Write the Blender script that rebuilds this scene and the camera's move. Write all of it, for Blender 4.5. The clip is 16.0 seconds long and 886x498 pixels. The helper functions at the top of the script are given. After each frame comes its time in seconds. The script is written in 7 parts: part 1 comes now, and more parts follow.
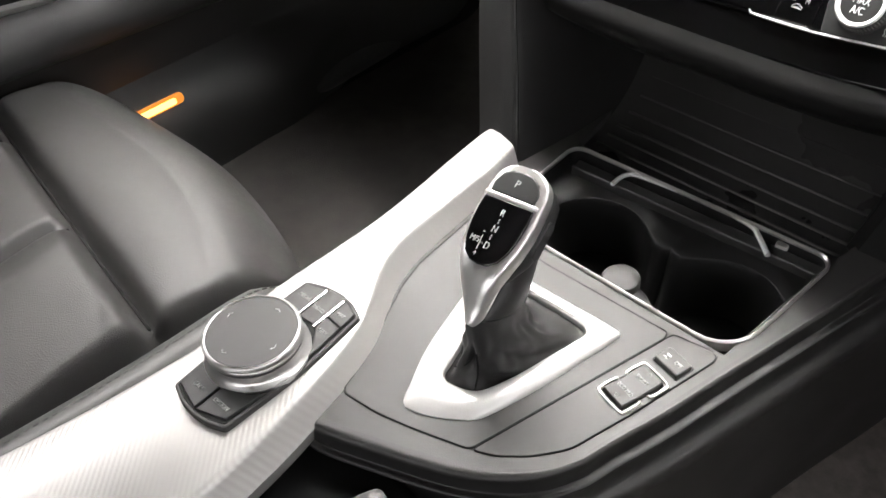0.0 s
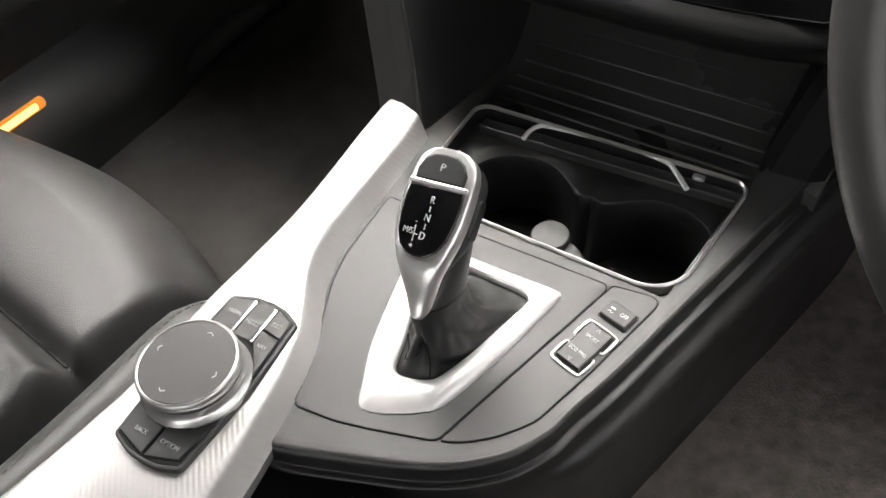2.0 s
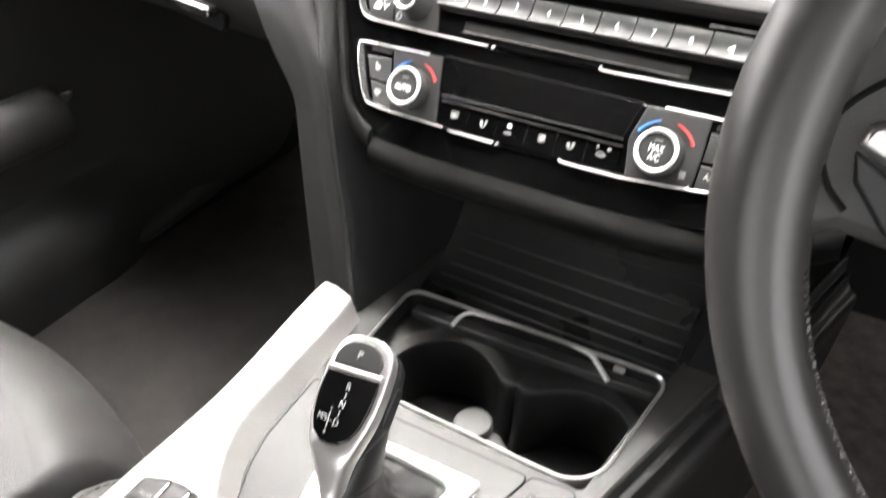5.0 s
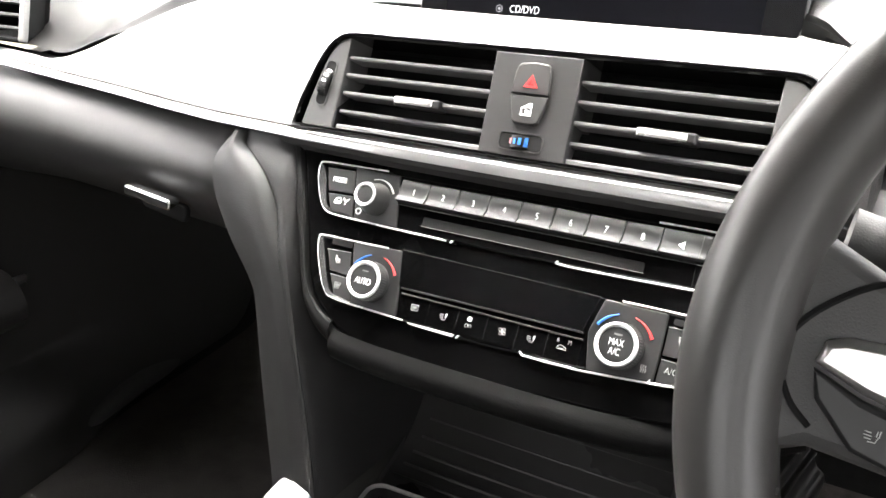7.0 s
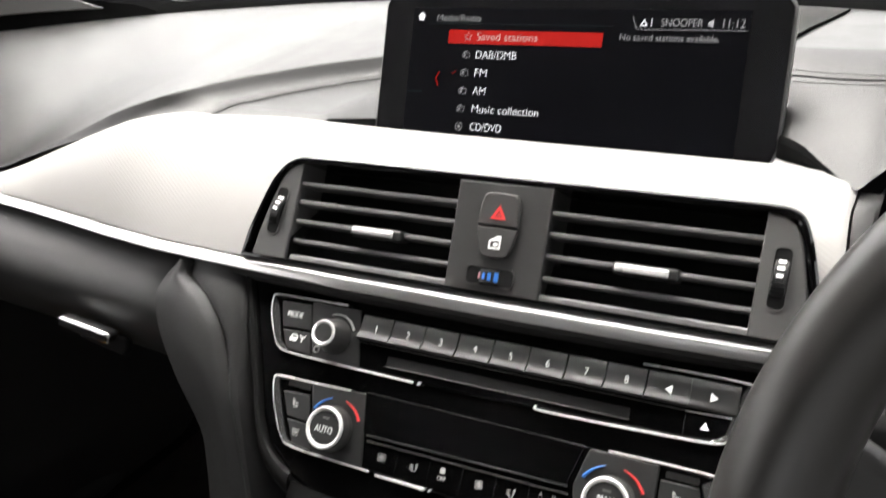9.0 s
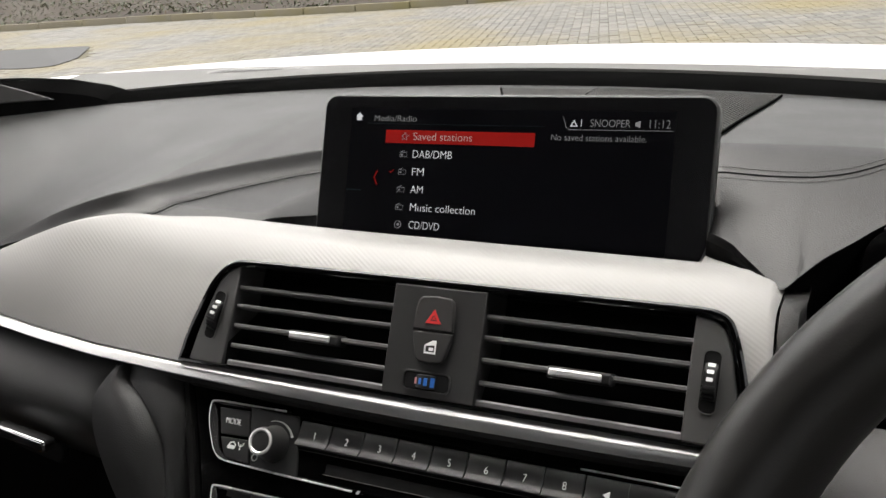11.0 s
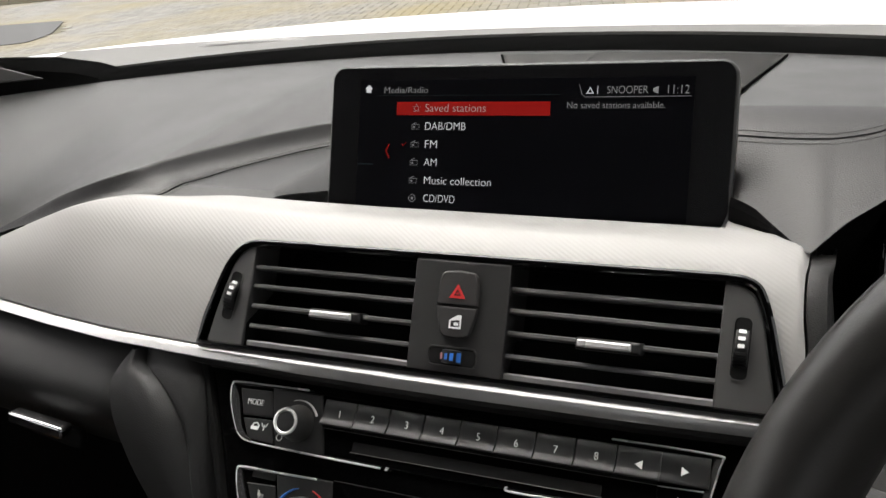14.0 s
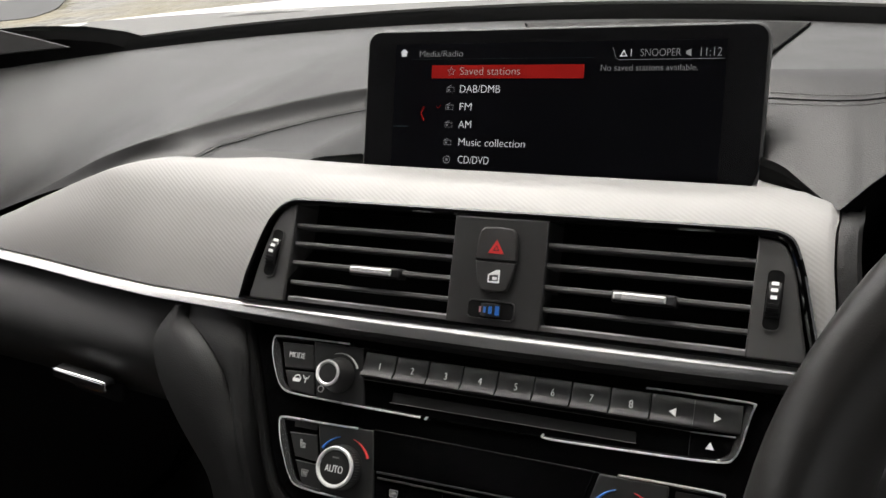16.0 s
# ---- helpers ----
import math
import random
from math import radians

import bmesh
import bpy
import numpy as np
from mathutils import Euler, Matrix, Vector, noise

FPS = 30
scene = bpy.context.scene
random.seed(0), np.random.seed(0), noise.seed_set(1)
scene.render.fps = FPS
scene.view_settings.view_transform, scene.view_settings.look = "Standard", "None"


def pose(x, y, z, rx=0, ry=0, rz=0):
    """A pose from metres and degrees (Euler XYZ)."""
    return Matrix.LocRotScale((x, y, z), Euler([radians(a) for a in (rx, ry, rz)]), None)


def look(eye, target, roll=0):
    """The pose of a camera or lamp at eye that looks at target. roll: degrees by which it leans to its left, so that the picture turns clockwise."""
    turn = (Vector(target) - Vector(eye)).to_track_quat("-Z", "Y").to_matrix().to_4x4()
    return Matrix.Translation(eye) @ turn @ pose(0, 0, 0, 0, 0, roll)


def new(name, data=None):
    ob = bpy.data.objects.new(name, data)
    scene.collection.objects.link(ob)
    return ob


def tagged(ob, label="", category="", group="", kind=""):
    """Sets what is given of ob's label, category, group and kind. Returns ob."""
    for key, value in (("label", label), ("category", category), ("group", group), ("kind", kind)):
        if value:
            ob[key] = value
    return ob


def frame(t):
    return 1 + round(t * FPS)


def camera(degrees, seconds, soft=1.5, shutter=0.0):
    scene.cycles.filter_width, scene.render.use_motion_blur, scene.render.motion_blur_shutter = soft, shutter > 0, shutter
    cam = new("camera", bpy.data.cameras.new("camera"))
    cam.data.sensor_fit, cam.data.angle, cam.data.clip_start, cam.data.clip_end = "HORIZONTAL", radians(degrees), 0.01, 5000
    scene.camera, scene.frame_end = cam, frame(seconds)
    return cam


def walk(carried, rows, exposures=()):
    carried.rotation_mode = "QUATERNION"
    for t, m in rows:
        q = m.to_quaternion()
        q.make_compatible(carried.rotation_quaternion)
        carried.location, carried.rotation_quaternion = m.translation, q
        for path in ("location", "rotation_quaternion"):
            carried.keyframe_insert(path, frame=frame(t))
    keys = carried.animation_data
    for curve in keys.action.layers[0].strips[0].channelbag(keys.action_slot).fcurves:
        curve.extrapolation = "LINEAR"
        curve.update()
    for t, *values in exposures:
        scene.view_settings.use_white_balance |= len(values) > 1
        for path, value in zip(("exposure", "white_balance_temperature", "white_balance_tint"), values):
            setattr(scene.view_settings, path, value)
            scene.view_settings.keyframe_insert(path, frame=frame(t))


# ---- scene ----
cam = camera(55.63, 16.0, shutter=0.3)
ROWS = [
    (0.0, 0.2297, -0.2036, 0.9485, 47.13, 4.37, 45.87),
    (0.5, 0.2072, -0.2093, 0.9495, 44.84, 6.34, 42.57),
    (1.0, 0.1944, -0.1969, 0.9614, 44.34, 6.86, 36.63),
    (1.5, 0.1939, -0.1986, 0.9635, 43.62, 6.28, 35.07),
    (2.0, 0.1948, -0.1933, 0.9582, 41.85, 5.84, 34.05),
    (2.5, 0.1988, -0.1848, 0.9542, 41.22, 5.74, 33.76),
    (3.0, 0.1984, -0.1838, 0.9526, 40.90, 5.45, 34.41),
    (3.5, 0.1984, -0.1850, 0.9532, 41.20, 5.45, 35.10),
    (4.0, 0.1988, -0.1852, 0.9528, 40.87, 5.75, 35.44),
    (4.5, 0.1985, -0.1849, 0.9520, 44.53, 4.21, 35.16),
    (4.8, 0.2105, -0.1854, 0.9629, 50.13, 3.28, 34.54),
    (5.0, 0.2148, -0.1835, 0.9708, 53.50, 2.48, 33.38),
    (5.2, 0.2197, -0.1833, 0.9775, 56.89, 2.06, 32.39),
    (7.3, 0.2005, -0.1652, 0.9884, 64.16, 2.29, 30.57),
    (7.5, 0.1903, -0.1529, 0.9826, 63.14, 2.42, 31.08),
    (8.0, 0.1714, -0.1320, 0.9804, 62.40, 3.08, 30.30),
    (8.5, 0.1648, -0.1381, 0.9879, 63.88, 2.65, 29.14),
    (9.0, 0.1755, -0.1301, 1.0166, 67.95, 2.54, 26.53),
    (9.5, 0.1873, -0.1211, 1.0353, 71.47, 3.04, 24.94),
    (9.7, 0.1928, -0.1115, 1.0371, 72.13, 3.38, 25.20),
    (12.0, 0.1900, -0.1130, 1.0385, 71.81, 3.28, 23.39),
    (12.5, 0.1866, -0.1080, 1.0408, 71.09, 3.56, 23.23),
    (13.0, 0.1758, -0.1073, 1.0385, 70.08, 3.79, 22.93),
    (13.5, 0.1732, -0.1074, 1.0411, 69.66, 4.25, 22.72),
    (14.0, 0.1707, -0.1146, 1.0413, 69.67, 4.59, 22.74),
    (14.5, 0.1711, -0.1203, 1.0418, 69.38, 4.81, 22.51),
    (15.0, 0.1644, -0.1251, 1.0406, 68.60, 4.88, 22.44),
    (15.5, 0.1599, -0.1356, 1.0354, 68.55, 4.43, 22.82),
    (16.0, 0.1593, -0.1400, 1.0368, 68.22, 4.50, 23.09),
]
walk(cam, [(t, pose(x, y, z, rx, ry, rz)) for t, x, y, z, rx, ry, rz in ROWS],
     exposures=[(0.0, 3.5), (0.5, 2.9), (1.0, 2.9), (1.6, 3.35), (4.4, 3.4), (5.0, 4.0), (8.5, 3.4), (9.5, 1.53), (12.0, 1.14), (14.0, 1.2), (16.0, 1.18)])

# ---- light: overcast daylight through the glass ----
world = bpy.data.worlds.new("sky")
scene.world = world
world.use_nodes = True
nt = world.node_tree
sky = nt.nodes.new("ShaderNodeTexSky")
sky.sky_type = "NISHITA"
sky.sun_disc = False
sky.sun_elevation, sky.sun_rotation = radians(68), radians(-60)
sky.air_density, sky.dust_density, sky.ozone_density = 1.0, 4.0, 0.6
soft_sky = nt.nodes.new("ShaderNodeHueSaturation")
soft_sky.inputs["Saturation"].default_value = 0.12
nt.links.new(sky.outputs[0], soft_sky.inputs["Color"])
warm = nt.nodes.new("ShaderNodeMix")
warm.data_type, warm.blend_type = "RGBA", "MULTIPLY"
warm.inputs[0].default_value = 1.0
warm.inputs[7].default_value = (1.04, 1.0, 0.965, 1)
nt.links.new(soft_sky.outputs[0], warm.inputs[6])
nt.links.new(warm.outputs[2], nt.nodes["Background"].inputs[0])
nt.nodes["Background"].inputs[1].default_value = 0.15
sun = new("sun", bpy.data.lights.new("sun", "SUN"))
sun.data.energy, sun.data.angle, sun.data.color = 0.7, radians(60), (1.0, 0.97, 0.93)
sun.matrix_world = look((-1.75, 1.0, 5), (0, 0, 0))


# ---- materials ----
def material(name, colour, rough=0.5, metal=0.0, spec=0.5, grain=0.0, grain_scale=900.0, kind="noise", mottle=0.15,
             mottle_scale=14.0, coat=0.0, rough_var=0.08):
    """A surface with grain (fine relief) and mottle (large, faint variation of colour and gloss)."""
    m = bpy.data.materials.new(name)
    m.use_nodes = True
    n, l = m.node_tree.nodes, m.node_tree.links
    b = n["Principled BSDF"]
    b.inputs["Roughness"].default_value, b.inputs["Metallic"].default_value = rough, metal
    b.inputs["Specular IOR Level"].default_value = spec
    b.inputs["Coat Weight"].default_value = coat
    b.inputs["Coat Roughness"].default_value = 0.04
    co = n.new("ShaderNodeTexCoord")
    big = n.new("ShaderNodeTexNoise")
    big.inputs["Scale"].default_value, big.inputs["Detail"].default_value = mottle_scale, 4
    l.new(co.outputs["Object"], big.inputs["Vector"])
    mix = n.new("ShaderNodeMix")
    mix.data_type = "RGBA"
    c = Vector(colour)
    mix.inputs[6].default_value = (*(c * (1 - mottle)), 1)
    mix.inputs[7].default_value = (*(c * (1 + mottle)), 1)
    l.new(big.outputs["Fac"], mix.inputs[0])
    l.new(mix.outputs[2], b.inputs["Base Color"])
    if rough_var:
        r = n.new("ShaderNodeMapRange")
        r.inputs[3].default_value, r.inputs[4].default_value = max(0.01, rough - rough_var), rough + rough_var
        l.new(big.outputs["Fac"], r.inputs[0])
        l.new(r.outputs[0], b.inputs["Roughness"])
    if grain:
        bump = n.new("ShaderNodeBump")
        bump.inputs["Strength"].default_value, bump.inputs["Distance"].default_value = grain, 0.0006
        if kind == "leather":
            tex = n.new("ShaderNodeTexVoronoi")
            tex.feature = "DISTANCE_TO_EDGE"
            tex.inputs["Scale"].default_value = grain_scale
            out = tex.outputs["Distance"]
        elif kind == "ribs":
            tex = n.new("ShaderNodeTexWave")
            tex.bands_direction = "DIAGONAL"
            tex.inputs["Scale"].default_value = grain_scale
            tex.inputs["Distortion"].default_value = 0.4
            out = tex.outputs["Fac"]
        else:
            tex = n.new("ShaderNodeTexNoise")
            tex.inputs["Scale"].default_value, tex.inputs["Detail"].default_value = grain_scale, 3
            out = tex.outputs["Fac"]
        l.new(co.outputs["Object"], tex.inputs["Vector"])
        l.new(out, bump.inputs["Height"])
        l.new(bump.outputs[0], b.inputs["Normal"])
    return m


def glow(name, colour, strength):
    m = bpy.data.materials.new(name)
    m.use_nodes = True
    b = m.node_tree.nodes["Principled BSDF"]
    b.inputs["Base Color"].default_value = (*[0.3 * c for c in colour], 1)
    b.inputs["Emission Color"].default_value = (*colour, 1)
    b.inputs["Emission Strength"].default_value = strength
    b.inputs["Specular IOR Level"].default_value = 0.1
    return m


def glass(name, tint=(0.99, 1.0, 0.99), rough=0.0, ior=1.45):
    m = bpy.data.materials.new(name)
    m.use_nodes = True
    b = m.node_tree.nodes["Principled BSDF"]
    b.inputs["Base Color"].default_value = (*tint, 1)
    b.inputs["Roughness"].default_value, b.inputs["IOR"].default_value = rough, ior
    b.inputs["Transmission Weight"].default_value = 1.0
    return m


LEATHER = material("black_leather", (0.034, 0.033, 0.0325), 0.42, grain=0.8, grain_scale=620, kind="leather", spec=0.5)
PAD = material("dashboard_skin", (0.0145, 0.0141, 0.0138), 0.38, grain=0.38, grain_scale=680, kind="leather", spec=0.32)
PLASTIC = material("dark_grained_plastic", (0.050, 0.049, 0.048), 0.5, grain=0.22, grain_scale=800, kind="leather", spec=0.4)
FLANK = material("black_moulded_plastic", (0.016, 0.0155, 0.0152), 0.40, grain=0.12, grain_scale=1100, spec=0.4)
SOFT = material("soft_grey_plastic", (0.035, 0.034, 0.0332), 0.52, spec=0.35, grain=0.12, grain_scale=1500, mottle=0.06)
MATT = material("matt_black_plastic", (0.008, 0.008, 0.008), 0.65, spec=0.12, grain=0.15, grain_scale=1200)
SCREEN_GLASS = material("anti_glare_screen", (0.0045, 0.0045, 0.005), 0.24, spec=0.25, rough_var=0.02)
SCREEN_BLACK = material("black_screen_panel", (0.0012, 0.0012, 0.002), 0.3, spec=0.15, rough_var=0.02)
# Black of the windscreen frit; also painted for shade in gaps, holes and hollows.
FRIT_AND_SHADE = material("flat_black_frit_and_shade", (0.004, 0.004, 0.004), 0.8, spec=0.0, mottle=0.2)
GLOSS = material("piano_black", (0.0018, 0.0018, 0.0019), 0.045, spec=0.5, rough_var=0.012)
TRIM = material("silver_weave_trim", (0.285, 0.280, 0.271), 0.50, metal=0.15, grain=0.10, grain_scale=150, kind="ribs", mottle=0.05)
# The same trim as TRIM, in a copy that shades darker on the console's roll.
CONSOLE_TRIM = material("console_silver_weave", (0.36, 0.353, 0.344), 0.36, metal=0.60, grain=0.12, grain_scale=150, kind="ribs", mottle=0.05)
SATIN = material("satin_silver", (0.58, 0.57, 0.56), 0.30, metal=0.9, grain=0.03, mottle=0.05)
CHROME = material("bright_chrome", (0.62, 0.62, 0.62), 0.12, metal=1.0, rough_var=0.03, mottle=0.03)
CARPET = material("charcoal_carpet", (0.017, 0.0165, 0.0163), 0.95, grain=1.0, grain_scale=700, spec=0.1, mottle=0.5, mottle_scale=40)
# One mat pile in two tones: lit on the driver's side, shaded on the passenger's.
LIT_PILE = material("lit_velour_mat", (0.095, 0.085, 0.079), 0.95, grain=1.0, grain_scale=420, spec=0.1, mottle=0.75, mottle_scale=70)
SHADED_PILE = material("shaded_velour_mat", (0.043, 0.040, 0.038), 0.95, grain=1.0, grain_scale=600, spec=0.1, mottle=0.5, mottle_scale=30)
HEADLINER = material("anthracite_headliner_cloth", (0.03, 0.03, 0.03), 0.9, grain=0.3, grain_scale=800)
RUBBER = material("black_rubber", (0.012, 0.012, 0.012), 0.6, grain=0.2)
WHITE_PAINT = material("white_paint", (0.82, 0.82, 0.82), 0.45, coat=0.15, mottle=0.02, rough_var=0.03)
# White print with a faint glow added to make it read brighter.
INK = glow("glowing_white_print", (1.0, 0.98, 0.95), 0.040)
DIM_INK = material("white_print", (0.42, 0.42, 0.41), 0.5, mottle=0.02)
INK.node_tree.nodes["Principled BSDF"].inputs["Base Color"].default_value = (0.80, 0.80, 0.79, 1)
DULL_INK = material("dull_grey_print", (0.23, 0.23, 0.225), 0.5, mottle=0.02)
FAINT_INK = material("grey_print", (0.42, 0.42, 0.41), 0.5, mottle=0.02)
RED = material("red_print", (0.55, 0.03, 0.03), 0.45, mottle=0.02)
BLUE = material("blue_print", (0.03, 0.16, 0.55), 0.45, mottle=0.02)
SCREEN_WHITE = glow("lit_white", (0.85, 0.86, 0.88), 0.21)
SCREEN_GREY = glow("lit_grey", (0.50, 0.50, 0.51), 0.085)
SCREEN_RED = glow("lit_red", (0.62, 0.012, 0.008), 0.042)
SCREEN_SOFT = glow("lit_soft_white", (0.80, 0.62, 0.58), 0.10)
SCREEN_BLUE = glow("lit_dim_blue", (0.05, 0.08, 0.09), 0.02)
AMBER = glow("lit_amber", (1.0, 0.42, 0.08), 0.6)
AMBER_DIM = glow("dim_amber", (1.0, 0.33, 0.05), 0.07)
PULL = material("bright_satin_metal", (0.86, 0.86, 0.85), 0.33, metal=0.3, mottle=0.04)
COLUMN = material("grained_column_skin", (0.016, 0.0157, 0.0157), 0.50, grain=0.35, grain_scale=700, kind="leather", spec=0.35)
WHEEL_LEATHER = material("smooth_wheel_leather", (0.038, 0.0364, 0.0352), 0.32, grain=0.10, grain_scale=900, kind="leather", mottle=0.10)
LEATHER_FLANK = material("smooth_flank_leather", (0.056, 0.055, 0.053), 0.40, grain=0.15, grain_scale=900, kind="leather", mottle=0.10)
DOOR = material("black_door_skin", (0.020, 0.0195, 0.019), 0.5, grain=0.3, grain_scale=700, kind="leather", spec=0.4)
GLOVE = material("black_grained_plastic", (0.037, 0.0363, 0.036), 0.48, grain=0.3, grain_scale=700, kind="leather", spec=0.4)
LIP = material("soft_black_plastic", (0.0065, 0.0064, 0.0063), 0.5, spec=0.08, grain=0.2, grain_scale=900, kind="leather")
PLATE = material("dark_vent_plate", (0.030, 0.0295, 0.029), 0.38, grain=0.08, grain_scale=1500, mottle=0.06)
LOUVRE = material("grey_louvre_plastic", (0.125, 0.124, 0.122), 0.38, spec=0.5, grain=0.08, grain_scale=1500, mottle=0.06)
CHEEK = material("grey_vent_end", (0.070, 0.069, 0.068), 0.44, spec=0.5, grain=0.08, grain_scale=1500, mottle=0.06)
PINK = material("pale_red_print", (0.50, 0.22, 0.22), 0.45, mottle=0.02)
SCUTTLE = material("weathered_grey_plastic", (0.075, 0.073, 0.068), 0.55, grain=0.3, grain_scale=300, mottle=0.3, mottle_scale=8)
GLASS = glass("coated_windscreen_glass", ior=1.02)
STITCH = material("dark_thread", (0.085, 0.082, 0.080), 0.7)


# ---- builders ----
def mesh_from(bm, name, mat, smooth=True, sharp=35):
    me = bpy.data.meshes.new(name)
    bmesh.ops.recalc_face_normals(bm, faces=bm.faces)
    if smooth:
        for f in bm.faces:
            f.smooth = len(f.verts) < 5
        if len(bm.faces) < 400:                  # wide flat caps keep their own plane
            for f in bm.faces:
                near = [q.calc_area() for e in f.edges for q in e.link_faces if q is not f]
                if near and f.calc_area() > 5 * sum(near) / len(near):
                    f.smooth = False
        for e in bm.edges:
            if len(e.link_faces) == 2 and e.calc_face_angle(0) > radians(sharp):
                e.smooth = False
    bm.to_mesh(me)
    bm.free()
    me.materials.append(mat)
    return me


def place_of(ob):
    if ob.parent is None:
        return ob.matrix_basis.copy()
    return place_of(ob.parent) @ ob.matrix_parent_inverse @ ob.matrix_basis


def hang(ob, parent):
    """Makes ob a part of parent where it stands."""
    if parent is not None:
        ob.parent = parent
        ob.matrix_parent_inverse = place_of(parent).inverted()


def part(name, bm, mat, parent, label="", smooth=True, sharp=35):
    ob = new(name, mesh_from(bm, name, mat, smooth, sharp))
    hang(ob, parent)
    if label:
        tagged(ob, label)
    return ob


def thing(name, at, label, category, group="", kind=""):
    ob = new(name)
    ob.empty_display_size = 0.02
    ob.location = at
    bpy.context.view_layer.update()
    return tagged(ob, label, category, group, kind)


def single(name, bm, mat, label, category, group="", kind="", smooth=True, sharp=35):
    return tagged(new(name, mesh_from(bm, name, mat, smooth, sharp)), label, category, group, kind)


def rrect(w, h, r, n=5):
    """Outline of a rounded rectangle, counter-clockwise, about the origin. r: one radius, or four (from +x+y round)."""
    rs = r if isinstance(r, (tuple, list)) else (r,) * 4
    pts = []
    for (sx, sy, a0), rr in zip(((1, 1, 0), (-1, 1, 90), (-1, -1, 180), (1, -1, 270)), rs):
        for i in range(n + 1):
            a = radians(a0 + 90 * i / n)
            pts.append((sx * (w / 2 - rr) + rr * math.cos(a), sy * (h / 2 - rr) + rr * math.sin(a)))
    return pts


def roundpoly(pts, r, n=4):
    """A closed counter-clockwise polygon with its corners rounded by r."""
    P = [Vector(p) for p in pts]
    if sum(a.x * b.y - b.x * a.y for a, b in zip(P, P[1:] + P[:1])) < 0:
        P.reverse()
    out = []
    for i, p in enumerate(P):
        a, b = P[i - 1] - p, P[(i + 1) % len(P)] - p
        d = min(r, a.length * 0.45, b.length * 0.45)
        s, e = p + a.normalized() * d, p + b.normalized() * d
        for k in range(n + 1):
            t = k / n
            out.append(tuple((1 - t) ** 2 * s + 2 * t * (1 - t) * p + t * t * e))
    return out


def circle(r, n=32, cx=0.0, cy=0.0):
    return [(cx + r * math.cos(2 * math.pi * i / n), cy + r * math.sin(2 * math.pi * i / n)) for i in range(n)]


def spline(pts, n=8, closed=False):
    """Catmull-Rom through the points (any dimension)."""
    P = [np.array(p, float) for p in pts]
    out, m = [], len(P)
    for i in range(m if closed else m - 1):
        if closed:
            a, b, c, d = P[i - 1], P[i], P[(i + 1) % m], P[(i + 2) % m]
        else:
            b, c = P[i], P[i + 1]
            a = P[i - 1] if i else 2 * b - c
            d = P[i + 2] if i + 2 < m else 2 * c - b
        for k in range(n):
            t = k / n
            out.append(0.5 * (2 * b + (c - a) * t + (2 * a - 5 * b + 4 * c - d) * t * t + (3 * b - a - 3 * c + d) * t ** 3))
    if not closed:
        out.append(P[-1])
    return [tuple(map(float, p)) for p in out]


def inset(pts, d):
    """Moves a closed counter-clockwise outline inwards by d (outwards: minus)."""
    P = np.array(pts)
    t1 = P - np.roll(P, 1, 0)
    t2 = np.roll(P, -1, 0) - P
    t1 /= np.linalg.norm(t1, axis=1)[:, None] + 1e-12
    t2 /= np.linalg.norm(t2, axis=1)[:, None] + 1e-12
    nrm = np.stack([-(t1 + t2)[:, 1], (t1 + t2)[:, 0]], 1)
    nrm /= np.linalg.norm(nrm, axis=1)[:, None] + 1e-12
    return [tuple(p) for p in P + nrm * d]


def rings(loops, m=Matrix(), caps=(True, True), closed=True, wrap=False):
    """Skin over loops of equal count of 3D points."""
    bm = bmesh.new()
    V = [[bm.verts.new(m @ Vector(p)) for p in lp] for lp in loops]
    n = len(V[0])
    pairs = list(zip(V, V[1:])) + ([(V[-1], V[0])] if wrap else [])
    for a, b in pairs:
        for i in range(n if closed else n - 1):
            j = (i + 1) % n
            try:
                bm.faces.new((a[i], a[j], b[j], b[i]))
            except ValueError:
                pass
    if not wrap and closed:
        if caps[0]:
            bm.faces.new(list(reversed(V[0])))
        if caps[1]:
            bm.faces.new(V[-1])
    return bm


def slab(outline, z0, z1, m=Matrix(), r=0.0, steps=3, both=False):
    """A plate with the given outline between z0 and z1, its upper edge (or both) rounded by r."""
    loops = []
    if both and r:
        for i in range(steps):
            a = radians(90 * i / steps)
            loops.append([(x, y, z0 + r * (1 - math.sin(a))) for x, y in inset(outline, r * (1 - math.cos(a)))][:])
        loops = [[(x, y, z0 + r - r * math.cos(radians(90 * i / steps))) for x, y in inset(outline, r * (1 - math.sin(radians(90 * i / steps))))]
                 for i in range(steps + 1)]
    else:
        loops.append([(x, y, z0) for x, y in outline])
    if r:
        for i in range(steps + 1):
            a = radians(90 * i / steps)
            loops.append([(x, y, z1 - r + r * math.sin(a)) for x, y in inset(outline, r * (1 - math.cos(a)))])
    else:
        loops.append([(x, y, z1) for x, y in outline])
    return rings(loops, m)


def ring_plate(outer, inner, z0, z1, m=Matrix(), r=0.0):
    """A frame between two outlines of equal count."""
    lo = [[(x, y, z0) for x, y in outer], [(x, y, z1 - r) for x, y in outer]]
    if r:
        lo.append([(x, y, z1) for x, y in inset(outer, r)])
        lo.append([(x, y, z1) for x, y in inset(inner, -r)])
    else:
        lo.append([(x, y, z1) for x, y in outer])
        lo.append([(x, y, z1) for x, y in inner])
    lo += [[(x, y, z1 - r) for x, y in inner], [(x, y, z0) for x, y in inner]]
    return rings(lo, m, wrap=True)


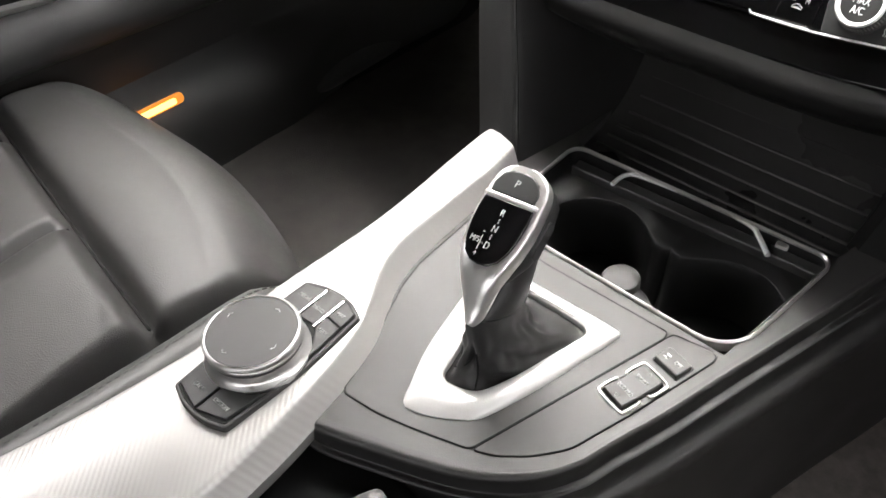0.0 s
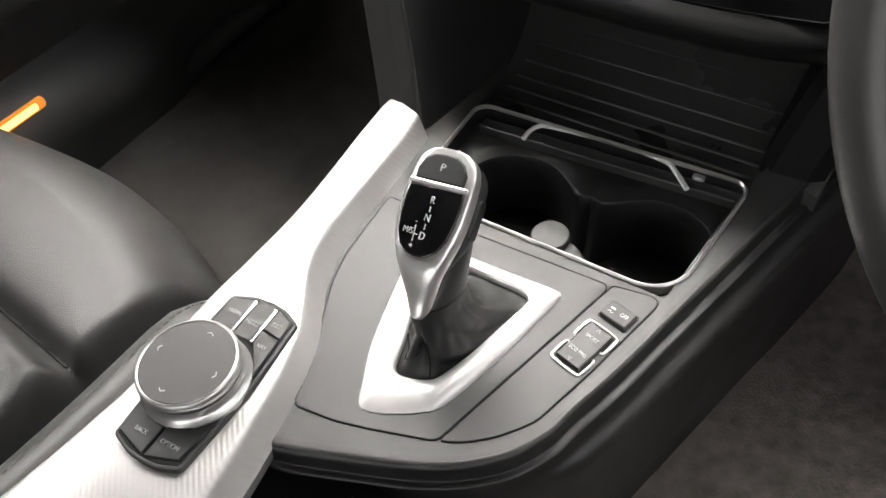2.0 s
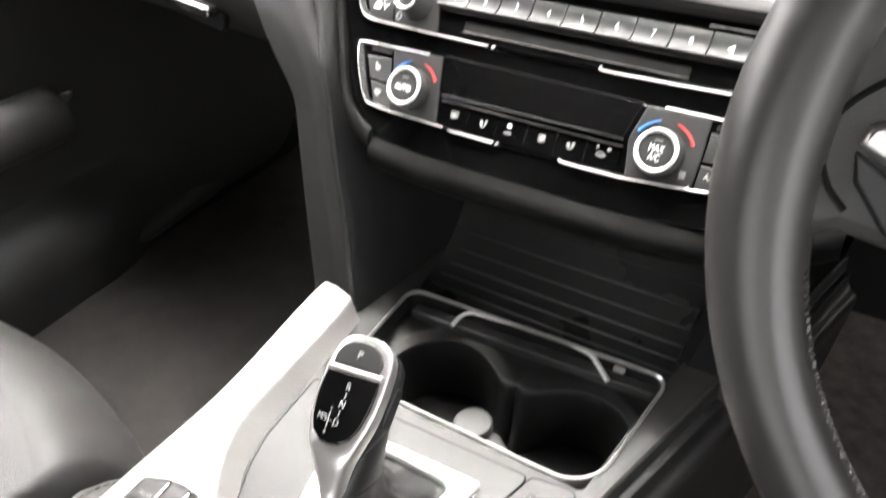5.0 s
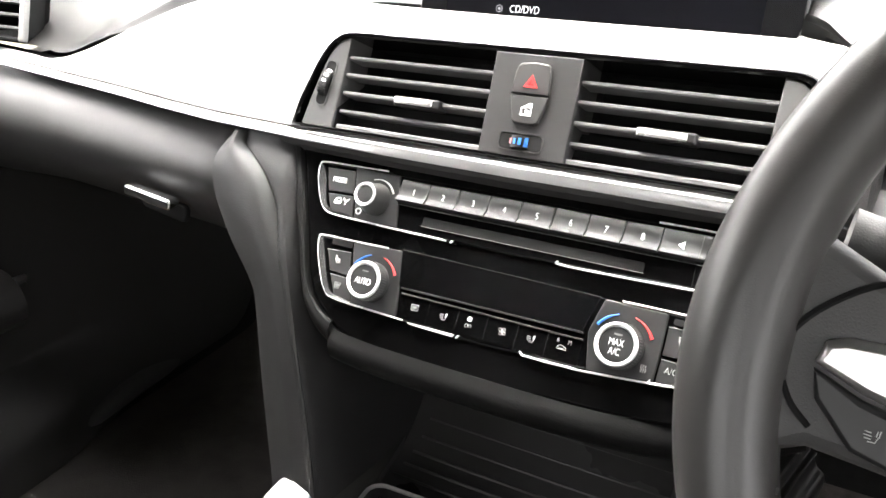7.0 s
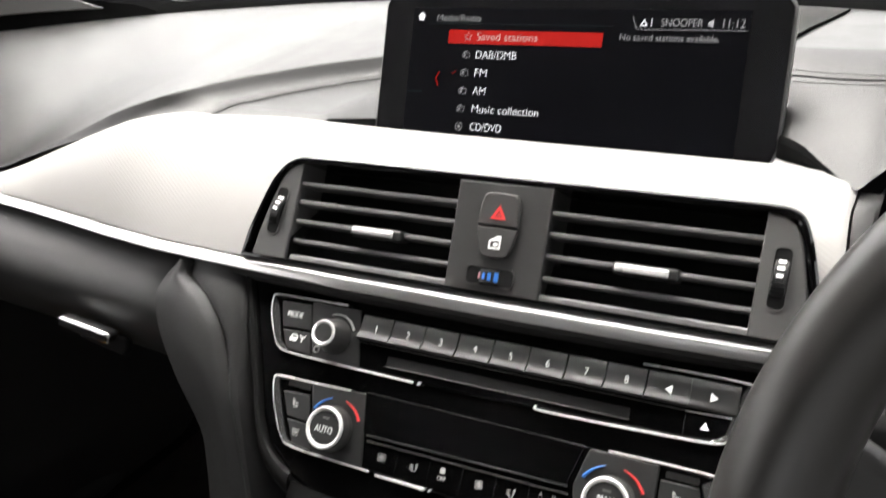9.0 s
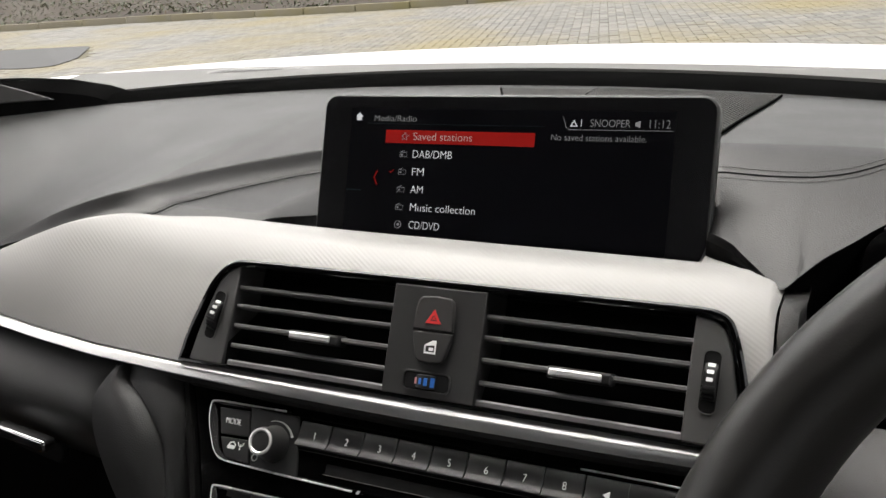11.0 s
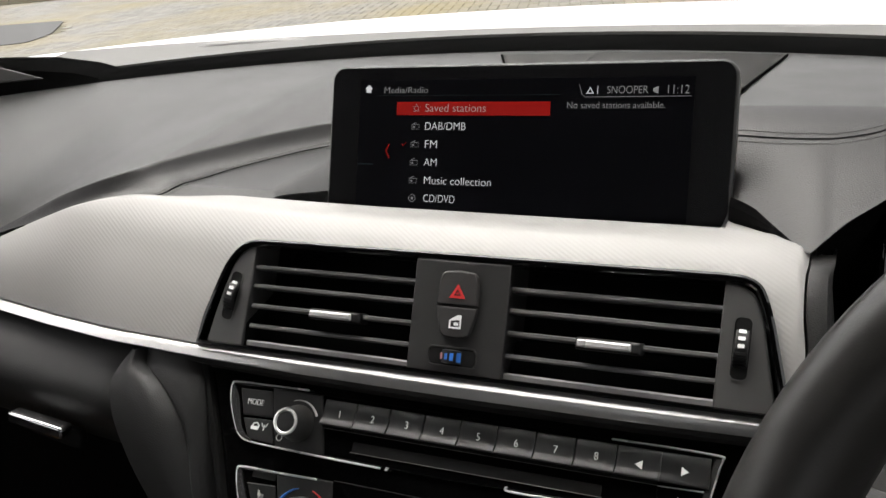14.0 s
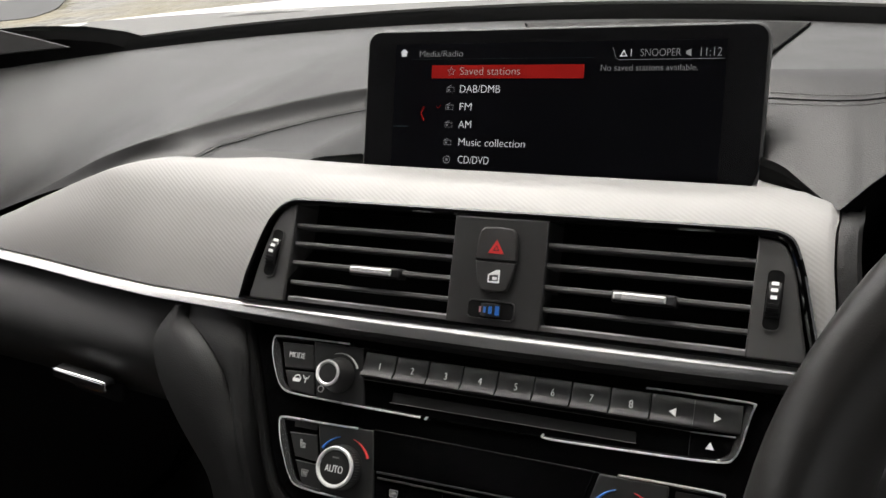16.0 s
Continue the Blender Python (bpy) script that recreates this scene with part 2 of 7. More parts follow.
def lathe(profile, n=40, m=Matrix(), caps=(True, True)):
    """Turns (radius, height) pairs about z."""
    return rings([[(r * math.cos(2 * math.pi * i / n), r * math.sin(2 * math.pi * i / n), z) for i in range(n)] for r, z in profile], m, caps)


def tube(path, r, n=8, closed=False, m=Matrix(), squash=1.0):
    """A tube along 3D points; r: a radius, or one for each point."""
    P = [Vector(p) for p in path]
    rs = r if isinstance(r, (list, tuple)) else [r] * len(P)
    loops, up = [], None
    for i, p in enumerate(P):
        a = P[i - 1] if (i or closed) else p
        b = P[(i + 1) % len(P)] if (i + 1 < len(P) or closed) else p
        d = (b - a).normalized()
        if up is None:
            up = d.orthogonal().normalized()
        up = (up - d * up.dot(d)).normalized()
        side = d.cross(up)
        loops.append([tuple(p + rs[i] * (math.cos(2 * math.pi * k / n) * up + squash * math.sin(2 * math.pi * k / n) * side)) for k in range(n)])
    return rings(loops, m, wrap=closed)


def sheet(fn, us, vs, m=Matrix(), thick=0.0, keep=None):
    """A surface of points fn(u, v); thick: depth along -normal, closed round its rim; keep(u, v) leaves holes."""
    bm = bmesh.new()
    P = [[Vector(fn(u, v)) for v in vs] for u in us]
    V = [[bm.verts.new(m @ p) for p in row] for row in P]
    for i in range(len(us) - 1):
        for j in range(len(vs) - 1):
            if keep and not keep((us[i] + us[i + 1]) / 2, (vs[j] + vs[j + 1]) / 2):
                continue
            bm.faces.new((V[i][j], V[i + 1][j], V[i + 1][j + 1], V[i][j + 1]))
    for v in [v for v in bm.verts if not v.link_faces]:
        bm.verts.remove(v)
    if thick:
        bm.normal_update()
        geo = bmesh.ops.solidify(bm, geom=list(bm.faces), thickness=thick)
    return bm


def join(*bms):
    out = bmesh.new()
    for b in bms:
        me = bpy.data.meshes.new("tmp")
        b.to_mesh(me)
        b.free()
        out.from_mesh(me)
        bpy.data.meshes.remove(me)
    return out


def frame_of(origin, up, normal):
    """A pose whose x runs along the car's width, y along up and z along normal."""
    u, n = Vector(up).normalized(), Vector(normal).normalized()
    x = u.cross(n).normalized()
    u = n.cross(x)
    m = Matrix((x, u, n)).transposed().to_4x4()
    m.translation = origin
    return m


def lettering(text, size, m, mat, parent, name="lettering", depth=0.0002, align="CENTER", squeeze=1.0, width=0.0):
    """Words in the built-in font as a mesh, standing on the plane of m, centred."""
    cu = bpy.data.curves.new("tmp", "FONT")
    cu.body, cu.size, cu.extrude, cu.align_x, cu.align_y = text, size, depth, align, "CENTER"
    cu.offset = -0.013 * size
    tmp = bpy.data.objects.new("tmp", cu)
    me = bpy.data.meshes.new_from_object(tmp)
    bpy.data.objects.remove(tmp)
    bpy.data.curves.remove(cu)
    if width:
        xs_ = [v.co.x for v in me.vertices]
        squeeze = width / (max(xs_) - min(xs_))
    me.transform(m @ Matrix.Diagonal((squeeze, 1, 1, 1)))
    me.name = name
    me.materials.append(mat)
    ob = new(name, me)
    hang(ob, parent)
    return ob


def at(x, y, z=0.0, turn=0.0):
    return Matrix.Translation((x, y, z)) @ Matrix.Rotation(radians(turn), 4, "Z")


def lerp(xs, ys):
    return lambda x: float(np.interp(x, xs, ys))


def smooth(a):
    a = min(1.0, max(0.0, a))
    return a * a * (3 - 2 * a)


VENT = frame_of((0, 0.2763, 0.843), (0, 0.5, 1), (0, -1, 0.5))       # face of the air vents
RADIO = frame_of((0, 0.254, 0.789), (0, 0.72, 1), (0, -1, 0.72))    # face of radio and climate panels
DISPLAY = frame_of((0.0, 0.3790, 0.9170), (0, 0.355, 1), (0, -1, 0.355))
CONSOLE = frame_of((0, 0, 0.5678), (0, 1, 0.0179), (0, -0.0179, 1))  # upper face of the centre console


# ---- the shell of the car ----
FLOOR_Z, ROOF_Z = 0.29, 1.34


def box(x0, x1, y0, y1, z0, z1, r=0.0):
    return slab([(x, y) for x, y in rrect(x1 - x0, y1 - y0, max(r, 0.0005), 3)], z0, z1, at((x0 + x1) / 2, (y0 + y1) / 2), r)


single("floor", sheet(lambda x, y: (x, y, FLOOR_Z + 0.35 * smooth((y - 0.62) / 0.35) + 0.004 * noise.noise((9 * x, 9 * y, 0))),
                      np.linspace(-0.74, 0.74, 60), np.linspace(-1.7, 1.0, 90), thick=-0.02),
       CARPET, "dark charcoal carpet on the car floor", "carpet", kind="structure")
single("firewall", box(-0.76, 0.76, 0.93, 0.97, 0.3, 0.90), MATT, "dark closed panel at the end of the footwells", "panel", kind="structure")
# Unseen roof lining, extended forward to hold back light from the windscreen.
single("ceiling", sheet(lambda x, y: (x, y, ROOF_Z - 0.06 * (abs(x) / 0.6) ** 3 - 0.04 * smooth((y - 0.02) / 0.14) - 0.585 * max(0.0, y - 0.16)), np.linspace(-0.6, 0.6, 24), np.linspace(-1.6, 0.23, 40), thick=0.012),
       HEADLINER, "anthracite cloth headliner under the car roof", "headliner", kind="structure")
# Unseen rear panel, matt black to keep reflections dark.
single("wall_rear", box(-0.76, 0.76, -1.75, -1.70, 0.25, 0.96),
       MATT, "unseen dark panel closing the rear of the cabin", "panel", kind="structure")


def pillar(name, x, low, high, w):
    p = spline([low, ((low[0] + high[0]) / 2 + 0.02 * (1 if x > 0 else -1), (low[1] + high[1]) / 2, (low[2] + high[2]) / 2 + 0.02), high], 6)
    return single(name, tube(p, w, 10, squash=0.6), HEADLINER, "dark trimmed roof pillar", "pillar", kind="structure")


pillar("pillar_1", -0.7, (-0.86, 0.60, 0.86), (-0.62, 0.10, 1.31), 0.045)
pillar("pillar_2", 0.7, (0.86, 0.60, 0.86), (0.62, 0.10, 1.31), 0.045)
# Unseen centre pillar, broadened to block window reflections in the fascia.
pillar("pillar_3", -0.7, (-0.73, -0.47, 0.6), (-0.60, -0.42, 1.31), 0.13)
single("wall_left", box(-0.76, -0.72, -1.72, -0.99, 0.25, 0.88), PLASTIC, "plain dark panel closing the rear car side", "panel", kind="structure")
# Unseen rails added so the glossy fascia mirrors them, not bright sky.
for sx, nm in ((-1, "trim_1"), (1, "trim_2")):
    single(nm, tube([(sx * 0.655, 0.12, 1.245), (sx * 0.66, -0.3, 1.235), (sx * 0.66, -0.9, 1.23), (sx * 0.64, -1.7, 1.21)], 0.095, 12), HEADLINER, "unseen anthracite roof rail added over the side window", "roof trim", kind="structure")
pillar("pillar_4", 0.7, (0.73, -0.62, 0.3), (0.60, -0.55, 1.31), 0.06)
single("sill", box(0.64, 0.70, -1.6, 0.75, 0.22, 0.40, 0.02), PLASTIC, "dark plastic door sill", "sill", kind="structure")
# Unseen side panel added to block light; its openings let some in.
single("wall_right", sheet(lambda y, z: (0.715 + 0.02 * smooth((z - 0.6) / 0.3) - 0.03 * math.exp(-((z - 0.615) / 0.035) ** 2), y, z), np.linspace(-1.7, 0.75, 50), np.linspace(0.25, 1.33, 40), thick=0.03, keep=lambda y, z: not (z > 0.86 and (-0.50 < y < 0.66 or -1.50 < y < -0.70))),
       PLASTIC, "plain dark panel closing the car side", "panel", kind="structure")

# windscreen, raked from the roof to the scuttle
single("windscreen", sheet(lambda u, v: (u * (0.68 + 0.70 * v), 0.16 + 0.76 * v + 0.04 * (1 - u * u) * v, 1.325 - 0.445 * v + 0.02 * (1 - u * u)),
                           np.linspace(-1, 1, 20), np.linspace(0, 1, 12), thick=0.004), GLASS, "clear raked windscreen glass", "windscreen",
       kind="structure").visible_shadow = False


# ---- passenger door ----
door = thing("door_panel", (-0.70, 0.0, 0.30), "black passenger door panel with armrest, map pocket and amber lamp", "car door")


def door_skin(y, z):
    bulge = 0.035 * math.exp(-((z - 0.615) / 0.035) ** 2) * smooth((0.30 - y) / 0.25)
    pocket = 0.055 * smooth((0.43 - z) / 0.05) * smooth((0.45 - y) / 0.2)
    return (-0.715 + bulge + pocket + 0.02 * smooth((0.5 - z) / 0.3), y, z)


part("skin", sheet(door_skin, np.linspace(-1.0, 0.72, 70), np.linspace(0.27, 0.92, 50), thick=-0.03, keep=lambda y, z: z < 0.92 - 0.13 * smooth((y - 0.20) / 0.14)), DOOR, door)
part("armrest", sheet(lambda y, a: (-0.675 + 0.028 * math.cos(a), y, 0.545 + 0.03 * math.sin(a) - 0.05 * y), np.linspace(-0.6, 0.30, 30),
                      np.linspace(-2.2, 1.8, 14), thick=-0.006), LEATHER, door, "black leather armrest")
part("decor_strip", tube(spline([(-0.672, -0.6, 0.61), (-0.665, -0.1, 0.592), (-0.668, 0.12, 0.565), (-0.69, 0.33, 0.535)], 8), 0.011, 8, squash=0.5),
     SATIN, door, "satin silver trim strip")
part("map_pocket", sheet(lambda y, a: (-0.645 + 0.012 * math.cos(a) - 0.05 * smooth((y - 0.25) / 0.35), y, 0.365 + 0.012 * math.sin(a) - 0.12 * (y - 0.1) * (y > 0.1)), np.linspace(-0.6, 0.62, 34),
                         np.linspace(-1.6, 1.6, 8), thick=-0.004), GLOVE, door)
# Dim glowing bar stands for the lamp's glow spreading over the door.
part("lamp_glow_bar", slab(rrect(0.080, 0.014, 0.006), 0, 0.002, frame_of((-0.640, 0.110, 0.420), (0, 0, 1), (1, 0, 0.25)) @ at(-0.004, 0.001), 0.001), AMBER_DIM, door, "dim amber glow of the courtesy lamp, made as a bar")
lamp = part("courtesy_lamp", slab(rrect(0.050, 0.0075, 0.003), 0, 0.004, frame_of((-0.640, 0.110, 0.420), (0, 0, 1), (1, 0, 0.25)), 0.001), AMBER, door,
            "lit amber courtesy lamp")

# ---- dashboard ----
dash = thing("dashboard", (0, 0.45, 0.60), "black leather-look dashboard with wide silver decor trim", "dashboard")

def eased(xs_, ys_):
    """A smooth curve through pairs, as a function of the first."""
    q = np.array(spline(list(zip(xs_, ys_)), 8))
    return lerp(q[:, 0], q[:, 1])


ridge_x = [-0.75, -0.56, -0.511, -0.462, -0.40, -0.357, -0.318, -0.285, -0.25, -0.11, 0.0, 0.1375, 0.169, 0.1745, 0.1785]
ridge_y = eased(ridge_x, [0.352, 0.326, 0.319, 0.318, 0.319, 0.320, 0.322, 0.333, 0.336, 0.333, 0.332, 0.330, 0.325, 0.3245, 0.3235])
ridge_z = eased(ridge_x, [0.8180, 0.8182, 0.8185, 0.8305, 0.8532, 0.8690, 0.8815, 0.8862, 0.8865, 0.884, 0.883, 0.882, 0.8787, 0.876, 0.870])
strip_x = [-0.75, -0.60, -0.50, -0.389, -0.316, -0.253, -0.174, -0.10, 0.0, 0.10, 0.18]
strip_y = lerp(strip_x, [0.345, 0.320, 0.305, 0.288, 0.2746, 0.2655, 0.2605, 0.258, 0.257, 0.258, 0.2605])


trim_end = eased([0.0, 0.3, 0.5, 0.75, 0.9, 1.0], [0.1790, 0.1775, 0.1755, 0.1752, 0.1765, 0.1772])


def decor(x, s):
    """Silver decor: s = 0 at the lower edge, 0.62 at the level of the vents' upper edge, 1 at the ridge."""
    if x > 0.15:
        x = 0.15 + (x - 0.15) * (trim_end(s) - 0.15) / 0.0285
    y0, z0 = strip_y(x), 0.813
    y1, z1 = ridge_y(x), ridge_z(x)
    ym, zm = y0 + 0.48 * (y1 - y0), z0 + 0.84 * (z1 - z0)
    a, b, c = (1 - s) ** 2, 2 * s * (1 - s), s * s
    y, z = a * y0 + b * ym + c * y1, a * z0 + b * zm + c * z1
    return (x, y + 0.012 * smooth((s - 0.85) / 0.15) * smooth((x + 0.25) / 0.06), z - 0.002 * smooth((s - 0.9) / 0.1))


vent_line = ([(-0.1764, -0.0338), (0.1742, -0.0338)] + spline([(0.1722, -0.0255), (0.1700, -0.0168), (0.1659, 0.0008), (0.1632, 0.0120), (0.1598, 0.0228), (0.1559, 0.0304), (0.1490, 0.0340), (0.1396, 0.0350)], 4)
             + spline([(-0.1227, 0.0350), (-0.1414, 0.0342), (-0.1515, 0.0296), (-0.1583, 0.0219), (-0.1625, 0.0143), (-0.1673, 0.0018), (-0.1730, -0.0150), (-0.1752, -0.0255)], 4))


def inside(p, poly):
    hit_ = False
    for a, b in zip(poly, poly[1:] + poly[:1]):
        if (a[1] > p[1]) != (b[1] > p[1]) and p[0] < a[0] + (p[1] - a[1]) / (b[1] - a[1]) * (b[0] - a[0]):
            hit_ = not hit_
    return hit_


vent_hole = inset(vent_line, 0.0022)


def decor_keep(x, s):
    p = VENT.inverted() @ Vector(decor(x, s))
    return not (p.y < -0.030 and abs(p.x) < 0.174 or inside((p.x, p.y), vent_hole))


part("decor_trim", sheet(decor, np.concatenate([np.linspace(-0.74, -0.20, 60), np.linspace(-0.198, 0.1785, 260)]), np.linspace(0, 1, 70), keep=decor_keep), TRIM, dash, "silver fine-ribbed decor trim")
STRIP = material("brushed_grey_metal", (0.70, 0.695, 0.69), 0.34, metal=0.45, mottle=0.05)
xs = np.linspace(-0.74, 0.168, 80)
slope = lambda x: smooth((-0.02 - x) / 0.30)
part("chrome_strip", rings([[(x, strip_y(x) - 0.002 + a, 0.8100 + b) for a, b in ((0.008, 0.0016), (0.0012, 0.0016), (0.0002, 0.0013), (-0.0010 - 0.0014 * slope(x), -0.0006 + 0.0006 * slope(x)), (-0.0016 - 0.0034 * slope(x), -0.0046 + 0.0026 * slope(x)), (-0.0014 - 0.0024 * slope(x), -0.0055 + 0.0020 * slope(x)), (0.008, -0.0055))]
                            for x in xs]), STRIP, dash, "polished silver strip")
part("strip_backing", rings([[(x, strip_y(x) + a, z) for a, z in ((0.004, 0.804), (0.004, 0.8085), (0.010, 0.8120), (0.030, 0.8260), (0.034, 0.804))] for x in np.linspace(-0.174, 0.174, 30)]), MATT, dash)
# Pale tube added as the glint along the strip's upper edge.
part("strip_glint", tube([(x, strip_y(x) - 0.0028 , 0.8111) for x in np.linspace(-0.17, 0.168, 40)], 0.0006, 6), PULL, dash, "thin pale line for the strip's glint")
part("lower_strip", rings([[(x, strip_y(x) + a, 0.805 + b) for a, b in ((-0.001, 0.0), (-0.0012, -0.005), (0.003, -0.011), (0.02, -0.014), (0.02, 0.0))]
                           for x in np.linspace(-0.19, 0.19, 40)]), SOFT, dash, "satin dark strip")


# upper pad: shelf before the screen, rolled leather edge, top running to the windscreen
def far_y(x):
    return 0.74 - 0.14 * (abs(x) / 0.75) ** 2


def far_z(x):
    return 0.9235 - 0.028 * x - 0.07 * x * x


roll_line = np.array([(-0.90, 0.362), (-0.75, 0.3500), (-0.60, 0.3345), (-0.46, 0.3270), (-0.3992, 0.3300)] +
                     spline([(-0.3548, 0.3341), (-0.3278, 0.3389), (-0.3045, 0.3468), (-0.2870, 0.3600), (-0.2760, 0.3793), (-0.2660, 0.4028), (-0.2535, 0.4248), (-0.2413, 0.4469), (-0.2262, 0.4669), (-0.2102, 0.4869), (-0.1850, 0.505), (-0.150, 0.518), (-0.09, 0.530), (0.0, 0.535), (0.20, 0.535)], 6))
crest_z = eased([-0.90, -0.60, -0.511, -0.462, -0.3992, -0.3548, -0.3278, -0.3045, -0.286, -0.2755, -0.24, -0.18, 0.0, 0.2], [0.8215, 0.8222, 0.8240, 0.8355, 0.8600, 0.8785, 0.8878, 0.8945, 0.8985, 0.9000, 0.9015, 0.9025, 0.904, 0.905])
crest_y = lerp(roll_line[:, 0], roll_line[:, 1])
roll_a, roll_d = roll_line[:-1], np.diff(roll_line, axis=0)


def roll_distance(x, y):
    """Distance behind the rolled edge (minus: on the shelf before it)."""
    px, py = x - roll_a[:, 0], y - roll_a[:, 1]
    k = np.clip((px * roll_d[:, 0] + py * roll_d[:, 1]) / (roll_d ** 2).sum(1), 0, 1)
    qx, qy = px - k * roll_d[:, 0], py - k * roll_d[:, 1]
    i = int(np.argmin(qx * qx + qy * qy))
    side = roll_d[i, 0] * py[i] - roll_d[i, 1] * px[i]
    return math.copysign(math.hypot(qx[i], qy[i]), side), roll_a[i, 0] + k[i] * roll_d[i, 0]


def pad_front(x):
    return ridge_y(x) + 0.006 - 0.009 * smooth((x + 0.31) / 0.02) * smooth((0.13 - x) / 0.02) if x < 0.13 else 0.3363 - 0.0105 * smooth((x - 0.12) / 0.07) - 0.08 * smooth((x - 0.175) / 0.16)


def pad_base(x):
    return ridge_z(x) - 0.004 if x < 0.13 else 0.878 - 0.012 * smooth((x - 0.13) / 0.12)


foot_y = eased([0.05, 0.12, 0.1385, 0.1585, 0.172, 0.1785, 0.19, 0.22, 0.8], [0.372, 0.366, 0.3545, 0.341, 0.3310, 0.3264, 0.3215, 0.306, 0.0])


hood_edge = eased([0.1700, 0.1787, 0.1875, 0.1952, 0.2082, 0.2238, 0.26, 0.30, 0.36, 0.42, 0.50, 0.75], [0.3215, 0.3290, 0.3385, 0.3455, 0.3550, 0.3680, 0.394, 0.412, 0.420, 0.415, 0.39, 0.30])


def pad(x, t):
    y0 = pad_front(x)
    y0 += 0.002 * smooth((-0.36 - x) / 0.1)
    y1 = far_y(x)
    ya = max(y0, hood_edge(x)) if x > 0.176 else y0
    y = ya + (y1 - ya) * t * (0.25 + 0.75 * t)
    lift = smooth((-0.36 - x) / 0.1)
    z0, z1 = pad_base(x) + 0.003 * lift, far_z(x)
    right = smooth((x - 0.1260 + 0.030 * smooth((y - 0.388) / 0.006) + 0.12 * smooth((y - 0.43) / 0.10)) / 0.008)
    z = 0.0
    if right < 1:
        d, cx = roll_distance(x, y)
        base = z0 + (0.004 - 0.002 * smooth((-0.28 - x) / 0.05) - 0.013 * smooth((x + 0.175) / 0.04)) * smooth((y - y0 - 0.009 * smooth((x + 0.31) / 0.02)) / 0.02)
        if d < 0:
            wide = 0.0125 + 0.0245 * smooth((cx + 0.33) / 0.07)
            q = min(1.0, (math.hypot(d, 0.0014) - 0.0014) / wide)
            z += (1 - right) * (base + (crest_z(cx) - base) * (1 - q) ** lerp([-0.33, -0.26], [3.0, 4.2])(cx))
        else:
            s = min(1.0, max(0.0, (y - crest_y(x)) / (y1 - crest_y(x))))
            z += (1 - right) * (crest_z(x) + (z1 - crest_z(x)) * (1 - (1 - s) ** 1.5))
    if right > 0:
        yh = max(y0, foot_y(x)) if x < 0.17 else foot_y(x)
        u = min(1.0, max(0.0, (y - yh) / max(0.06, 0.4445 + 0.25 * max(0.0, 0.2 - yh - 0.06) - yh)))
        crest = 0.927 - 0.03 * max(0.0, x - 0.2)
        far = smooth((y - y0 - 0.10) / (y1 - y0 - 0.10))
        z += right * (z0 + (crest - z0) * (1 - (1 - u) ** 1.4) + (z1 - crest) * far)
    return (x, y, z)


# Black filler strip stands for the shaded gap along the trim's ridge.
part("trim_gap_shade", rings([[(x, ridge_y(x) + a, ridge_z(x) + b + c * smooth((-0.36 - x) / 0.1) - 0.008 * smooth((x + 0.31) / 0.03)) for a, b, c in ((0.0, -0.002, 0.0), (0.004, -0.0035, 0.0), (0.0075, -0.0045, 0.003), (0.011, -0.0045, 0.003))] for x in np.linspace(-0.74, -0.28, 70)], closed=False), FRIT_AND_SHADE, dash, "black strip for the shade over the decor trim")
part("upper_pad", sheet(pad, np.concatenate([np.linspace(-0.88, -0.36, 50), np.linspace(-0.355, -0.10, 170), np.linspace(-0.098, 0.24, 150), np.linspace(0.25, 0.75, 40)]), np.linspace(0, 1, 340)), PAD, dash, "black grained leather-look upper pad")
part("trim_shelf", rings([[(x, y, ridge_z(x) - 0.0020 - 0.0004 * q) for q, y in enumerate(np.linspace(ridge_y(x) + 0.0115, max(ridge_y(x) + 0.0125, foot_y(x) + 0.002), 5))] for x in np.linspace(0.1335, 0.174, 20)], closed=False), TRIM, dash)
# Black ribbon stands for the shade in the undercut below the pad.
part("pad_gap_shade", rings([[(x, foot_y(x) + a, ridge_z(x) - 0.003 + b * (0.1 + 0.9 * smooth((0.170 - x) / 0.035))) for a, b in ((-0.001, 0.0), (-0.0006, 0.004), (0.002, 0.0080), (0.012, 0.010), (0.014, 0.0))] for x in np.linspace(0.1335, 0.168, 24)]), FRIT_AND_SHADE, dash, "black strip for the shade under the pad")
seam_left = spline([(-0.2600, 0.3400), (-0.2560, 0.3495), (-0.2450, 0.3710), (-0.2375, 0.3975), (-0.2275, 0.4219), (-0.2155, 0.4455), (-0.2010, 0.4675), (-0.1860, 0.4840), (-0.1640, 0.4980)], 10)
seam_right = spline([(0.1150, 0.4170), (0.1334, 0.4128), (0.1490, 0.4092), (0.1640, 0.4064), (0.1790, 0.4048), (0.1925, 0.4060), (0.2071, 0.4103), (0.2245, 0.4219), (0.245, 0.439)], 10)


def pad_z(x, y):
    lo, hi = 0.0, 1.0
    for _ in range(22):
        mid = (lo + hi) / 2
        if pad(x, mid)[1] < y:
            lo = mid
        else:
            hi = mid
    return pad(x, lo)[2]


for line in (seam_left, seam_right):
    part("seam", tube([(x, y, pad_z(x, y) + 0.0003) for x, y in line], 0.0005, 5), MATT, dash)
    for off in (-0.0045, 0.0045):
        way = np.gradient(np.array(line), axis=0)
        way /= np.linalg.norm(way, axis=1)[:, None]
        fine = spline([(x - off * w[1], y + off * w[0]) for (x, y), w in list(zip(line, way))[::5]], 9)
        row = part("stitching", join(*[tube([(*a, pad_z(*a) + 0.0004), (*b, pad_z(*b) + 0.0004)], 0.0003, 4) for a, b in list(zip(fine, fine[1:]))[::2]]), STITCH, dash)
        tagged(row, kind="stuff")
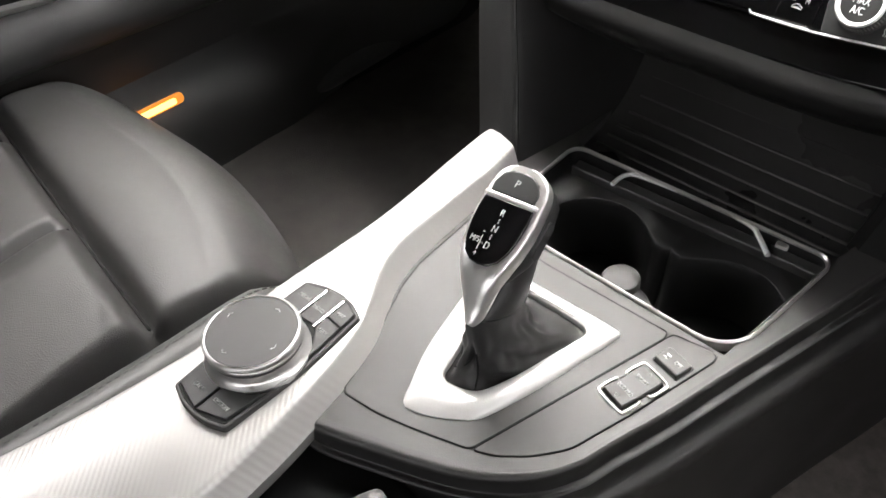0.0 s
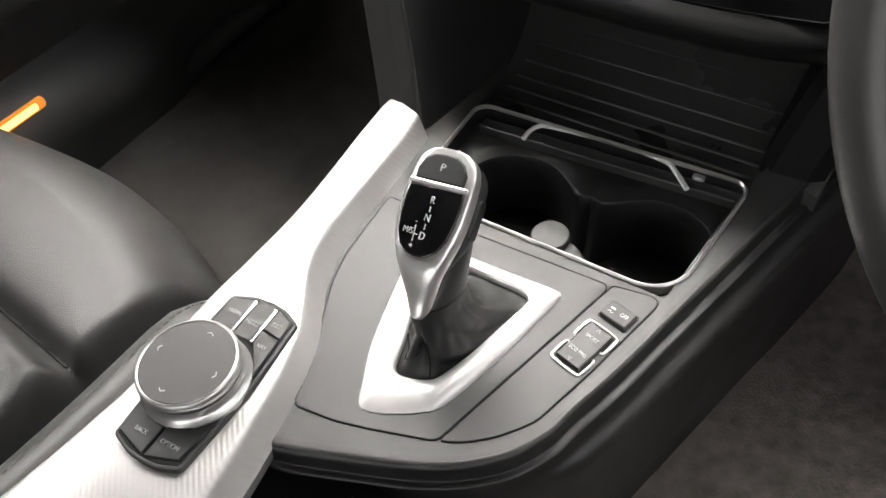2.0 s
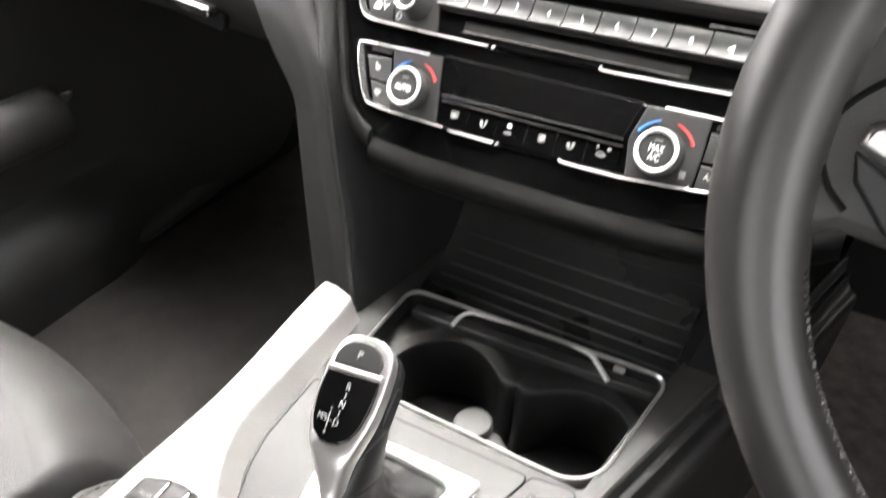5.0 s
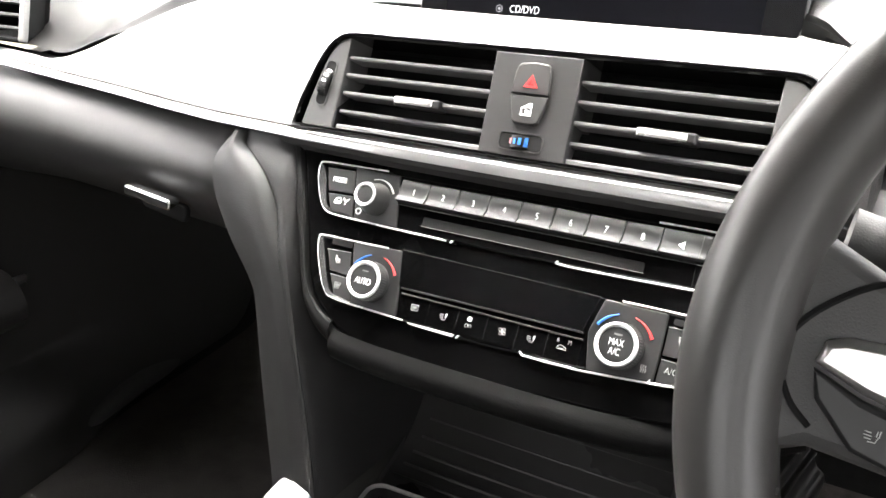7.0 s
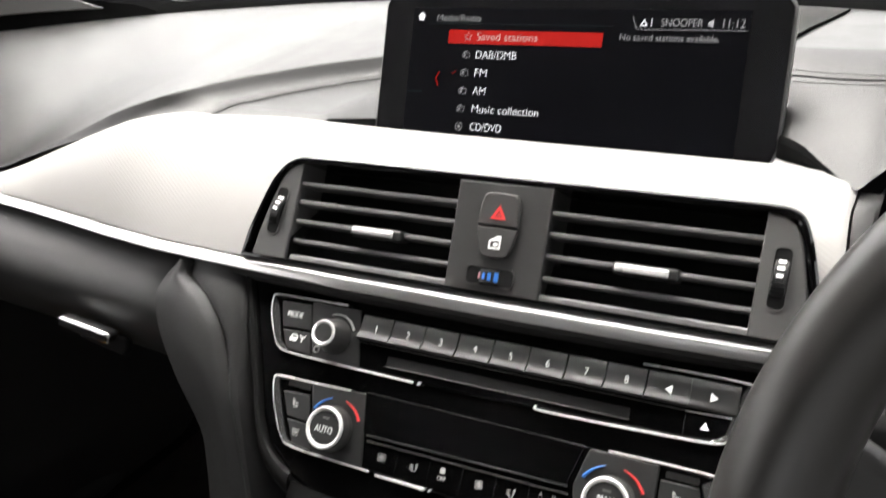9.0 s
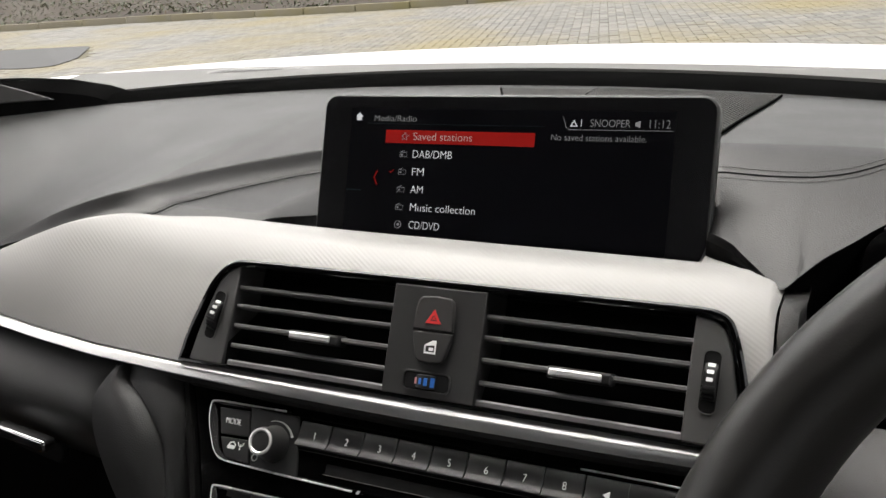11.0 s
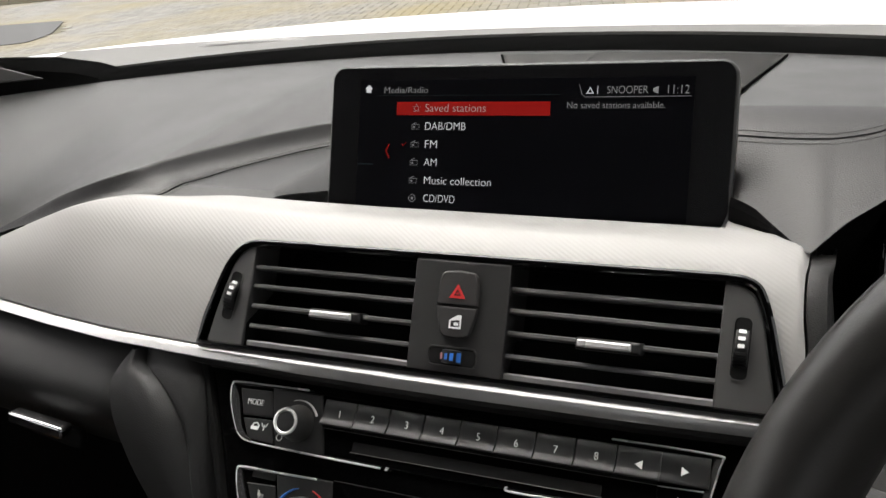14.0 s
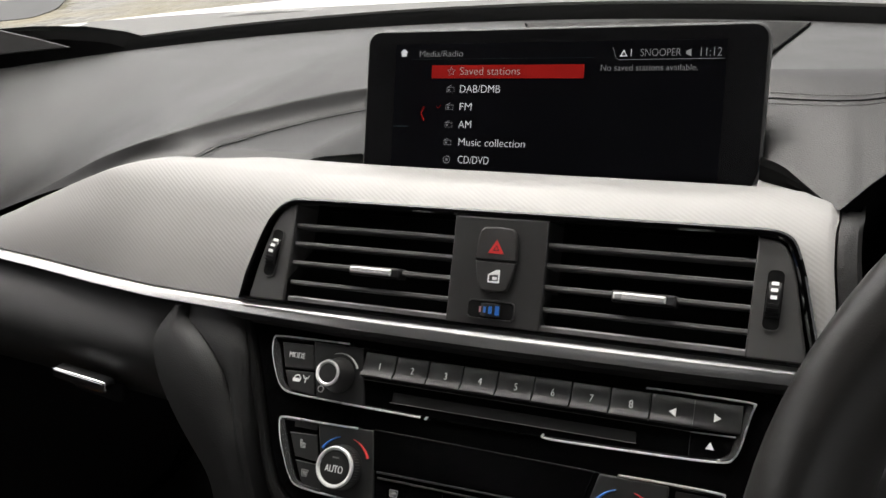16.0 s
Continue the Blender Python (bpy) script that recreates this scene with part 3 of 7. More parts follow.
# perforated grille of the centre speaker and the demister
def grille_at(u, v):
    y = 0.470 + (0.236 - 0.004 * (2 * u - 1) ** 2) * v
    return (1 - v) * (-0.020 + 0.1465 * u) + v * (-0.117 + 0.268 * u), y


grille = part("speaker_grille", sheet(lambda u, v: (*grille_at(u, v), pad_z(*grille_at(u, v)) + 0.0016), np.linspace(0, 1, 40), np.linspace(0, 1, 40)),
              SCUTTLE, dash, "grey perforated speaker grille")
# Flat black dots in place of open, shaded holes.
bm = bmesh.new()
for j in range(64):
    v = (j + 0.5) / 64
    count = int(44 + 36 * v)
    for i in range(count):
        x, y = grille_at((i + 0.25 + 0.5 * (j % 2)) / count, v)
        z = pad_z(x, y) + 0.0019
        bm.faces.new([bm.verts.new((x + 0.0013 * math.cos(a), y + 0.0015 * math.sin(a), z)) for a in np.linspace(0, 2 * math.pi, 6, endpoint=False)])
tagged(part("perforation", bm, FRIT_AND_SHADE, grille, smooth=False), kind="stuff")
part("grille_rim", tube([(*grille_at(u, v), pad_z(*grille_at(u, v)) + 0.0014) for u, v in [(0, q) for q in np.linspace(1, 0, 14)] + [(q, 0) for q in np.linspace(0.05, 1, 14)] + [(1, q) for q in np.linspace(0.05, 1, 14)]], 0.0012, 6), FRIT_AND_SHADE, grille)

# black band at the foot of the windscreen
part("windscreen_band", rings([[(x, far_y(x) + a, far_z(x) + b) for a, b in ((-0.012, -0.006), (-0.006, 0.003), (0.010, 0.0095), (0.028, 0.0105), (0.045, -0.02))]
                               for x in np.linspace(-0.80, 0.80, 50)]), FRIT_AND_SHADE, dash, "matt black windscreen base band")

end_z = lerp([-0.95, -0.74, -0.68, -0.62, -0.58], [0.946, 0.946, 0.942, 0.930, 0.910])
part("pillar_foot", rings([[(x, far_y(x) + a, z) for a, z in ((-0.014, far_z(x) - 0.012), (-0.006, lerp([0, 1], [far_z(x), end_z(x)])(0.75)), (0.006, end_z(x)), (0.040, end_z(x) + 0.001), (0.05, 0.84))] for x in np.linspace(-0.95, -0.58, 24)]), FRIT_AND_SHADE, dash, "matt black pillar foot")
part("pillar_trim", slab(roundpoly([(0.087, -0.008), (0.050, 0.0015), (0.0, 0.0125), (-0.12, 0.045), (-0.12, -0.030), (0.0, -0.016), (0.050, -0.0115)], 0.002, 2), 0, 0.003, frame_of((-0.735, 0.5885, 0.938), (0, 0.2, 1), (0.33, -0.93, 0.17)), 0.001), PLASTIC, dash, "grey pillar trim")
# Flat black ribbons in place of open, shaded slots.
for a, b in (((-0.80, 0.5850), (-0.680, 0.5945)), ((-0.80, 0.5725), (-0.700, 0.5840))):
    part("demister_slot", rings([[(x, y + d, pad_z(x, y + d) + 0.0006) for d in (-0.0013 * k, 0.0013 * k)] for x, y, k in [(a[0] + (b[0] - a[0]) * q, a[1] + (b[1] - a[1]) * q, 1.02 - q * q) for q in np.linspace(0, 1, 14)]], closed=False), FRIT_AND_SHADE, dash)

# glove box and lower dash
gl = lambda x: lerp([-0.75, -0.45, -0.30, -0.2], [0.05, 0.022, 0.006, 0.0])(x)
prof = spline([(0.300, 0.806), (0.276, 0.798), (0.256, 0.785), (0.2435, 0.766), (0.246, 0.742), (0.262, 0.716), (0.292, 0.692), (0.34, 0.672), (0.45, 0.655), (0.6, 0.64)], 4)
cover_left = lerp([0.60, 0.66, 0.68, 0.70, 0.715, 0.73, 0.745, 0.76, 0.785, 0.80, 0.81], [-0.20, -0.20, -0.20, -0.205, -0.212, -0.218, -0.228, -0.2385, -0.2465, -0.2380, -0.230])
part("glove_box", rings([[(lerp([0, 1], [-0.72, cover_left(z) - 0.0006])(u), y + gl(lerp([0, 1], [-0.72, -0.25])(u)) + 0.004 * smooth((u - 0.985) / 0.015), z - 0.02 * smooth((0.45 - u) / 0.6)) for y, z in prof] for u in np.linspace(0, 1, 40)], closed=False), GLOVE, dash, "black glove box door")
part("seam_backing", rings([[(cover_left(z) + a, y + 0.006, z) for y, z in prof] for a in (-0.02, 0.0, 0.006)], closed=False), MATT, dash)
part("driver_lower_panel", rings([[(x, y + 0.02, z) for y, z in prof] for x in np.linspace(0.17, 0.72, 20)], closed=False), PLASTIC, dash)
part("side_return", rings([[(x + a, y + b, z + c) for a, b, c in ((0.0008, 0.005, -0.001), (0.0014, 0.0018, 0.0), (0.006, 0.0012, 0.0), (0.0105, 0.0028, -0.0005), (0.0128, 0.008, -0.001), (0.0134, 0.05, -0.002))] for x, y, z in [decor(0.1785, q) for q in np.linspace(0, 1, 18)]], closed=False), PAD, dash, "black leather end beside the decor trim")
# The hollow's shade is painted: its walls are flat black.
part("hood_hollow", rings([[(x, y + a, z + b) for a, b in ((0.0, -0.0006), (0.002, -0.004), (0.015, -0.025), (0.035, -0.06), (0.02, -0.12), (-0.02, -0.17))] for x, y, z in [pad(q, 0) for q in np.linspace(0.180, 0.72, 60)]], closed=False), FRIT_AND_SHADE, dash, "hollow under the instrument hood, painted black for its shade")
handle = part("glove_box_handle", slab(rrect(0.052, 0.009, 0.003), -0.004, 0.006, frame_of((-0.3185, 0.2435, 0.7405), (0, 0.1, 1), (0, -1, 0.1)) @ at(0, 0, 0, -6), 0.002), CHROME, dash, "chrome glove box handle")
# Nearly flush black plate in place of the shaded recess below the handle.
part("handle_recess_shade", slab(rrect(0.050, 0.014, 0.005), -0.004, 0.0010, frame_of((-0.312, 0.2490, 0.731), (0, 0.25, 1), (0, -1, 0.25)) @ at(0, 0, 0, -8), 0.0015), MATT, handle)

# pillars that carry the centre stack down to the console
pillar_y = eased([0.42, 0.48, 0.57, 0.66, 0.74, 0.765, 0.785, 0.803], [0.112, 0.131, 0.160, 0.1888, 0.2180, 0.229, 0.241, 0.258])
# passenger's side: a horn beside the glove box that runs down into the pillar, parted from the stack by a crease
horn_out = eased([0.42, 0.48, 0.57, 0.60, 0.63, 0.66, 0.69, 0.708, 0.727, 0.745, 0.76, 0.773, 0.785, 0.803], [0.124, 0.133, 0.150, 0.157, 0.1645, 0.172, 0.1795, 0.186, 0.203, 0.222, 0.2360, 0.2430, 0.2450, 0.2330])
horn_in = eased([0.42, 0.48, 0.57, 0.60, 0.632, 0.658, 0.691, 0.72, 0.74, 0.757, 0.772, 0.787, 0.803], [0.085, 0.090, 0.107, 0.114, 0.1226, 0.1312, 0.1410, 0.1500, 0.1560, 0.1605, 0.1648, 0.1705, 0.1790])
crease = eased([0.42, 0.60, 0.70, 0.742, 0.7543, 0.7666, 0.7751, 0.7834, 0.7908, 0.7957, 0.803], [0.091, 0.120, 0.1515, 0.1690, 0.1755, 0.1818, 0.1893, 0.1992, 0.2125, 0.2225, 0.2235])
loops = []
for z in np.linspace(0.44, 0.804, 80):
    xo, xi, yf = horn_out(z), horn_in(z), pillar_y(z)
    xc = min(crease(z), xo - 0.004)
    deep = smooth((z - 0.728) / 0.034)
    w = xo - xc
    loops.append([(-x, y, z) for x, y in ((xo, yf + 0.14), (xo, yf + 0.004 + 0.008 * deep), (xo - 0.05 * w, yf + 0.0015 + 0.0045 * deep), (xo - 0.25 * w, yf + 0.0025 * deep), (xo - 0.45 * w, yf - 0.0005), (xo - 0.65 * w, yf - 0.0022), (xo - 0.82 * w, yf - 0.0020), (xo - 0.94 * w, yf + 0.0012 * deep),
                                          (xc, yf + 0.0070 * deep), (xc - 0.0012, yf + 0.0085 * deep), (xc - 0.0030, yf + 0.0072 * deep - 0.001), (0.6 * xc + 0.4 * xi, yf + 0.0050 * deep - 0.001), (0.25 * xc + 0.75 * xi, yf + 0.0044 * deep), (xi + 0.002, yf + 0.002 + 0.004 * deep), (xi, yf + 0.006 + 0.003 * deep),
                                          (xi - 0.008, yf + 0.06), (xi - 0.016, yf + 0.16))])
part("stack_pillar", rings(loops), COLUMN, dash, "black grained side pillar")
part("stack_pillar", rings([[(x, y + 0.07, z) for x, y in ((horn_in(z) + 0.04, yf + 0.14), (horn_in(z) + 0.04, yf + 0.010), (horn_in(z) + 0.03, yf), (horn_in(z) + 0.008, yf - 0.001), (horn_in(z), yf + 0.007), (horn_in(z) - 0.016, yf + 0.16))]
                            for z, yf in [(q, pillar_y(q)) for q in np.linspace(0.44, 0.803, 30)]]), MATT, dash)

# air vent at the passenger's end of the dashboard
side = thing("side_air_vent", (-0.63, 0.34, 0.82), "black side air vent with a silver edge strip", "air vent")
SV = frame_of((-0.632, 0.340, 0.8565), (0, 0.35, 1), (0.10, -1, 0.35))
part("housing", ring_plate(rrect(0.118, 0.066, 0.008), rrect(0.106, 0.056, 0.006), -0.02, 0.004, SV, 0.0015), MATT, side)
part("duct", slab(rrect(0.108, 0.058, 0.004), -0.03, -0.022, SV), FRIT_AND_SHADE, side)
part("edge_strip", slab(rrect(0.0075, 0.064, 0.002), 0.001, 0.007, SV @ at(0.0590, 0), 0.0015), SATIN, side, "satin silver edge strip")
for v in (-0.019, -0.0063, 0.0063, 0.019):
    part("louvre", slab(rrect(0.106, 0.0030, 0.0008), -0.014, 0.0005, SV @ at(0, v), 0.0006), LOUVRE, side)

# ---- centre stack ----
stack = thing("centre_stack", (0, 0.30, 0.66), "glossy black centre stack with radio and climate controls", "control panel")
fascia = [(-0.1700, 0.0112), (-0.1640, -0.004), (-0.1557, -0.0230), (-0.1445, -0.0510), (-0.1366, -0.0712), (-0.1272, -0.0870), (-0.1140, -0.0962), (-0.1055, -0.1030), (-0.085, -0.1100), (-0.06, -0.1130), (0.0, -0.1120), (0.09, -0.1080), (0.130, -0.1040), (0.150, -0.09), (0.168, -0.02), (0.176, 0.0112)]
part("fascia", slab(fascia, -0.03, -0.002, RADIO, 0.003), GLOSS, stack, "piano black fascia")
lip = [(0.1930, 0.7045), (0.1880, 0.6990), (0.1858, 0.6925), (0.1885, 0.6850), (0.1975, 0.6770), (0.215, 0.6665), (0.26, 0.654), (0.33, 0.650)]
part("lower_lip", rings([[(x, y - 0.0015 + 0.012 * min(1.5, abs(x) / 0.14) ** 4, z - 0.0035 + 0.004 * min(1.5, abs(x) / 0.14) ** 4) for y, z in spline(lip, 4)] for x in np.linspace(-0.1052, 0.185, 36)], closed=False), LIP, stack, "dark padded lower lip")
edge_in = spline([(-0.1720, 0.0150), (-0.1640, -0.004), (-0.1557, -0.0230), (-0.1445, -0.0510), (-0.1366, -0.0712), (-0.1272, -0.0870), (-0.1150, -0.0962), (-0.1058, -0.1000)], 6)
edge_out = spline([(-0.1835, 0.0150), (-0.1750, -0.004), (-0.1675, -0.0250), (-0.1525, -0.0560), (-0.1425, -0.0790), (-0.1330, -0.0965), (-0.1200, -0.1090), (-0.1056, -0.1170)], 6)
part("bezel", rings([[(a[0] + (b[0] - a[0]) * k, a[1] + (b[1] - a[1]) * k, h) for k, h in ((0.0, -0.008), (0.0, -0.0015), (0.10, 0.0), (0.35, 0.0004), (0.62, -0.0012), (0.85, -0.0055), (1.0, -0.014))] for a, b in zip(edge_in, edge_out)], RADIO, closed=False), LIP, stack, "dark moulded bezel")


# radio
SATIN_BLACK = material("black_satin_keys", (0.015, 0.015, 0.015), 0.40, spec=0.35, grain=0.05, grain_scale=1500)
DIM_METAL = material("dark_chrome", (0.30, 0.30, 0.30), 0.22, metal=0.9, mottle=0.04)
BRIGHT = material("bright_edge_metal", (0.80, 0.80, 0.79), 0.28, metal=0.55, mottle=0.04)
radio = thing("radio_panel", (0, 0.254, 0.789), "black radio panel with preset buttons and chrome edging", "radio")


def bracket(path, wedge, parent):
    """Bright edging: a thin line round a panel's end, widening to a tapered face beside it."""
    line = part("chrome_line", tube([(x, y, 0.0009) for x, y in spline(path, 5)], 0.00062, 6, m=RADIO), BRIGHT, parent, "thin bright edging")
    n = len(wedge) // 2
    part("chrome_face", rings([[(*a, 0.0004), (*a, 0.0015), (*b, 0.0009), (*b, 0.0)] for a, b in zip(spline(wedge[:n], 6), spline(wedge[n:][::-1], 6))], RADIO), DIM_METAL, line, "dark chrome face")
    return line


part("body", slab([(-0.1480, 0.0030), (-0.1400, -0.0225), (-0.1340, -0.0295), (-0.1270, -0.0312), (0.0, -0.0325), (0.130, -0.0292), (0.1370, -0.0257), (0.1395, -0.018), (0.1440, 0.002), (0.141, 0.0030), (0.0, 0.0045)], -0.006, 0.0, RADIO, 0.0012), GLOSS, radio)
bracket([(-0.0936, 0.0047), (-0.1211, 0.0042), (-0.1450, 0.0036), (-0.1487, 0.0010), (-0.1472, -0.0086), (-0.1412, -0.0212), (-0.1362, -0.0278), (-0.1293, -0.0306), (-0.1100, -0.0314), (-0.0754, -0.0320), (-0.0385, -0.0323)],
        [(-0.1484, 0.0012), (-0.1470, -0.0086), (-0.1410, -0.0212), (-0.1360, -0.0276), (-0.1270, -0.0308), (-0.1265, -0.0296), (-0.1345, -0.0249), (-0.1385, -0.0160), (-0.1425, -0.0050), (-0.1478, 0.0020)], radio)
part("line_end", slab([(-0.0358, -0.0332), (-0.0344, -0.0332), (-0.0334, -0.0312), (-0.0348, -0.0312)], 0, 0.0012, RADIO), BRIGHT, radio)
bracket([(0.0365, -0.0296), (0.0384, -0.0318), (0.0682, -0.0314), (0.1122, -0.0300), (0.1315, -0.0286), (0.1362, -0.0257), (0.1390, -0.0191), (0.1425, -0.0029), (0.1438, 0.0014), (0.1412, 0.0032), (0.1087, 0.0036), (0.0890, 0.0035)],
        [(0.1290, -0.0288), (0.1362, -0.0257), (0.1390, -0.0191), (0.1425, -0.0029), (0.1438, 0.0012), (0.1410, 0.0016), (0.1390, -0.0045), (0.1358, -0.0180), (0.1335, -0.0245), (0.1280, -0.0280)], radio)


def key(name, outline, m, parent, mat=SOFT, h=0.002, r=0.0009, label=""):
    return part(name, slab(outline, -0.002, h, m, r), mat, parent, label)


k = key("mode_button", [(-0.1365, -0.0156), (-0.1146, -0.0148), (-0.1192, 0.0008), (-0.1418, 0.0)], RADIO, radio, SATIN_BLACK, 0.0012)
lettering("MODE", 0.0052, RADIO @ at(-0.1290, -0.0072, 0.0013), INK, k, squeeze=0.8)
k = key("source_button", [(-0.1300, -0.0290), (-0.1112, -0.0300), (-0.1148, -0.0162), (-0.1360, -0.0172)], RADIO, radio, SATIN_BLACK, 0.0012)
part("symbol", join(tube([(x, y, 0.0015) for x, y in ((-0.1282, -0.0222), (-0.1272, -0.0196), (-0.1248, -0.0190), (-0.1232, -0.0206), (-0.1236, -0.0222))], 0.0004, 5, m=RADIO), slab(rrect(0.0052, 0.0022, 0.0005, 2), 0.0012, 0.0016, RADIO @ at(-0.1262, -0.0222)),
                    tube([(-0.1198, -0.0232, 0.0015), (-0.1194, -0.0196, 0.0015)], 0.0003, 5, m=RADIO), tube([(x, y, 0.0015) for x, y in ((-0.1216, -0.0186), (-0.1208, -0.0205), (-0.1194, -0.0210), (-0.1182, -0.0204), (-0.1172, -0.0186))], 0.0003, 5, m=RADIO)), INK, k)
plate = key("knob_plate", [(-0.1102, -0.0306), (-0.0758, -0.0312), (-0.0836, 0.0032), (-0.1190, 0.0032)], RADIO, radio, SATIN_BLACK, 0.0010)
VK = RADIO @ at(-0.0972, -0.0154)
knob = part("volume_knob", lathe([(0.0112, 0.0), (0.0108, 0.0022), (0.0098, 0.0035), (0.0086, 0.013), (0.0080, 0.0145)], 36, VK), PLATE, radio, "silver-edged volume knob")
part("knob_ring", lathe([(0.0080, 0.0140), (0.0079, 0.0154), (0.0067, 0.0157), (0.0059, 0.0150)], 36, VK, (False, False)), BRIGHT, knob)
part("knob_cap", lathe([(0.0061, 0.0144), (0.0058, 0.0149), (0.003, 0.0151)], 28, VK), SATIN_BLACK, knob)
part("volume_mark", tube([(0.0135 * math.cos(radians(a)), 0.0135 * math.sin(radians(a)), 0.0014) for a in np.linspace(25, 112, 14)], [0.0002 + 0.00055 * i / 13 for i in range(14)][::-1], 6, m=VK), FAINT_INK, plate)
part("power_mark", tube([(-0.0105 + 0.0019 * math.cos(a), -0.0100 + 0.0019 * math.sin(a), 0.0014) for a in np.linspace(0, 6.2, 16)], 0.0003, 5, m=VK), FAINT_INK, plate)
KEY_X, KEY_W = -0.0810, 0.02168
prof_key = [(0.0012, -0.002), (0.0012, 0.0006), (0.0004, 0.0014), (-0.004, 0.0018), (-0.0090, 0.0022), (-0.0108, 0.0034), (-0.0124, 0.0049), (-0.0133, 0.0050), (-0.0138, 0.0040), (-0.0138, -0.002)]
for i in range(8):
    x0, x1 = KEY_X + KEY_W * i, KEY_X + KEY_W * (i + 1)
    k = part("preset_button", rings([[(x, v, h) for v, h in prof_key] for x in (x0 + 0.0004, x0 + 0.0007, x1 - 0.0007, x1 - 0.0004)], RADIO), SATIN_BLACK, radio, sharp=50)
    lettering(str(i + 1), 0.0060, RADIO @ at((x0 + x1) / 2 + 0.0006, -0.0066, 0.0023), INK, k, squeeze=0.82)
for x, s, x0, x1 in ((0.1040, -1, 0.0928, 0.1148), (0.1268, 1, 0.1149, 0.1385)):
    k = part("seek_button", rings([[(q, v, h if h < 0.002 else 0.002 + (h - 0.002) * lerp([0.0928, 0.116, 0.13], [1.0, 0.75, 0.1])(q)) for v, h in prof_key] for q in (x0, x0 + 0.0002, x1 - 0.0002, x1)], RADIO), SATIN_BLACK, radio, sharp=50)
    part("arrow", slab([(x - 0.0018 * s, -0.0094), (x + 0.0018 * s, -0.0071), (x - 0.0018 * s, -0.0048)][::s], 0, 0.0003, RADIO @ at(0, 0, 0.0023)), INK, k)
k = key("eject_button", [(0.1138, -0.0288), (0.1300, -0.0278), (0.1350, -0.0240), (0.1362, -0.0160), (0.1138, -0.0166)], RADIO, radio, GLOSS, 0.0010)
part("arrow", slab([(-0.0022, -0.0018), (0.0022, -0.0018), (0.0, 0.0020)], 0, 0.0003, RADIO @ at(0.1243, -0.0216, 0.0010)), INK, k)
part("chrome_line", tube([(0.1140, -0.0159, 0.0014), (0.1362, -0.0152, 0.0014)], [0.0002, 0.0005], 5, m=RADIO), BRIGHT, k)
slot = part("disc_slot", slab(rrect(0.145, 0.0062, 0.001), 0, 0.0005, RADIO @ at(0.0140, -0.0234)), MATT, radio, "dark disc slot")
part("slot_edge", tube([(-0.0596, -0.0266, 0.0006), (0.087, -0.0264, 0.0006)], 0.00022, 4, m=RADIO), LOUVRE, slot)
part("shadow_gap", slab([(-0.0806, -0.0152), (0.1136, -0.0152), (0.1136, -0.0142), (-0.0806, -0.0142)], 0, 0.0005, RADIO), MATT, radio)
part("panel_edge", tube([(-0.0806, -0.0155, 0.0003), (0.1136, -0.0157, 0.0003)], 0.00022, 4, m=RADIO), LOUVRE, radio)

# climate control
clim = thing("climate_panel", (0, 0.215, 0.735), "black climate panel with two chrome-ringed knobs", "climate control")
part("body", slab([(-0.132, -0.0465), (-0.1315, -0.053), (-0.1205, -0.076), (-0.115, -0.0835), (-0.1085, -0.0852), (0.0, -0.0892), (0.105, -0.0850), (0.1235, -0.0818), (0.1262, -0.0785), (0.1335, -0.056), (0.1338, -0.0450), (0.0, -0.0445)], -0.006, -0.0004, RADIO, 0.0012), GLOSS, clim)
bracket([(-0.0774, -0.0450), (-0.1055, -0.0456), (-0.1290, -0.0459), (-0.1325, -0.0485), (-0.1292, -0.0600), (-0.1208, -0.0760), (-0.1150, -0.0832), (-0.1089, -0.0852), (-0.0949, -0.0862), (-0.0533, -0.0872)],
        [(-0.1322, -0.0482), (-0.1290, -0.0600), (-0.1206, -0.0760), (-0.1148, -0.0832), (-0.0950, -0.0862), (-0.0952, -0.0846), (-0.1105, -0.0822), (-0.1166, -0.0755), (-0.1240, -0.0600), (-0.1300, -0.0466)], clim)
bracket([(0.0798, -0.0443), (0.1074, -0.0440), (0.1310, -0.0443), (0.1338, -0.0460), (0.1334, -0.0554), (0.1317, -0.0599), (0.1282, -0.0718), (0.1255, -0.0795), (0.1225, -0.0824), (0.1161, -0.0833), (0.1044, -0.0845), (0.0642, -0.0880)],
        [(0.1044, -0.0845), (0.1225, -0.0824), (0.1282, -0.0718), (0.1334, -0.0554), (0.1338, -0.0452), (0.1275, -0.0500), (0.1296, -0.0566), (0.1256, -0.0705), (0.1205, -0.0808), (0.1044, -0.0838)], clim)
for pts in ([(-0.0495, -0.0876), (-0.0480, -0.0888), (-0.0170, -0.0892), (-0.0155, -0.0872)], [(0.0277, -0.0862), (0.0292, -0.0888), (0.0460, -0.0889), (0.0636, -0.0884), (0.0634, -0.0872), (0.0300, -0.0878)]):
    part("chrome_bar", slab(pts, 0, 0.0014, RADIO, 0.0003), BRIGHT, clim, "bright lower bar")
part("bar_end", slab([(-0.0146, -0.0892), (-0.0134, -0.0892), (-0.0122, -0.0870), (-0.0134, -0.0870)], 0, 0.0012, RADIO), BRIGHT, clim)
part("bar_end", slab([(0.1030, -0.0846), (0.1052, -0.0842), (0.1048, -0.0822)], 0, 0.0012, RADIO), BRIGHT, clim)
read = part("readout", slab([(-0.0640, -0.0668), (0.0612, -0.0658), (0.0668, -0.0450), (-0.0670, -0.0440)], -0.002, 0.0004, RADIO, 0.0003), GLOSS, clim, "dark glass readout")
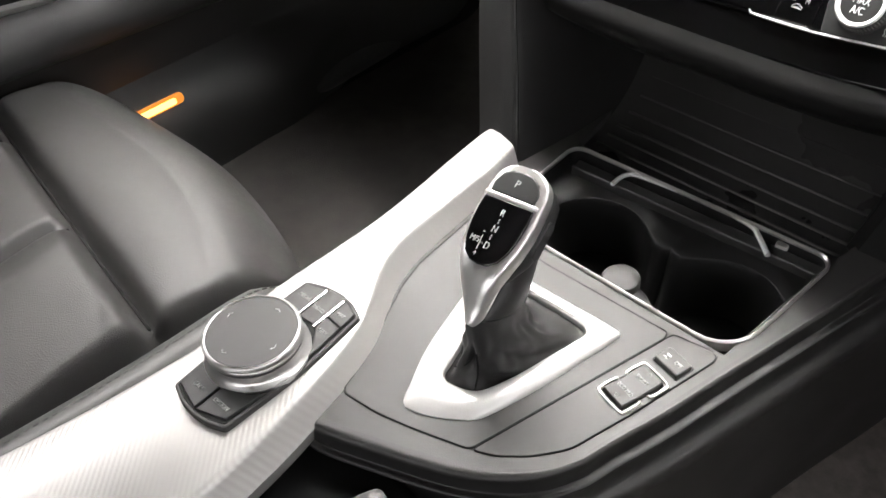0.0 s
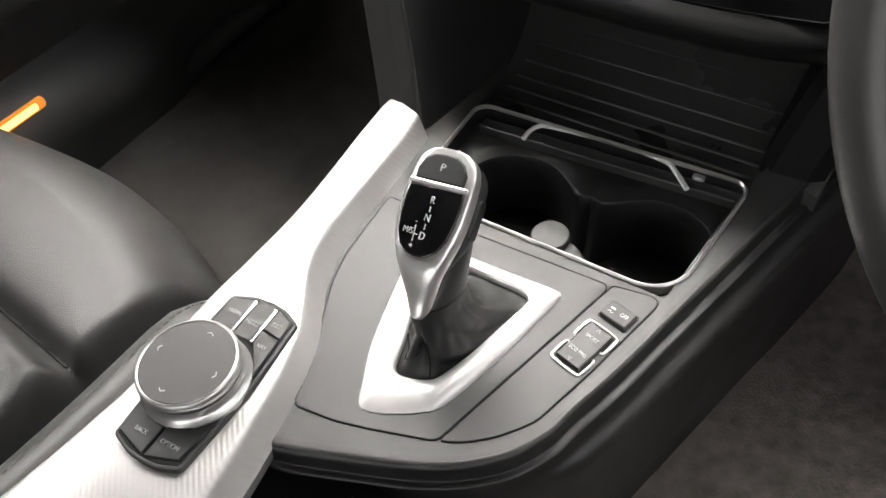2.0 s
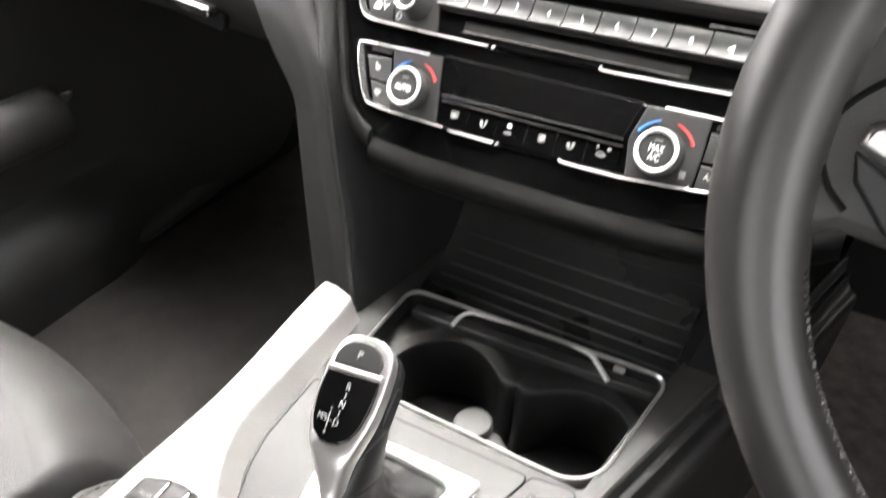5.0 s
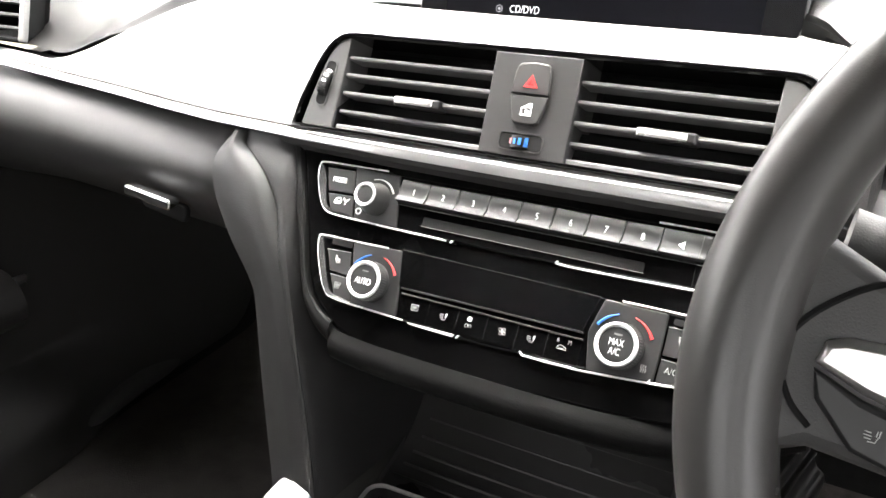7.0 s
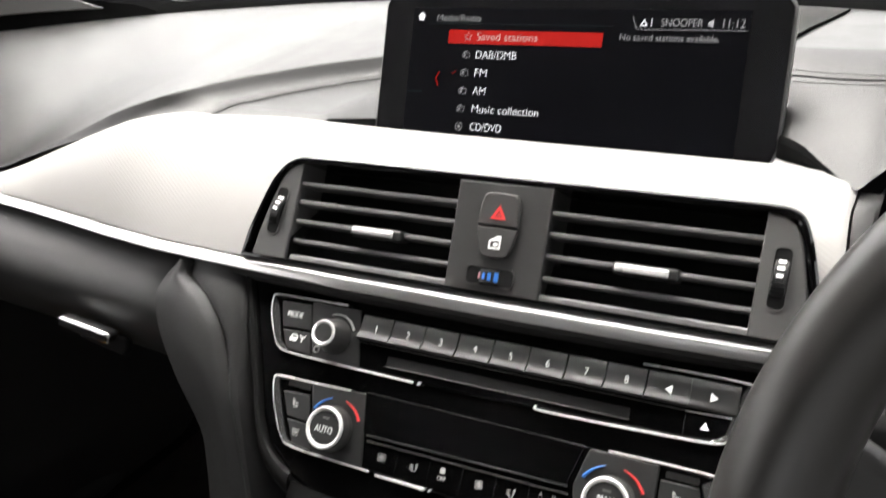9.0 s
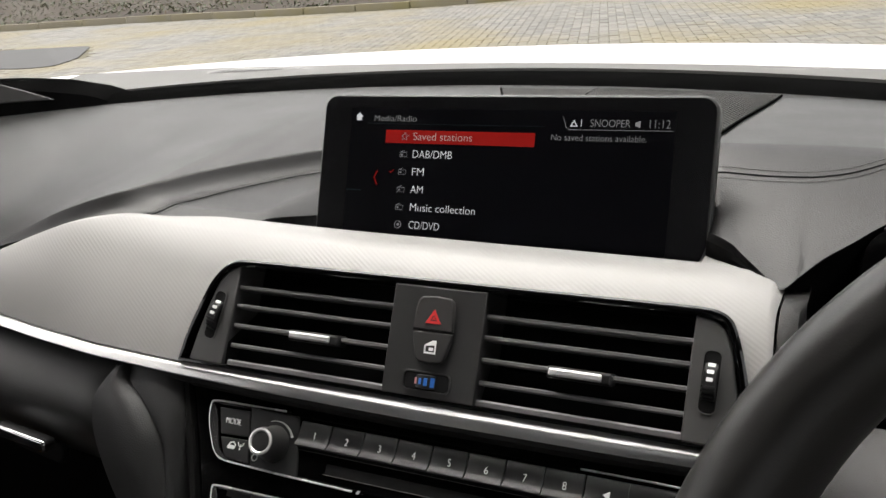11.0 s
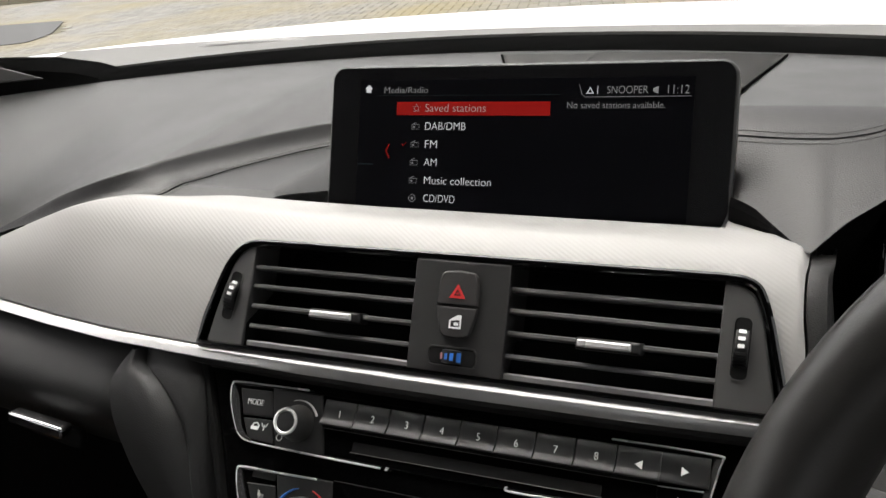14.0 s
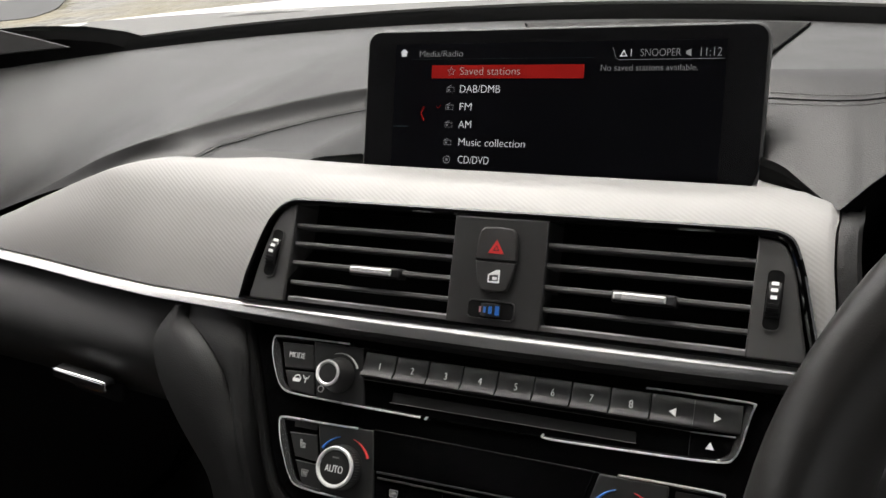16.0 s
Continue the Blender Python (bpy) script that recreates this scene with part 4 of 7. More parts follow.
part("readout_edge", tube([(-0.0660, -0.0437, 0.0005), (0.067, -0.0446, 0.0005)], 0.0002, 4, m=RADIO), PLATE, read)
part("readout_edge", slab([(-0.0600, -0.0683), (0.0618, -0.0672), (0.0616, -0.0662), (-0.0602, -0.0672)], 0, 0.0016, RADIO, 0.0004), SATIN_BLACK, read)
for x0, x1 in ((-0.0588, -0.0378), (-0.0374, -0.0170), (-0.0166, 0.0030), (0.0034, 0.0228), (0.0232, 0.0420), (0.0424, 0.0628)):
    part("button_edge", slab([(x0, -0.0714), (x1, -0.0711), (x1, -0.0702), (x0, -0.0704)], 0, 0.0015, RADIO, 0.0004), SATIN_BLACK, clim)
for sx in (-1, 1):
    cx = -0.0832 if sx < 0 else 0.0846
    out = [(-0.0940, -0.0853), (-0.0585, -0.0868), (-0.0668, -0.0445), (-0.1048, -0.0464)] if sx < 0 else [(0.0690, -0.0872), (0.1062, -0.0838), (0.1068, -0.0700), (0.1063, -0.0452), (0.0698, -0.0452), (0.0645, -0.0652)]
    plate = key("knob_plate", roundpoly(out, 0.0015, 2), RADIO, clim, SATIN_BLACK, 0.0010)
    KM = RADIO @ at(cx, -0.0690)
    knob = part("temperature_knob", lathe([(0.0134, 0.0), (0.0133, 0.002), (0.0128, 0.0034), (0.0125, 0.0094), (0.0122, 0.0102)], 44, KM), PLATE, clim, "ribbed dark temperature knob with a bright ring")
    part("knob_ribs", join(*[box_rib for box_rib in [tube([(0.01285 * math.cos(a), 0.01285 * math.sin(a), 0.0036), (0.0126 * math.cos(a), 0.0126 * math.sin(a), 0.0090)], 0.00028, 4, m=KM) for a in np.linspace(0, 2 * math.pi, 48, endpoint=False)]]), LOUVRE, knob)
    part("knob_ring", lathe([(0.0123, 0.0100), (0.0121, 0.0113), (0.0115, 0.0119), (0.0105, 0.0115), (0.0098, 0.0104)], 44, KM, (False, False)), PULL, knob, "white-bright chrome ring")
    cap = part("knob_cap", lathe([(0.0099, 0.0102), (0.0097, 0.0107), (0.004, 0.0108)], 32, KM), SATIN_BLACK, knob)
    words = [("AUTO", 0.0, 0.0060)] if sx < 0 else [("MAX", 0.0010, 0.0056), ("A/C", -0.0040, 0.0056)]
    for word, y, size in words:
        lettering(word, size, KM @ at(0, y - (0.0012 if sx < 0 else 0), 0.0109), INK, knob, squeeze=0.72)
    part("indicator", slab(rrect(0.0046, 0.0010, 0.0003, 2), 0, 0.0001, KM @ at(0, 0.0056, 0.0108)), LOUVRE, knob)
    for mat, a0, a1, nm in ((BLUE, 150, 106, "cold_mark"), (RED, 75, 26, "warm_mark")):
        part(nm, tube([(0.0178 * math.cos(radians(a)), 0.0178 * math.sin(radians(a)), 0.0012) for a in np.linspace(a0, a1, 12)],
                      [0.0003 + 0.0007 * i / 11 for i in (range(12) if mat is RED else range(11, -1, -1))], 6, m=KM), mat, plate)


def icon(m, parent, kind):
    """Small white pictogram built of strokes."""
    st = {"seat": [[(-1.9, 2.6), (-1.5, -0.2), (-0.6, -2.2), (2.2, -2.0), (2.2, -0.9), (-0.1, -0.9), (-0.9, 2.4), (-1.9, 2.6)], [(-1.3, 1.8), (-0.8, -1.6), (1.8, -1.5)], [(0.3, -0.4), (0.3, 1.0)], [(1.1, -0.4), (1.1, 0.9)], [(1.9, -0.4), (1.9, 0.8)]],
          "demist": [[(-2.4, 1.8), (-1.5, -1.9), (1.5, -1.9), (2.4, 1.8), (-2.4, 1.8)], [(-1, 1.2), (-0.7, -1.2)], [(0, 1.2), (0, -1.2)], [(1, 1.2), (0.7, -1.2)], [(-1.9, 0.4), (1.9, 0.4)]],
          "rear": [[(-2.2, -1.8), (-2.5, 1.8), (2.5, 1.8), (2.2, -1.8), (-2.2, -1.8)], [(-1, -1.2), (-1, 1.2)], [(0, -1.2), (0, 1.2)], [(1, -1.2), (1, 1.2)], [(-1.6, 0), (1.6, 0)]],
          "flow": [[(2.2, 2.4), (1.9, 0.2), (1.0, -1.8), (-1.2, -1.8)], [(1.4, 2.2), (1.1, 0.2)], [(-2.4, 1.4), (-0.4, 1.2)], [(-2.6, 0.3), (-0.2, 0.1)], [(-2.4, -0.8), (-0.2, -0.9)]],
          "fan": [[(0, 0), (0.4, 2.3), (1.8, 1.9), (1.6, 0.7), (0, 0)], [(0, 0), (-2.3, 0.4), (-1.9, 1.8), (-0.7, 1.6), (0, 0)], [(0, 0), (-0.4, -2.3), (-1.8, -1.9), (-1.6, -0.7), (0, 0)], [(0, 0), (2.3, -0.4), (1.9, -1.8), (0.7, -1.6), (0, 0)]],
          "car": [[(-2.8, -1.8), (2.8, -1.8), (2.6, -0.7), (1.5, -0.4), (0.7, 0.4), (-1.2, 0.4), (-2.4, -0.6), (-2.8, -1.8)], [(-1.4, -1.3), (1.4, -1.3)]],
          "heat": [[(-1.2, -2), (-0.8, -0.6), (-1.5, 0.8), (-1.1, 2.2)], [(0, -2), (0.4, -0.6), (-0.3, 0.8), (0.1, 2.2)], [(1.2, -2), (1.6, -0.6), (0.9, 0.8), (1.3, 2.2)]]}[kind]
    return part("symbol", join(*[tube([(0.001 * x, 0.001 * y, 0.0002) for x, y in s], 0.00024, 4, m=m) for s in st]), DIM_INK, parent)


for x0, x1, x, y, kd in ((-0.0588, -0.0378, -0.0472, -0.0777, "rear"), (-0.0377, -0.0170, -0.0262, -0.0785, "flow"), (-0.0169, 0.0031, -0.0085, -0.0780, "off"), (0.0032, 0.0229, 0.0139, -0.0780, "fan"), (0.0230, 0.0421, 0.0326, -0.0778, "flow"), (0.0422, 0.0630, 0.0518, -0.0772, "car")):
    k = key("climate_button", rrect(x1 - x0, 0.0142, 0.0002, 2), RADIO @ at((x0 + x1) / 2, -0.0790), clim, GLOSS, 0.0002, 0.0001)
    if kd == "off":
        part("symbol", slab(rrect(0.0030, 0.0030, 0.0008, 3), 0, 0.0002, RADIO @ at(x, y + 0.0022, 0.0002)), FAINT_INK, k)
        lettering("OFF", 0.0034, RADIO @ at(x, y - 0.0022, 0.0003), FAINT_INK, k, squeeze=0.85)
    else:
        icon(RADIO @ at(x, y, 0.0003), k, kd)
    if kd == "car":
        for word, dx in (("A", -0.0030), ("M", 0.0042)):
            lettering(word, 0.0036, RADIO @ at(x + dx, y + 0.0028, 0.0003), FAINT_INK, k, squeeze=0.8)
for name, out, kd, x, y in (("seat_heat_button", [(-0.1170, -0.0680), (-0.1000, -0.0690), (-0.1045, -0.0535), (-0.1235, -0.0545)], "seat", -0.1130, -0.0600), ("windscreen_button", [(-0.1085, -0.0838), (-0.0945, -0.0846), (-0.0990, -0.0706), (-0.1158, -0.0702)], "demist", -0.1078, -0.0766),
                            ("seat_heat_button", [(0.1078, -0.0680), (0.1245, -0.0672), (0.1278, -0.0560), (0.1265, -0.0520), (0.1078, -0.0522)], "seat", 0.1165, -0.0588), ("cooling_button", [(0.1076, -0.0832), (0.1190, -0.0822), (0.1235, -0.0705), (0.1078, -0.0702)], "", 0.1146, -0.0757)):
    k = key(name, out, RADIO, clim, SATIN_BLACK, 0.0008, 0.0004)
    part("button_edge", tube([(*out[-1], 0.0008), (*out[-2], 0.0008)] if kd != "demist" else [(*out[-1], 0.0008), (*out[-2], 0.0008)], 0.0003, 5, m=RADIO), LOUVRE, k)
    if kd:
        icon(RADIO @ at(x, y, 0.0009), k, kd)
    else:
        lettering("A/C", 0.0052, RADIO @ at(x, y, 0.0009), FAINT_INK, k, squeeze=0.85)
icon(RADIO @ at(0.0998, -0.0778, 0.0011), plate, "heat")
for x in (-0.1132, 0.1180):
    part("indicator", slab(rrect(0.0165, 0.0036, 0.0008), 0, 0.0006, RADIO @ at(x, -0.0488)), MATT, clim)

# ---- air vents ----
vents = thing("air_vent_unit", (0, 0.262, 0.812), "black twin air vent unit with louvres and chrome tabs", "air vent")
vo = vent_line
vi = inset(vo, 0.0042)
part("surround", ring_plate(vo, vi, -0.03, 0.0034, VENT, 0.0012), GLOSS, vents, "glossy black rim")
for s in (-1, 1):
    out = [(0.1371, -0.0320), (0.1668, -0.0320), (0.1640, -0.0180), (0.1586, 0.0114), (0.1560, 0.0200), (0.1530, 0.0255), (0.1480, 0.0292), (0.1390, 0.0305)] if s > 0 else [
        (-0.1395, 0.0307), (-0.1440, 0.0298), (-0.1490, 0.0268), (-0.1530, 0.0222), (-0.1552, 0.0184), (-0.1602, 0.0042), (-0.1654, -0.0146), (-0.1690, -0.0320), (-0.1421, -0.0320)]
    cheek = part("cheek", slab(out, -0.025, 0.0015, VENT, 0.0015), CHEEK, vents, "dark grey end panel")
    VW = VENT @ (at(0.1486, -0.0014, 0, -2) if s > 0 else at(-0.1532, -0.0016, 0, -10))
    part("wheel_slot", slab(rrect(0.0082, 0.0305, 0.003), 0, 0.0019, VW, 0.0003), MATT, cheek)
    part("slot_frame", ring_plate(rrect(0.0094, 0.0318, 0.0036), rrect(0.0082, 0.0306, 0.003), 0, 0.0022, VW, 0.0007), CHEEK, cheek)
    wheel = part("thumb_wheel", rings([[(dx, 0.0146 * math.sin(a), -0.011 + 0.0165 * math.cos(a) - e) for a in np.linspace(-1.2, 1.2, 26)]
                                       for dx, e in ((-0.0036, 0.0016), (-0.0030, 0.0), (0.0030, 0.0), (0.0036, 0.0016))], VW, closed=False), SATIN_BLACK, vents, "ribbed thumb wheel")
    turned = lambda a: VW @ Matrix.Translation((0, 0.0146 * math.sin(a), -0.011 + 0.0165 * math.cos(a))) @ Matrix.Rotation(-a, 4, "X")
    for q in range(5):
        part("wheel_mark", slab(rrect(0.0040 - 0.0002 * q, 0.0019, 0.0004, 2), 0, 0.0004, turned(1.12 - 0.26 * q)), INK if q else FAINT_INK, wheel)
    for q in range(7):
        part("wheel_rib", slab(rrect(0.0066, 0.0011, 0.0003, 2), 0, 0.0006, turned(-0.16 - 0.155 * q)), SATIN_BLACK, wheel)
    x0, x1 = (0.0275, 0.1400)
    cx = s * (x0 + x1) / 2
    duct = part("duct", rings([[(cx + px, py, pz) for px, py in rrect(x1 - x0 + g, 0.0625 + g, 0.001, 2)] for pz, g in ((0.0, 0.003), (-0.045, 0.0), (-0.0455, -0.06))], VENT, caps=(False, True)), MATT, vents, "dark air duct")
    for q, v in enumerate((0.0175, 0.0058, -0.0065, -0.0190, -0.0310)):
        sec = [(0.0, 0.0015), (0.0012, 0.0010), (0.0014, -0.0004), (0.0006, -0.0014), (-0.015, -0.0022), (-0.016, -0.0004)]
        if q == 4:
            sec = [(0.0012, 0.0032), (0.0022, 0.0022), (0.0022, -0.0016), (0.0, -0.002), (-0.012, -0.001), (-0.012, 0.002)]
        part("louvre", rings([[(px, v + b, a - 0.002) for a, b in sec] for px in np.linspace(cx - (x1 - x0) / 2 + 0.0004, cx + (x1 - x0) / 2 - 0.0004, 6)], VENT), LOUVRE, vents, "thin dark grey louvre")
    tx = 0.0840 if s > 0 else -0.0785
    tab = part("slider_tab", slab(rrect(0.0345, 0.0066, 0.0015), -0.008, 0.0040, VENT @ at(tx, -0.0074), 0.0015), SATIN_BLACK, vents)
    part("tab_face", slab(rrect(0.0285, 0.0042, 0.001), 0.0038, 0.0052, VENT @ at(tx - 0.002, -0.0072), 0.0012), BRIGHT, tab, "chrome tab face")
mid = part("centre_plate", slab([(-0.0284, -0.0318), (0.0284, -0.0318), (0.0284, 0.0305), (-0.0284, 0.0305)], -0.03, 0.0035, VENT, 0.0012), PLATE, vents, "dark grey centre plate")
hz = part("hazard_button", slab([(-0.0124, 0.0060), (0.0124, 0.0060), (0.0117, 0.0180), (0.0106, 0.0226), (0.0086, 0.0246), (0.0, 0.0254), (-0.0086, 0.0246), (-0.0106, 0.0226), (-0.0117, 0.0180)], 0, 0.0062, VENT @ at(-0.0003, 0), 0.0012), SOFT, vents, "hazard button with red triangle")
part("red_triangle", ring_plate([(-0.0048, 0.0098), (0.0048, 0.0098), (0.0, 0.0178)], [(-0.0022, 0.0113), (0.0022, 0.0113), (0.0, 0.0148)], 0, 0.0004, VENT @ at(-0.0003, 0, 0.0062)), RED, hz)
part("red_triangle", slab([(-0.0011, 0.0119), (0.0011, 0.0119), (0.0, 0.0137)], 0, 0.0004, VENT @ at(-0.0003, 0, 0.0062)), RED, hz)
lk = part("lock_button", slab([(-0.0086, -0.0103), (-0.0060, -0.0119), (0.0, -0.0124), (0.0060, -0.0119), (0.0086, -0.0103), (0.0108, -0.003), (0.0122, 0.0050), (-0.0122, 0.0050), (-0.0108, -0.003)], 0, 0.0062, VENT @ at(-0.0003, 0), 0.0012), SOFT, vents, "door lock button")
part("door_symbol", join(ring_plate([(-0.0034, -0.0070), (0.0036, -0.0070), (0.0036, 0.0006), (0.0014, 0.0006), (-0.0034, -0.0024)], [(-0.0026, -0.0060), (0.0028, -0.0060), (0.0028, -0.0022), (0.0012, -0.0022), (-0.0026, -0.0028)], 0, 0.0004, VENT @ at(-0.0003, 0, 0.0062)),
                         slab(rrect(0.0026, 0.0018, 0.0003, 2), 0, 0.0004, VENT @ at(0.0004, -0.0044, 0.0062))), INK, lk)
part("wheel_slot", slab(rrect(0.0276, 0.0096, 0.0026), 0, 0.0042, VENT @ at(-0.0010, -0.0226), 0.0004), MATT, mid)
part("slot_frame", ring_plate(rrect(0.0292, 0.0112, 0.0032), rrect(0.0276, 0.0096, 0.0026), 0.003, 0.0046, VENT @ at(-0.0010, -0.0226), 0.0006), PLATE, mid)
tw = part("temperature_wheel", rings([[(-0.001 + 0.0132 * math.sin(a), -0.0226 + dy, -0.0105 + 0.0165 * math.cos(a) - e) for a in np.linspace(-1.0, 1.0, 22)]
                                      for dy, e in ((-0.0040, 0.0014), (-0.0034, 0), (0.0034, 0), (0.0040, 0.0014))], VENT, closed=False), SATIN_BLACK, vents, "thumb wheel with red to blue marks")
for q, (u, wide, tall, mat) in enumerate(((-0.0120, 0.0009, 0.0040, RED), (-0.0096, 0.0012, 0.0036, PINK), (-0.0070, 0.0012, 0.0034, PINK), (-0.0038, 0.0016, 0.0034, BLUE), (-0.0004, 0.0020, 0.0042, BLUE), (0.0034, 0.0024, 0.0052, BLUE))):
    a = math.asin((u + 0.001) / 0.0132)
    part("temperature_mark", slab(rrect(wide, tall, 0.0003, 2), 0, 0.0005, VENT @ Matrix.Translation((u, -0.0226, -0.0104 + 0.0165 * math.cos(a))) @ Matrix.Rotation(a, 4, "Y")), mat, tw)

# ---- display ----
# Black sheet laid on the pad as the shade beneath the display.
part("recess_shade", sheet(lambda u, v: ((1 - u) * (-0.1680 + 0.020 * v) - u * 0.118, 0.3415 + 0.050 * v, pad_z((1 - u) * (-0.1680 + 0.020 * v) - u * 0.118, 0.3415 + 0.050 * v) + 0.0008), np.linspace(0, 1, 10), np.linspace(0, 1, 10)), FRIT_AND_SHADE, dash, "black sheet for the shade under the display")
disp = thing("display_screen", (0, 0.36, 0.87), "free-standing wide display showing a media menu", "display")
part("housing", slab(rrect(0.2670, 0.0985, (0.010, 0.010, 0.004, 0.004)), -0.015, -0.0005, DISPLAY @ at(0.0008, 0.0010), 0.002, both=True), PLATE, disp, "matt black housing")
part("screen_glass", slab(rrect(0.2635, 0.0950, (0.0085, 0.0085, 0.003, 0.003)), -0.001, 0.0003, DISPLAY @ at(0.0008, 0.0010), 0.0003), SCREEN_GLASS, disp, "glossy dark screen glass")
part("foot", slab(rrect(0.20, 0.03, 0.006), -0.02, 0.0, frame_of((0, 0.382, 0.882), (0, 1, 0), (0, 0, 1)), 0.002), MATT, disp)
D1 = DISPLAY @ at(0, 0, 0.0005)
part("active_area", slab([(-0.1095, -0.0455), (0.1100, -0.0455), (0.1100, 0.0400), (-0.1095, 0.0400)], -0.0001, 0.00005, D1), SCREEN_BLACK, disp)
part("menu_highlight", slab([(-0.0815, 0.0168), (0.0243, 0.0168), (0.0243, 0.0256), (-0.0815, 0.0256)], 0, 0.0002, D1), SCREEN_RED, disp, "red menu bar")
part("side_line", slab([(-0.1092, -0.0166), (-0.0975, -0.0166), (-0.0975, -0.0158), (-0.1092, -0.0158)], 0, 0.0001, D1), SCREEN_BLUE, disp)
for q, (word, wide) in enumerate((("Saved stations", 0.0424), ("DAB/DMB", 0.0286), ("FM", 0.0086), ("AM", 0.0092), ("Music collection", 0.0468), ("CD/DVD", 0.0222))):
    y = 0.0213 - 0.01185 * q
    lettering(word, 0.0074, D1 @ at(-0.0610 + 0.0004 * q, y, 0.0003), SCREEN_WHITE if q else SCREEN_SOFT, disp, "menu_line", 0.00005, "LEFT", width=wide)
    x = -0.0670
    if q == 0:
        star = [(x + (0.0030 if i % 2 == 0 else 0.0013) * math.sin(math.pi * i / 5), y + (0.0030 if i % 2 == 0 else 0.0013) * math.cos(math.pi * i / 5), 0.0003) for i in range(10)]
        part("menu_symbol", tube(star, 0.0002, 4, closed=True, m=D1), SCREEN_GREY, disp)
    elif q == 5:
        part("menu_symbol", join(tube([(x + 0.0024 * math.cos(a), y + 0.0024 * math.sin(a), 0.0003) for a in np.linspace(0, 6.28, 16)], 0.0002, 4, m=D1),
                                 slab(circle(0.0009, 10, x, y), 0, 0.0003, D1)), SCREEN_GREY, disp)
    else:
        part("menu_symbol", join(tube([(x + a, y + b, 0.0003) for a, b in ((-0.0026, -0.0018), (0.0026, -0.0018), (0.0026, 0.0012), (-0.0026, 0.0012))], 0.0002, 4, closed=True, m=D1),
                                 slab(rrect(0.0014, 0.0012, 0.0002, 2), 0, 0.0003, D1 @ at(x - 0.0012, y - 0.0004)), tube([(x - 0.0022, y + 0.0013, 0.0003), (x + 0.0005, y + 0.0026, 0.0003)], 0.0002, 4, m=D1)), SCREEN_GREY, disp)
lettering("Media/Radio", 0.0060, D1 @ at(-0.0918, 0.0332, 0.0003), SCREEN_GREY, disp, "heading", 0.00005, "LEFT", width=0.0320)
lettering("No saved stations available.", 0.0056, D1 @ at(0.0345, 0.0231, 0.0003), SCREEN_GREY, disp, "message", 0.00005, "LEFT", width=0.0589)
lettering("11:12", 0.0074, D1 @ at(0.1005, 0.0322, 0.0003), SCREEN_GREY, disp, "clock_digits", 0.00005, "CENTER", width=0.0122)
lettering("1", 0.0070, D1 @ at(0.0533, 0.0322, 0.0003), SCREEN_WHITE, disp, "count", 0.00005, "CENTER", 0.8)
part("warning_symbol", ring_plate([(0.0463, 0.0302), (0.0511, 0.0302), (0.0487, 0.0344)], [(0.0473, 0.0308), (0.0501, 0.0308), (0.0487, 0.0333)], 0, 0.0003, D1), SCREEN_WHITE, disp)
lettering("SNOOPER", 0.0066, D1 @ at(0.0712, 0.0322, 0.0003), SCREEN_GREY, disp, "source_name", 0.00005, "CENTER", width=0.0243)
part("mute_symbol", slab([(0.0864, 0.0313), (0.0894, 0.0300), (0.0894, 0.0344), (0.0864, 0.0331)], 0, 0.0003, D1), SCREEN_GREY, disp)
part("home_symbol", join(slab([(-0.1050, 0.0318), (-0.1014, 0.0318), (-0.1014, 0.0345), (-0.1050, 0.0345)], 0, 0.0003, D1), slab([(-0.1062, 0.0343), (-0.1002, 0.0343), (-0.1032, 0.0370)], 0, 0.0003, D1)), SCREEN_WHITE, disp)
part("status_frame", tube([(0.0417, 0.0360, 0.0003), (0.0440, 0.0295, 0.0003), (0.0460, 0.0282, 0.0003), (0.1087, 0.0285, 0.0003)], 0.0002, 4, m=D1), SCREEN_GREY, disp)
part("back_arrow", tube([(-0.0858, -0.0025, 0.0003), (-0.0880, -0.0070, 0.0003), (-0.0856, -0.0118, 0.0003)], 0.0005, 4, m=D1), SCREEN_RED, disp)
part("tick", tube([(-0.0765, -0.0022, 0.0003), (-0.0755, -0.0035, 0.0003), (-0.0733, -0.0012, 0.0003)], 0.0003, 4, m=D1), SCREEN_RED, disp)
part("heading_line", tube([(-0.0970, 0.0298, 0.0002), (0.030, 0.0298, 0.0002)], 0.00015, 4, m=D1), SCREEN_BLUE, disp)


# ---- centre console ----
con = thing("centre_console", (0, 0.0, 0.30), "dark grey centre console with soft-touch upper face", "console")
edge = spline([(-0.047, -0.0785), (-0.036, -0.0812), (0.0, -0.0672), (0.0309, -0.0538), (0.055, -0.0405), (0.0744, -0.0255), (0.0865, -0.011), (0.0945, 0.004),
               (0.1070, 0.046), (0.1192, 0.1018), (0.1485, 0.2321), (0.1670, 0.31), (0.186, 0.40)], 5)

rear_sec = np.array(spline([(-0.006, 0.0), (0.0, 0.0), (0.0026, -0.0010), (0.0040, -0.0036), (0.0041, -0.0110), (0.0043, -0.0138), (0.0072, -0.0146), (0.0082, -0.0165), (0.0050, -0.0195), (0.0, -0.030), (-0.004, -0.05), (-0.006, -0.14), (-0.012, -0.285)], 4))
right_sec = np.array(spline([(-0.0145, 0.0), (-0.0108, 0.0), (-0.0088, -0.0010), (-0.0080, -0.0035), (-0.0079, -0.0110), (-0.0076, -0.0136), (-0.0042, -0.0142), (-0.0028, -0.0156), (-0.0040, -0.0190), (-0.0010, -0.0270), (0.0060, -0.0355), (0.0020, -0.07), (-0.024, -0.285)], 4))
P = np.array(edge)
T = np.gradient(P, axis=0)
T /= np.linalg.norm(T, axis=1)[:, None]
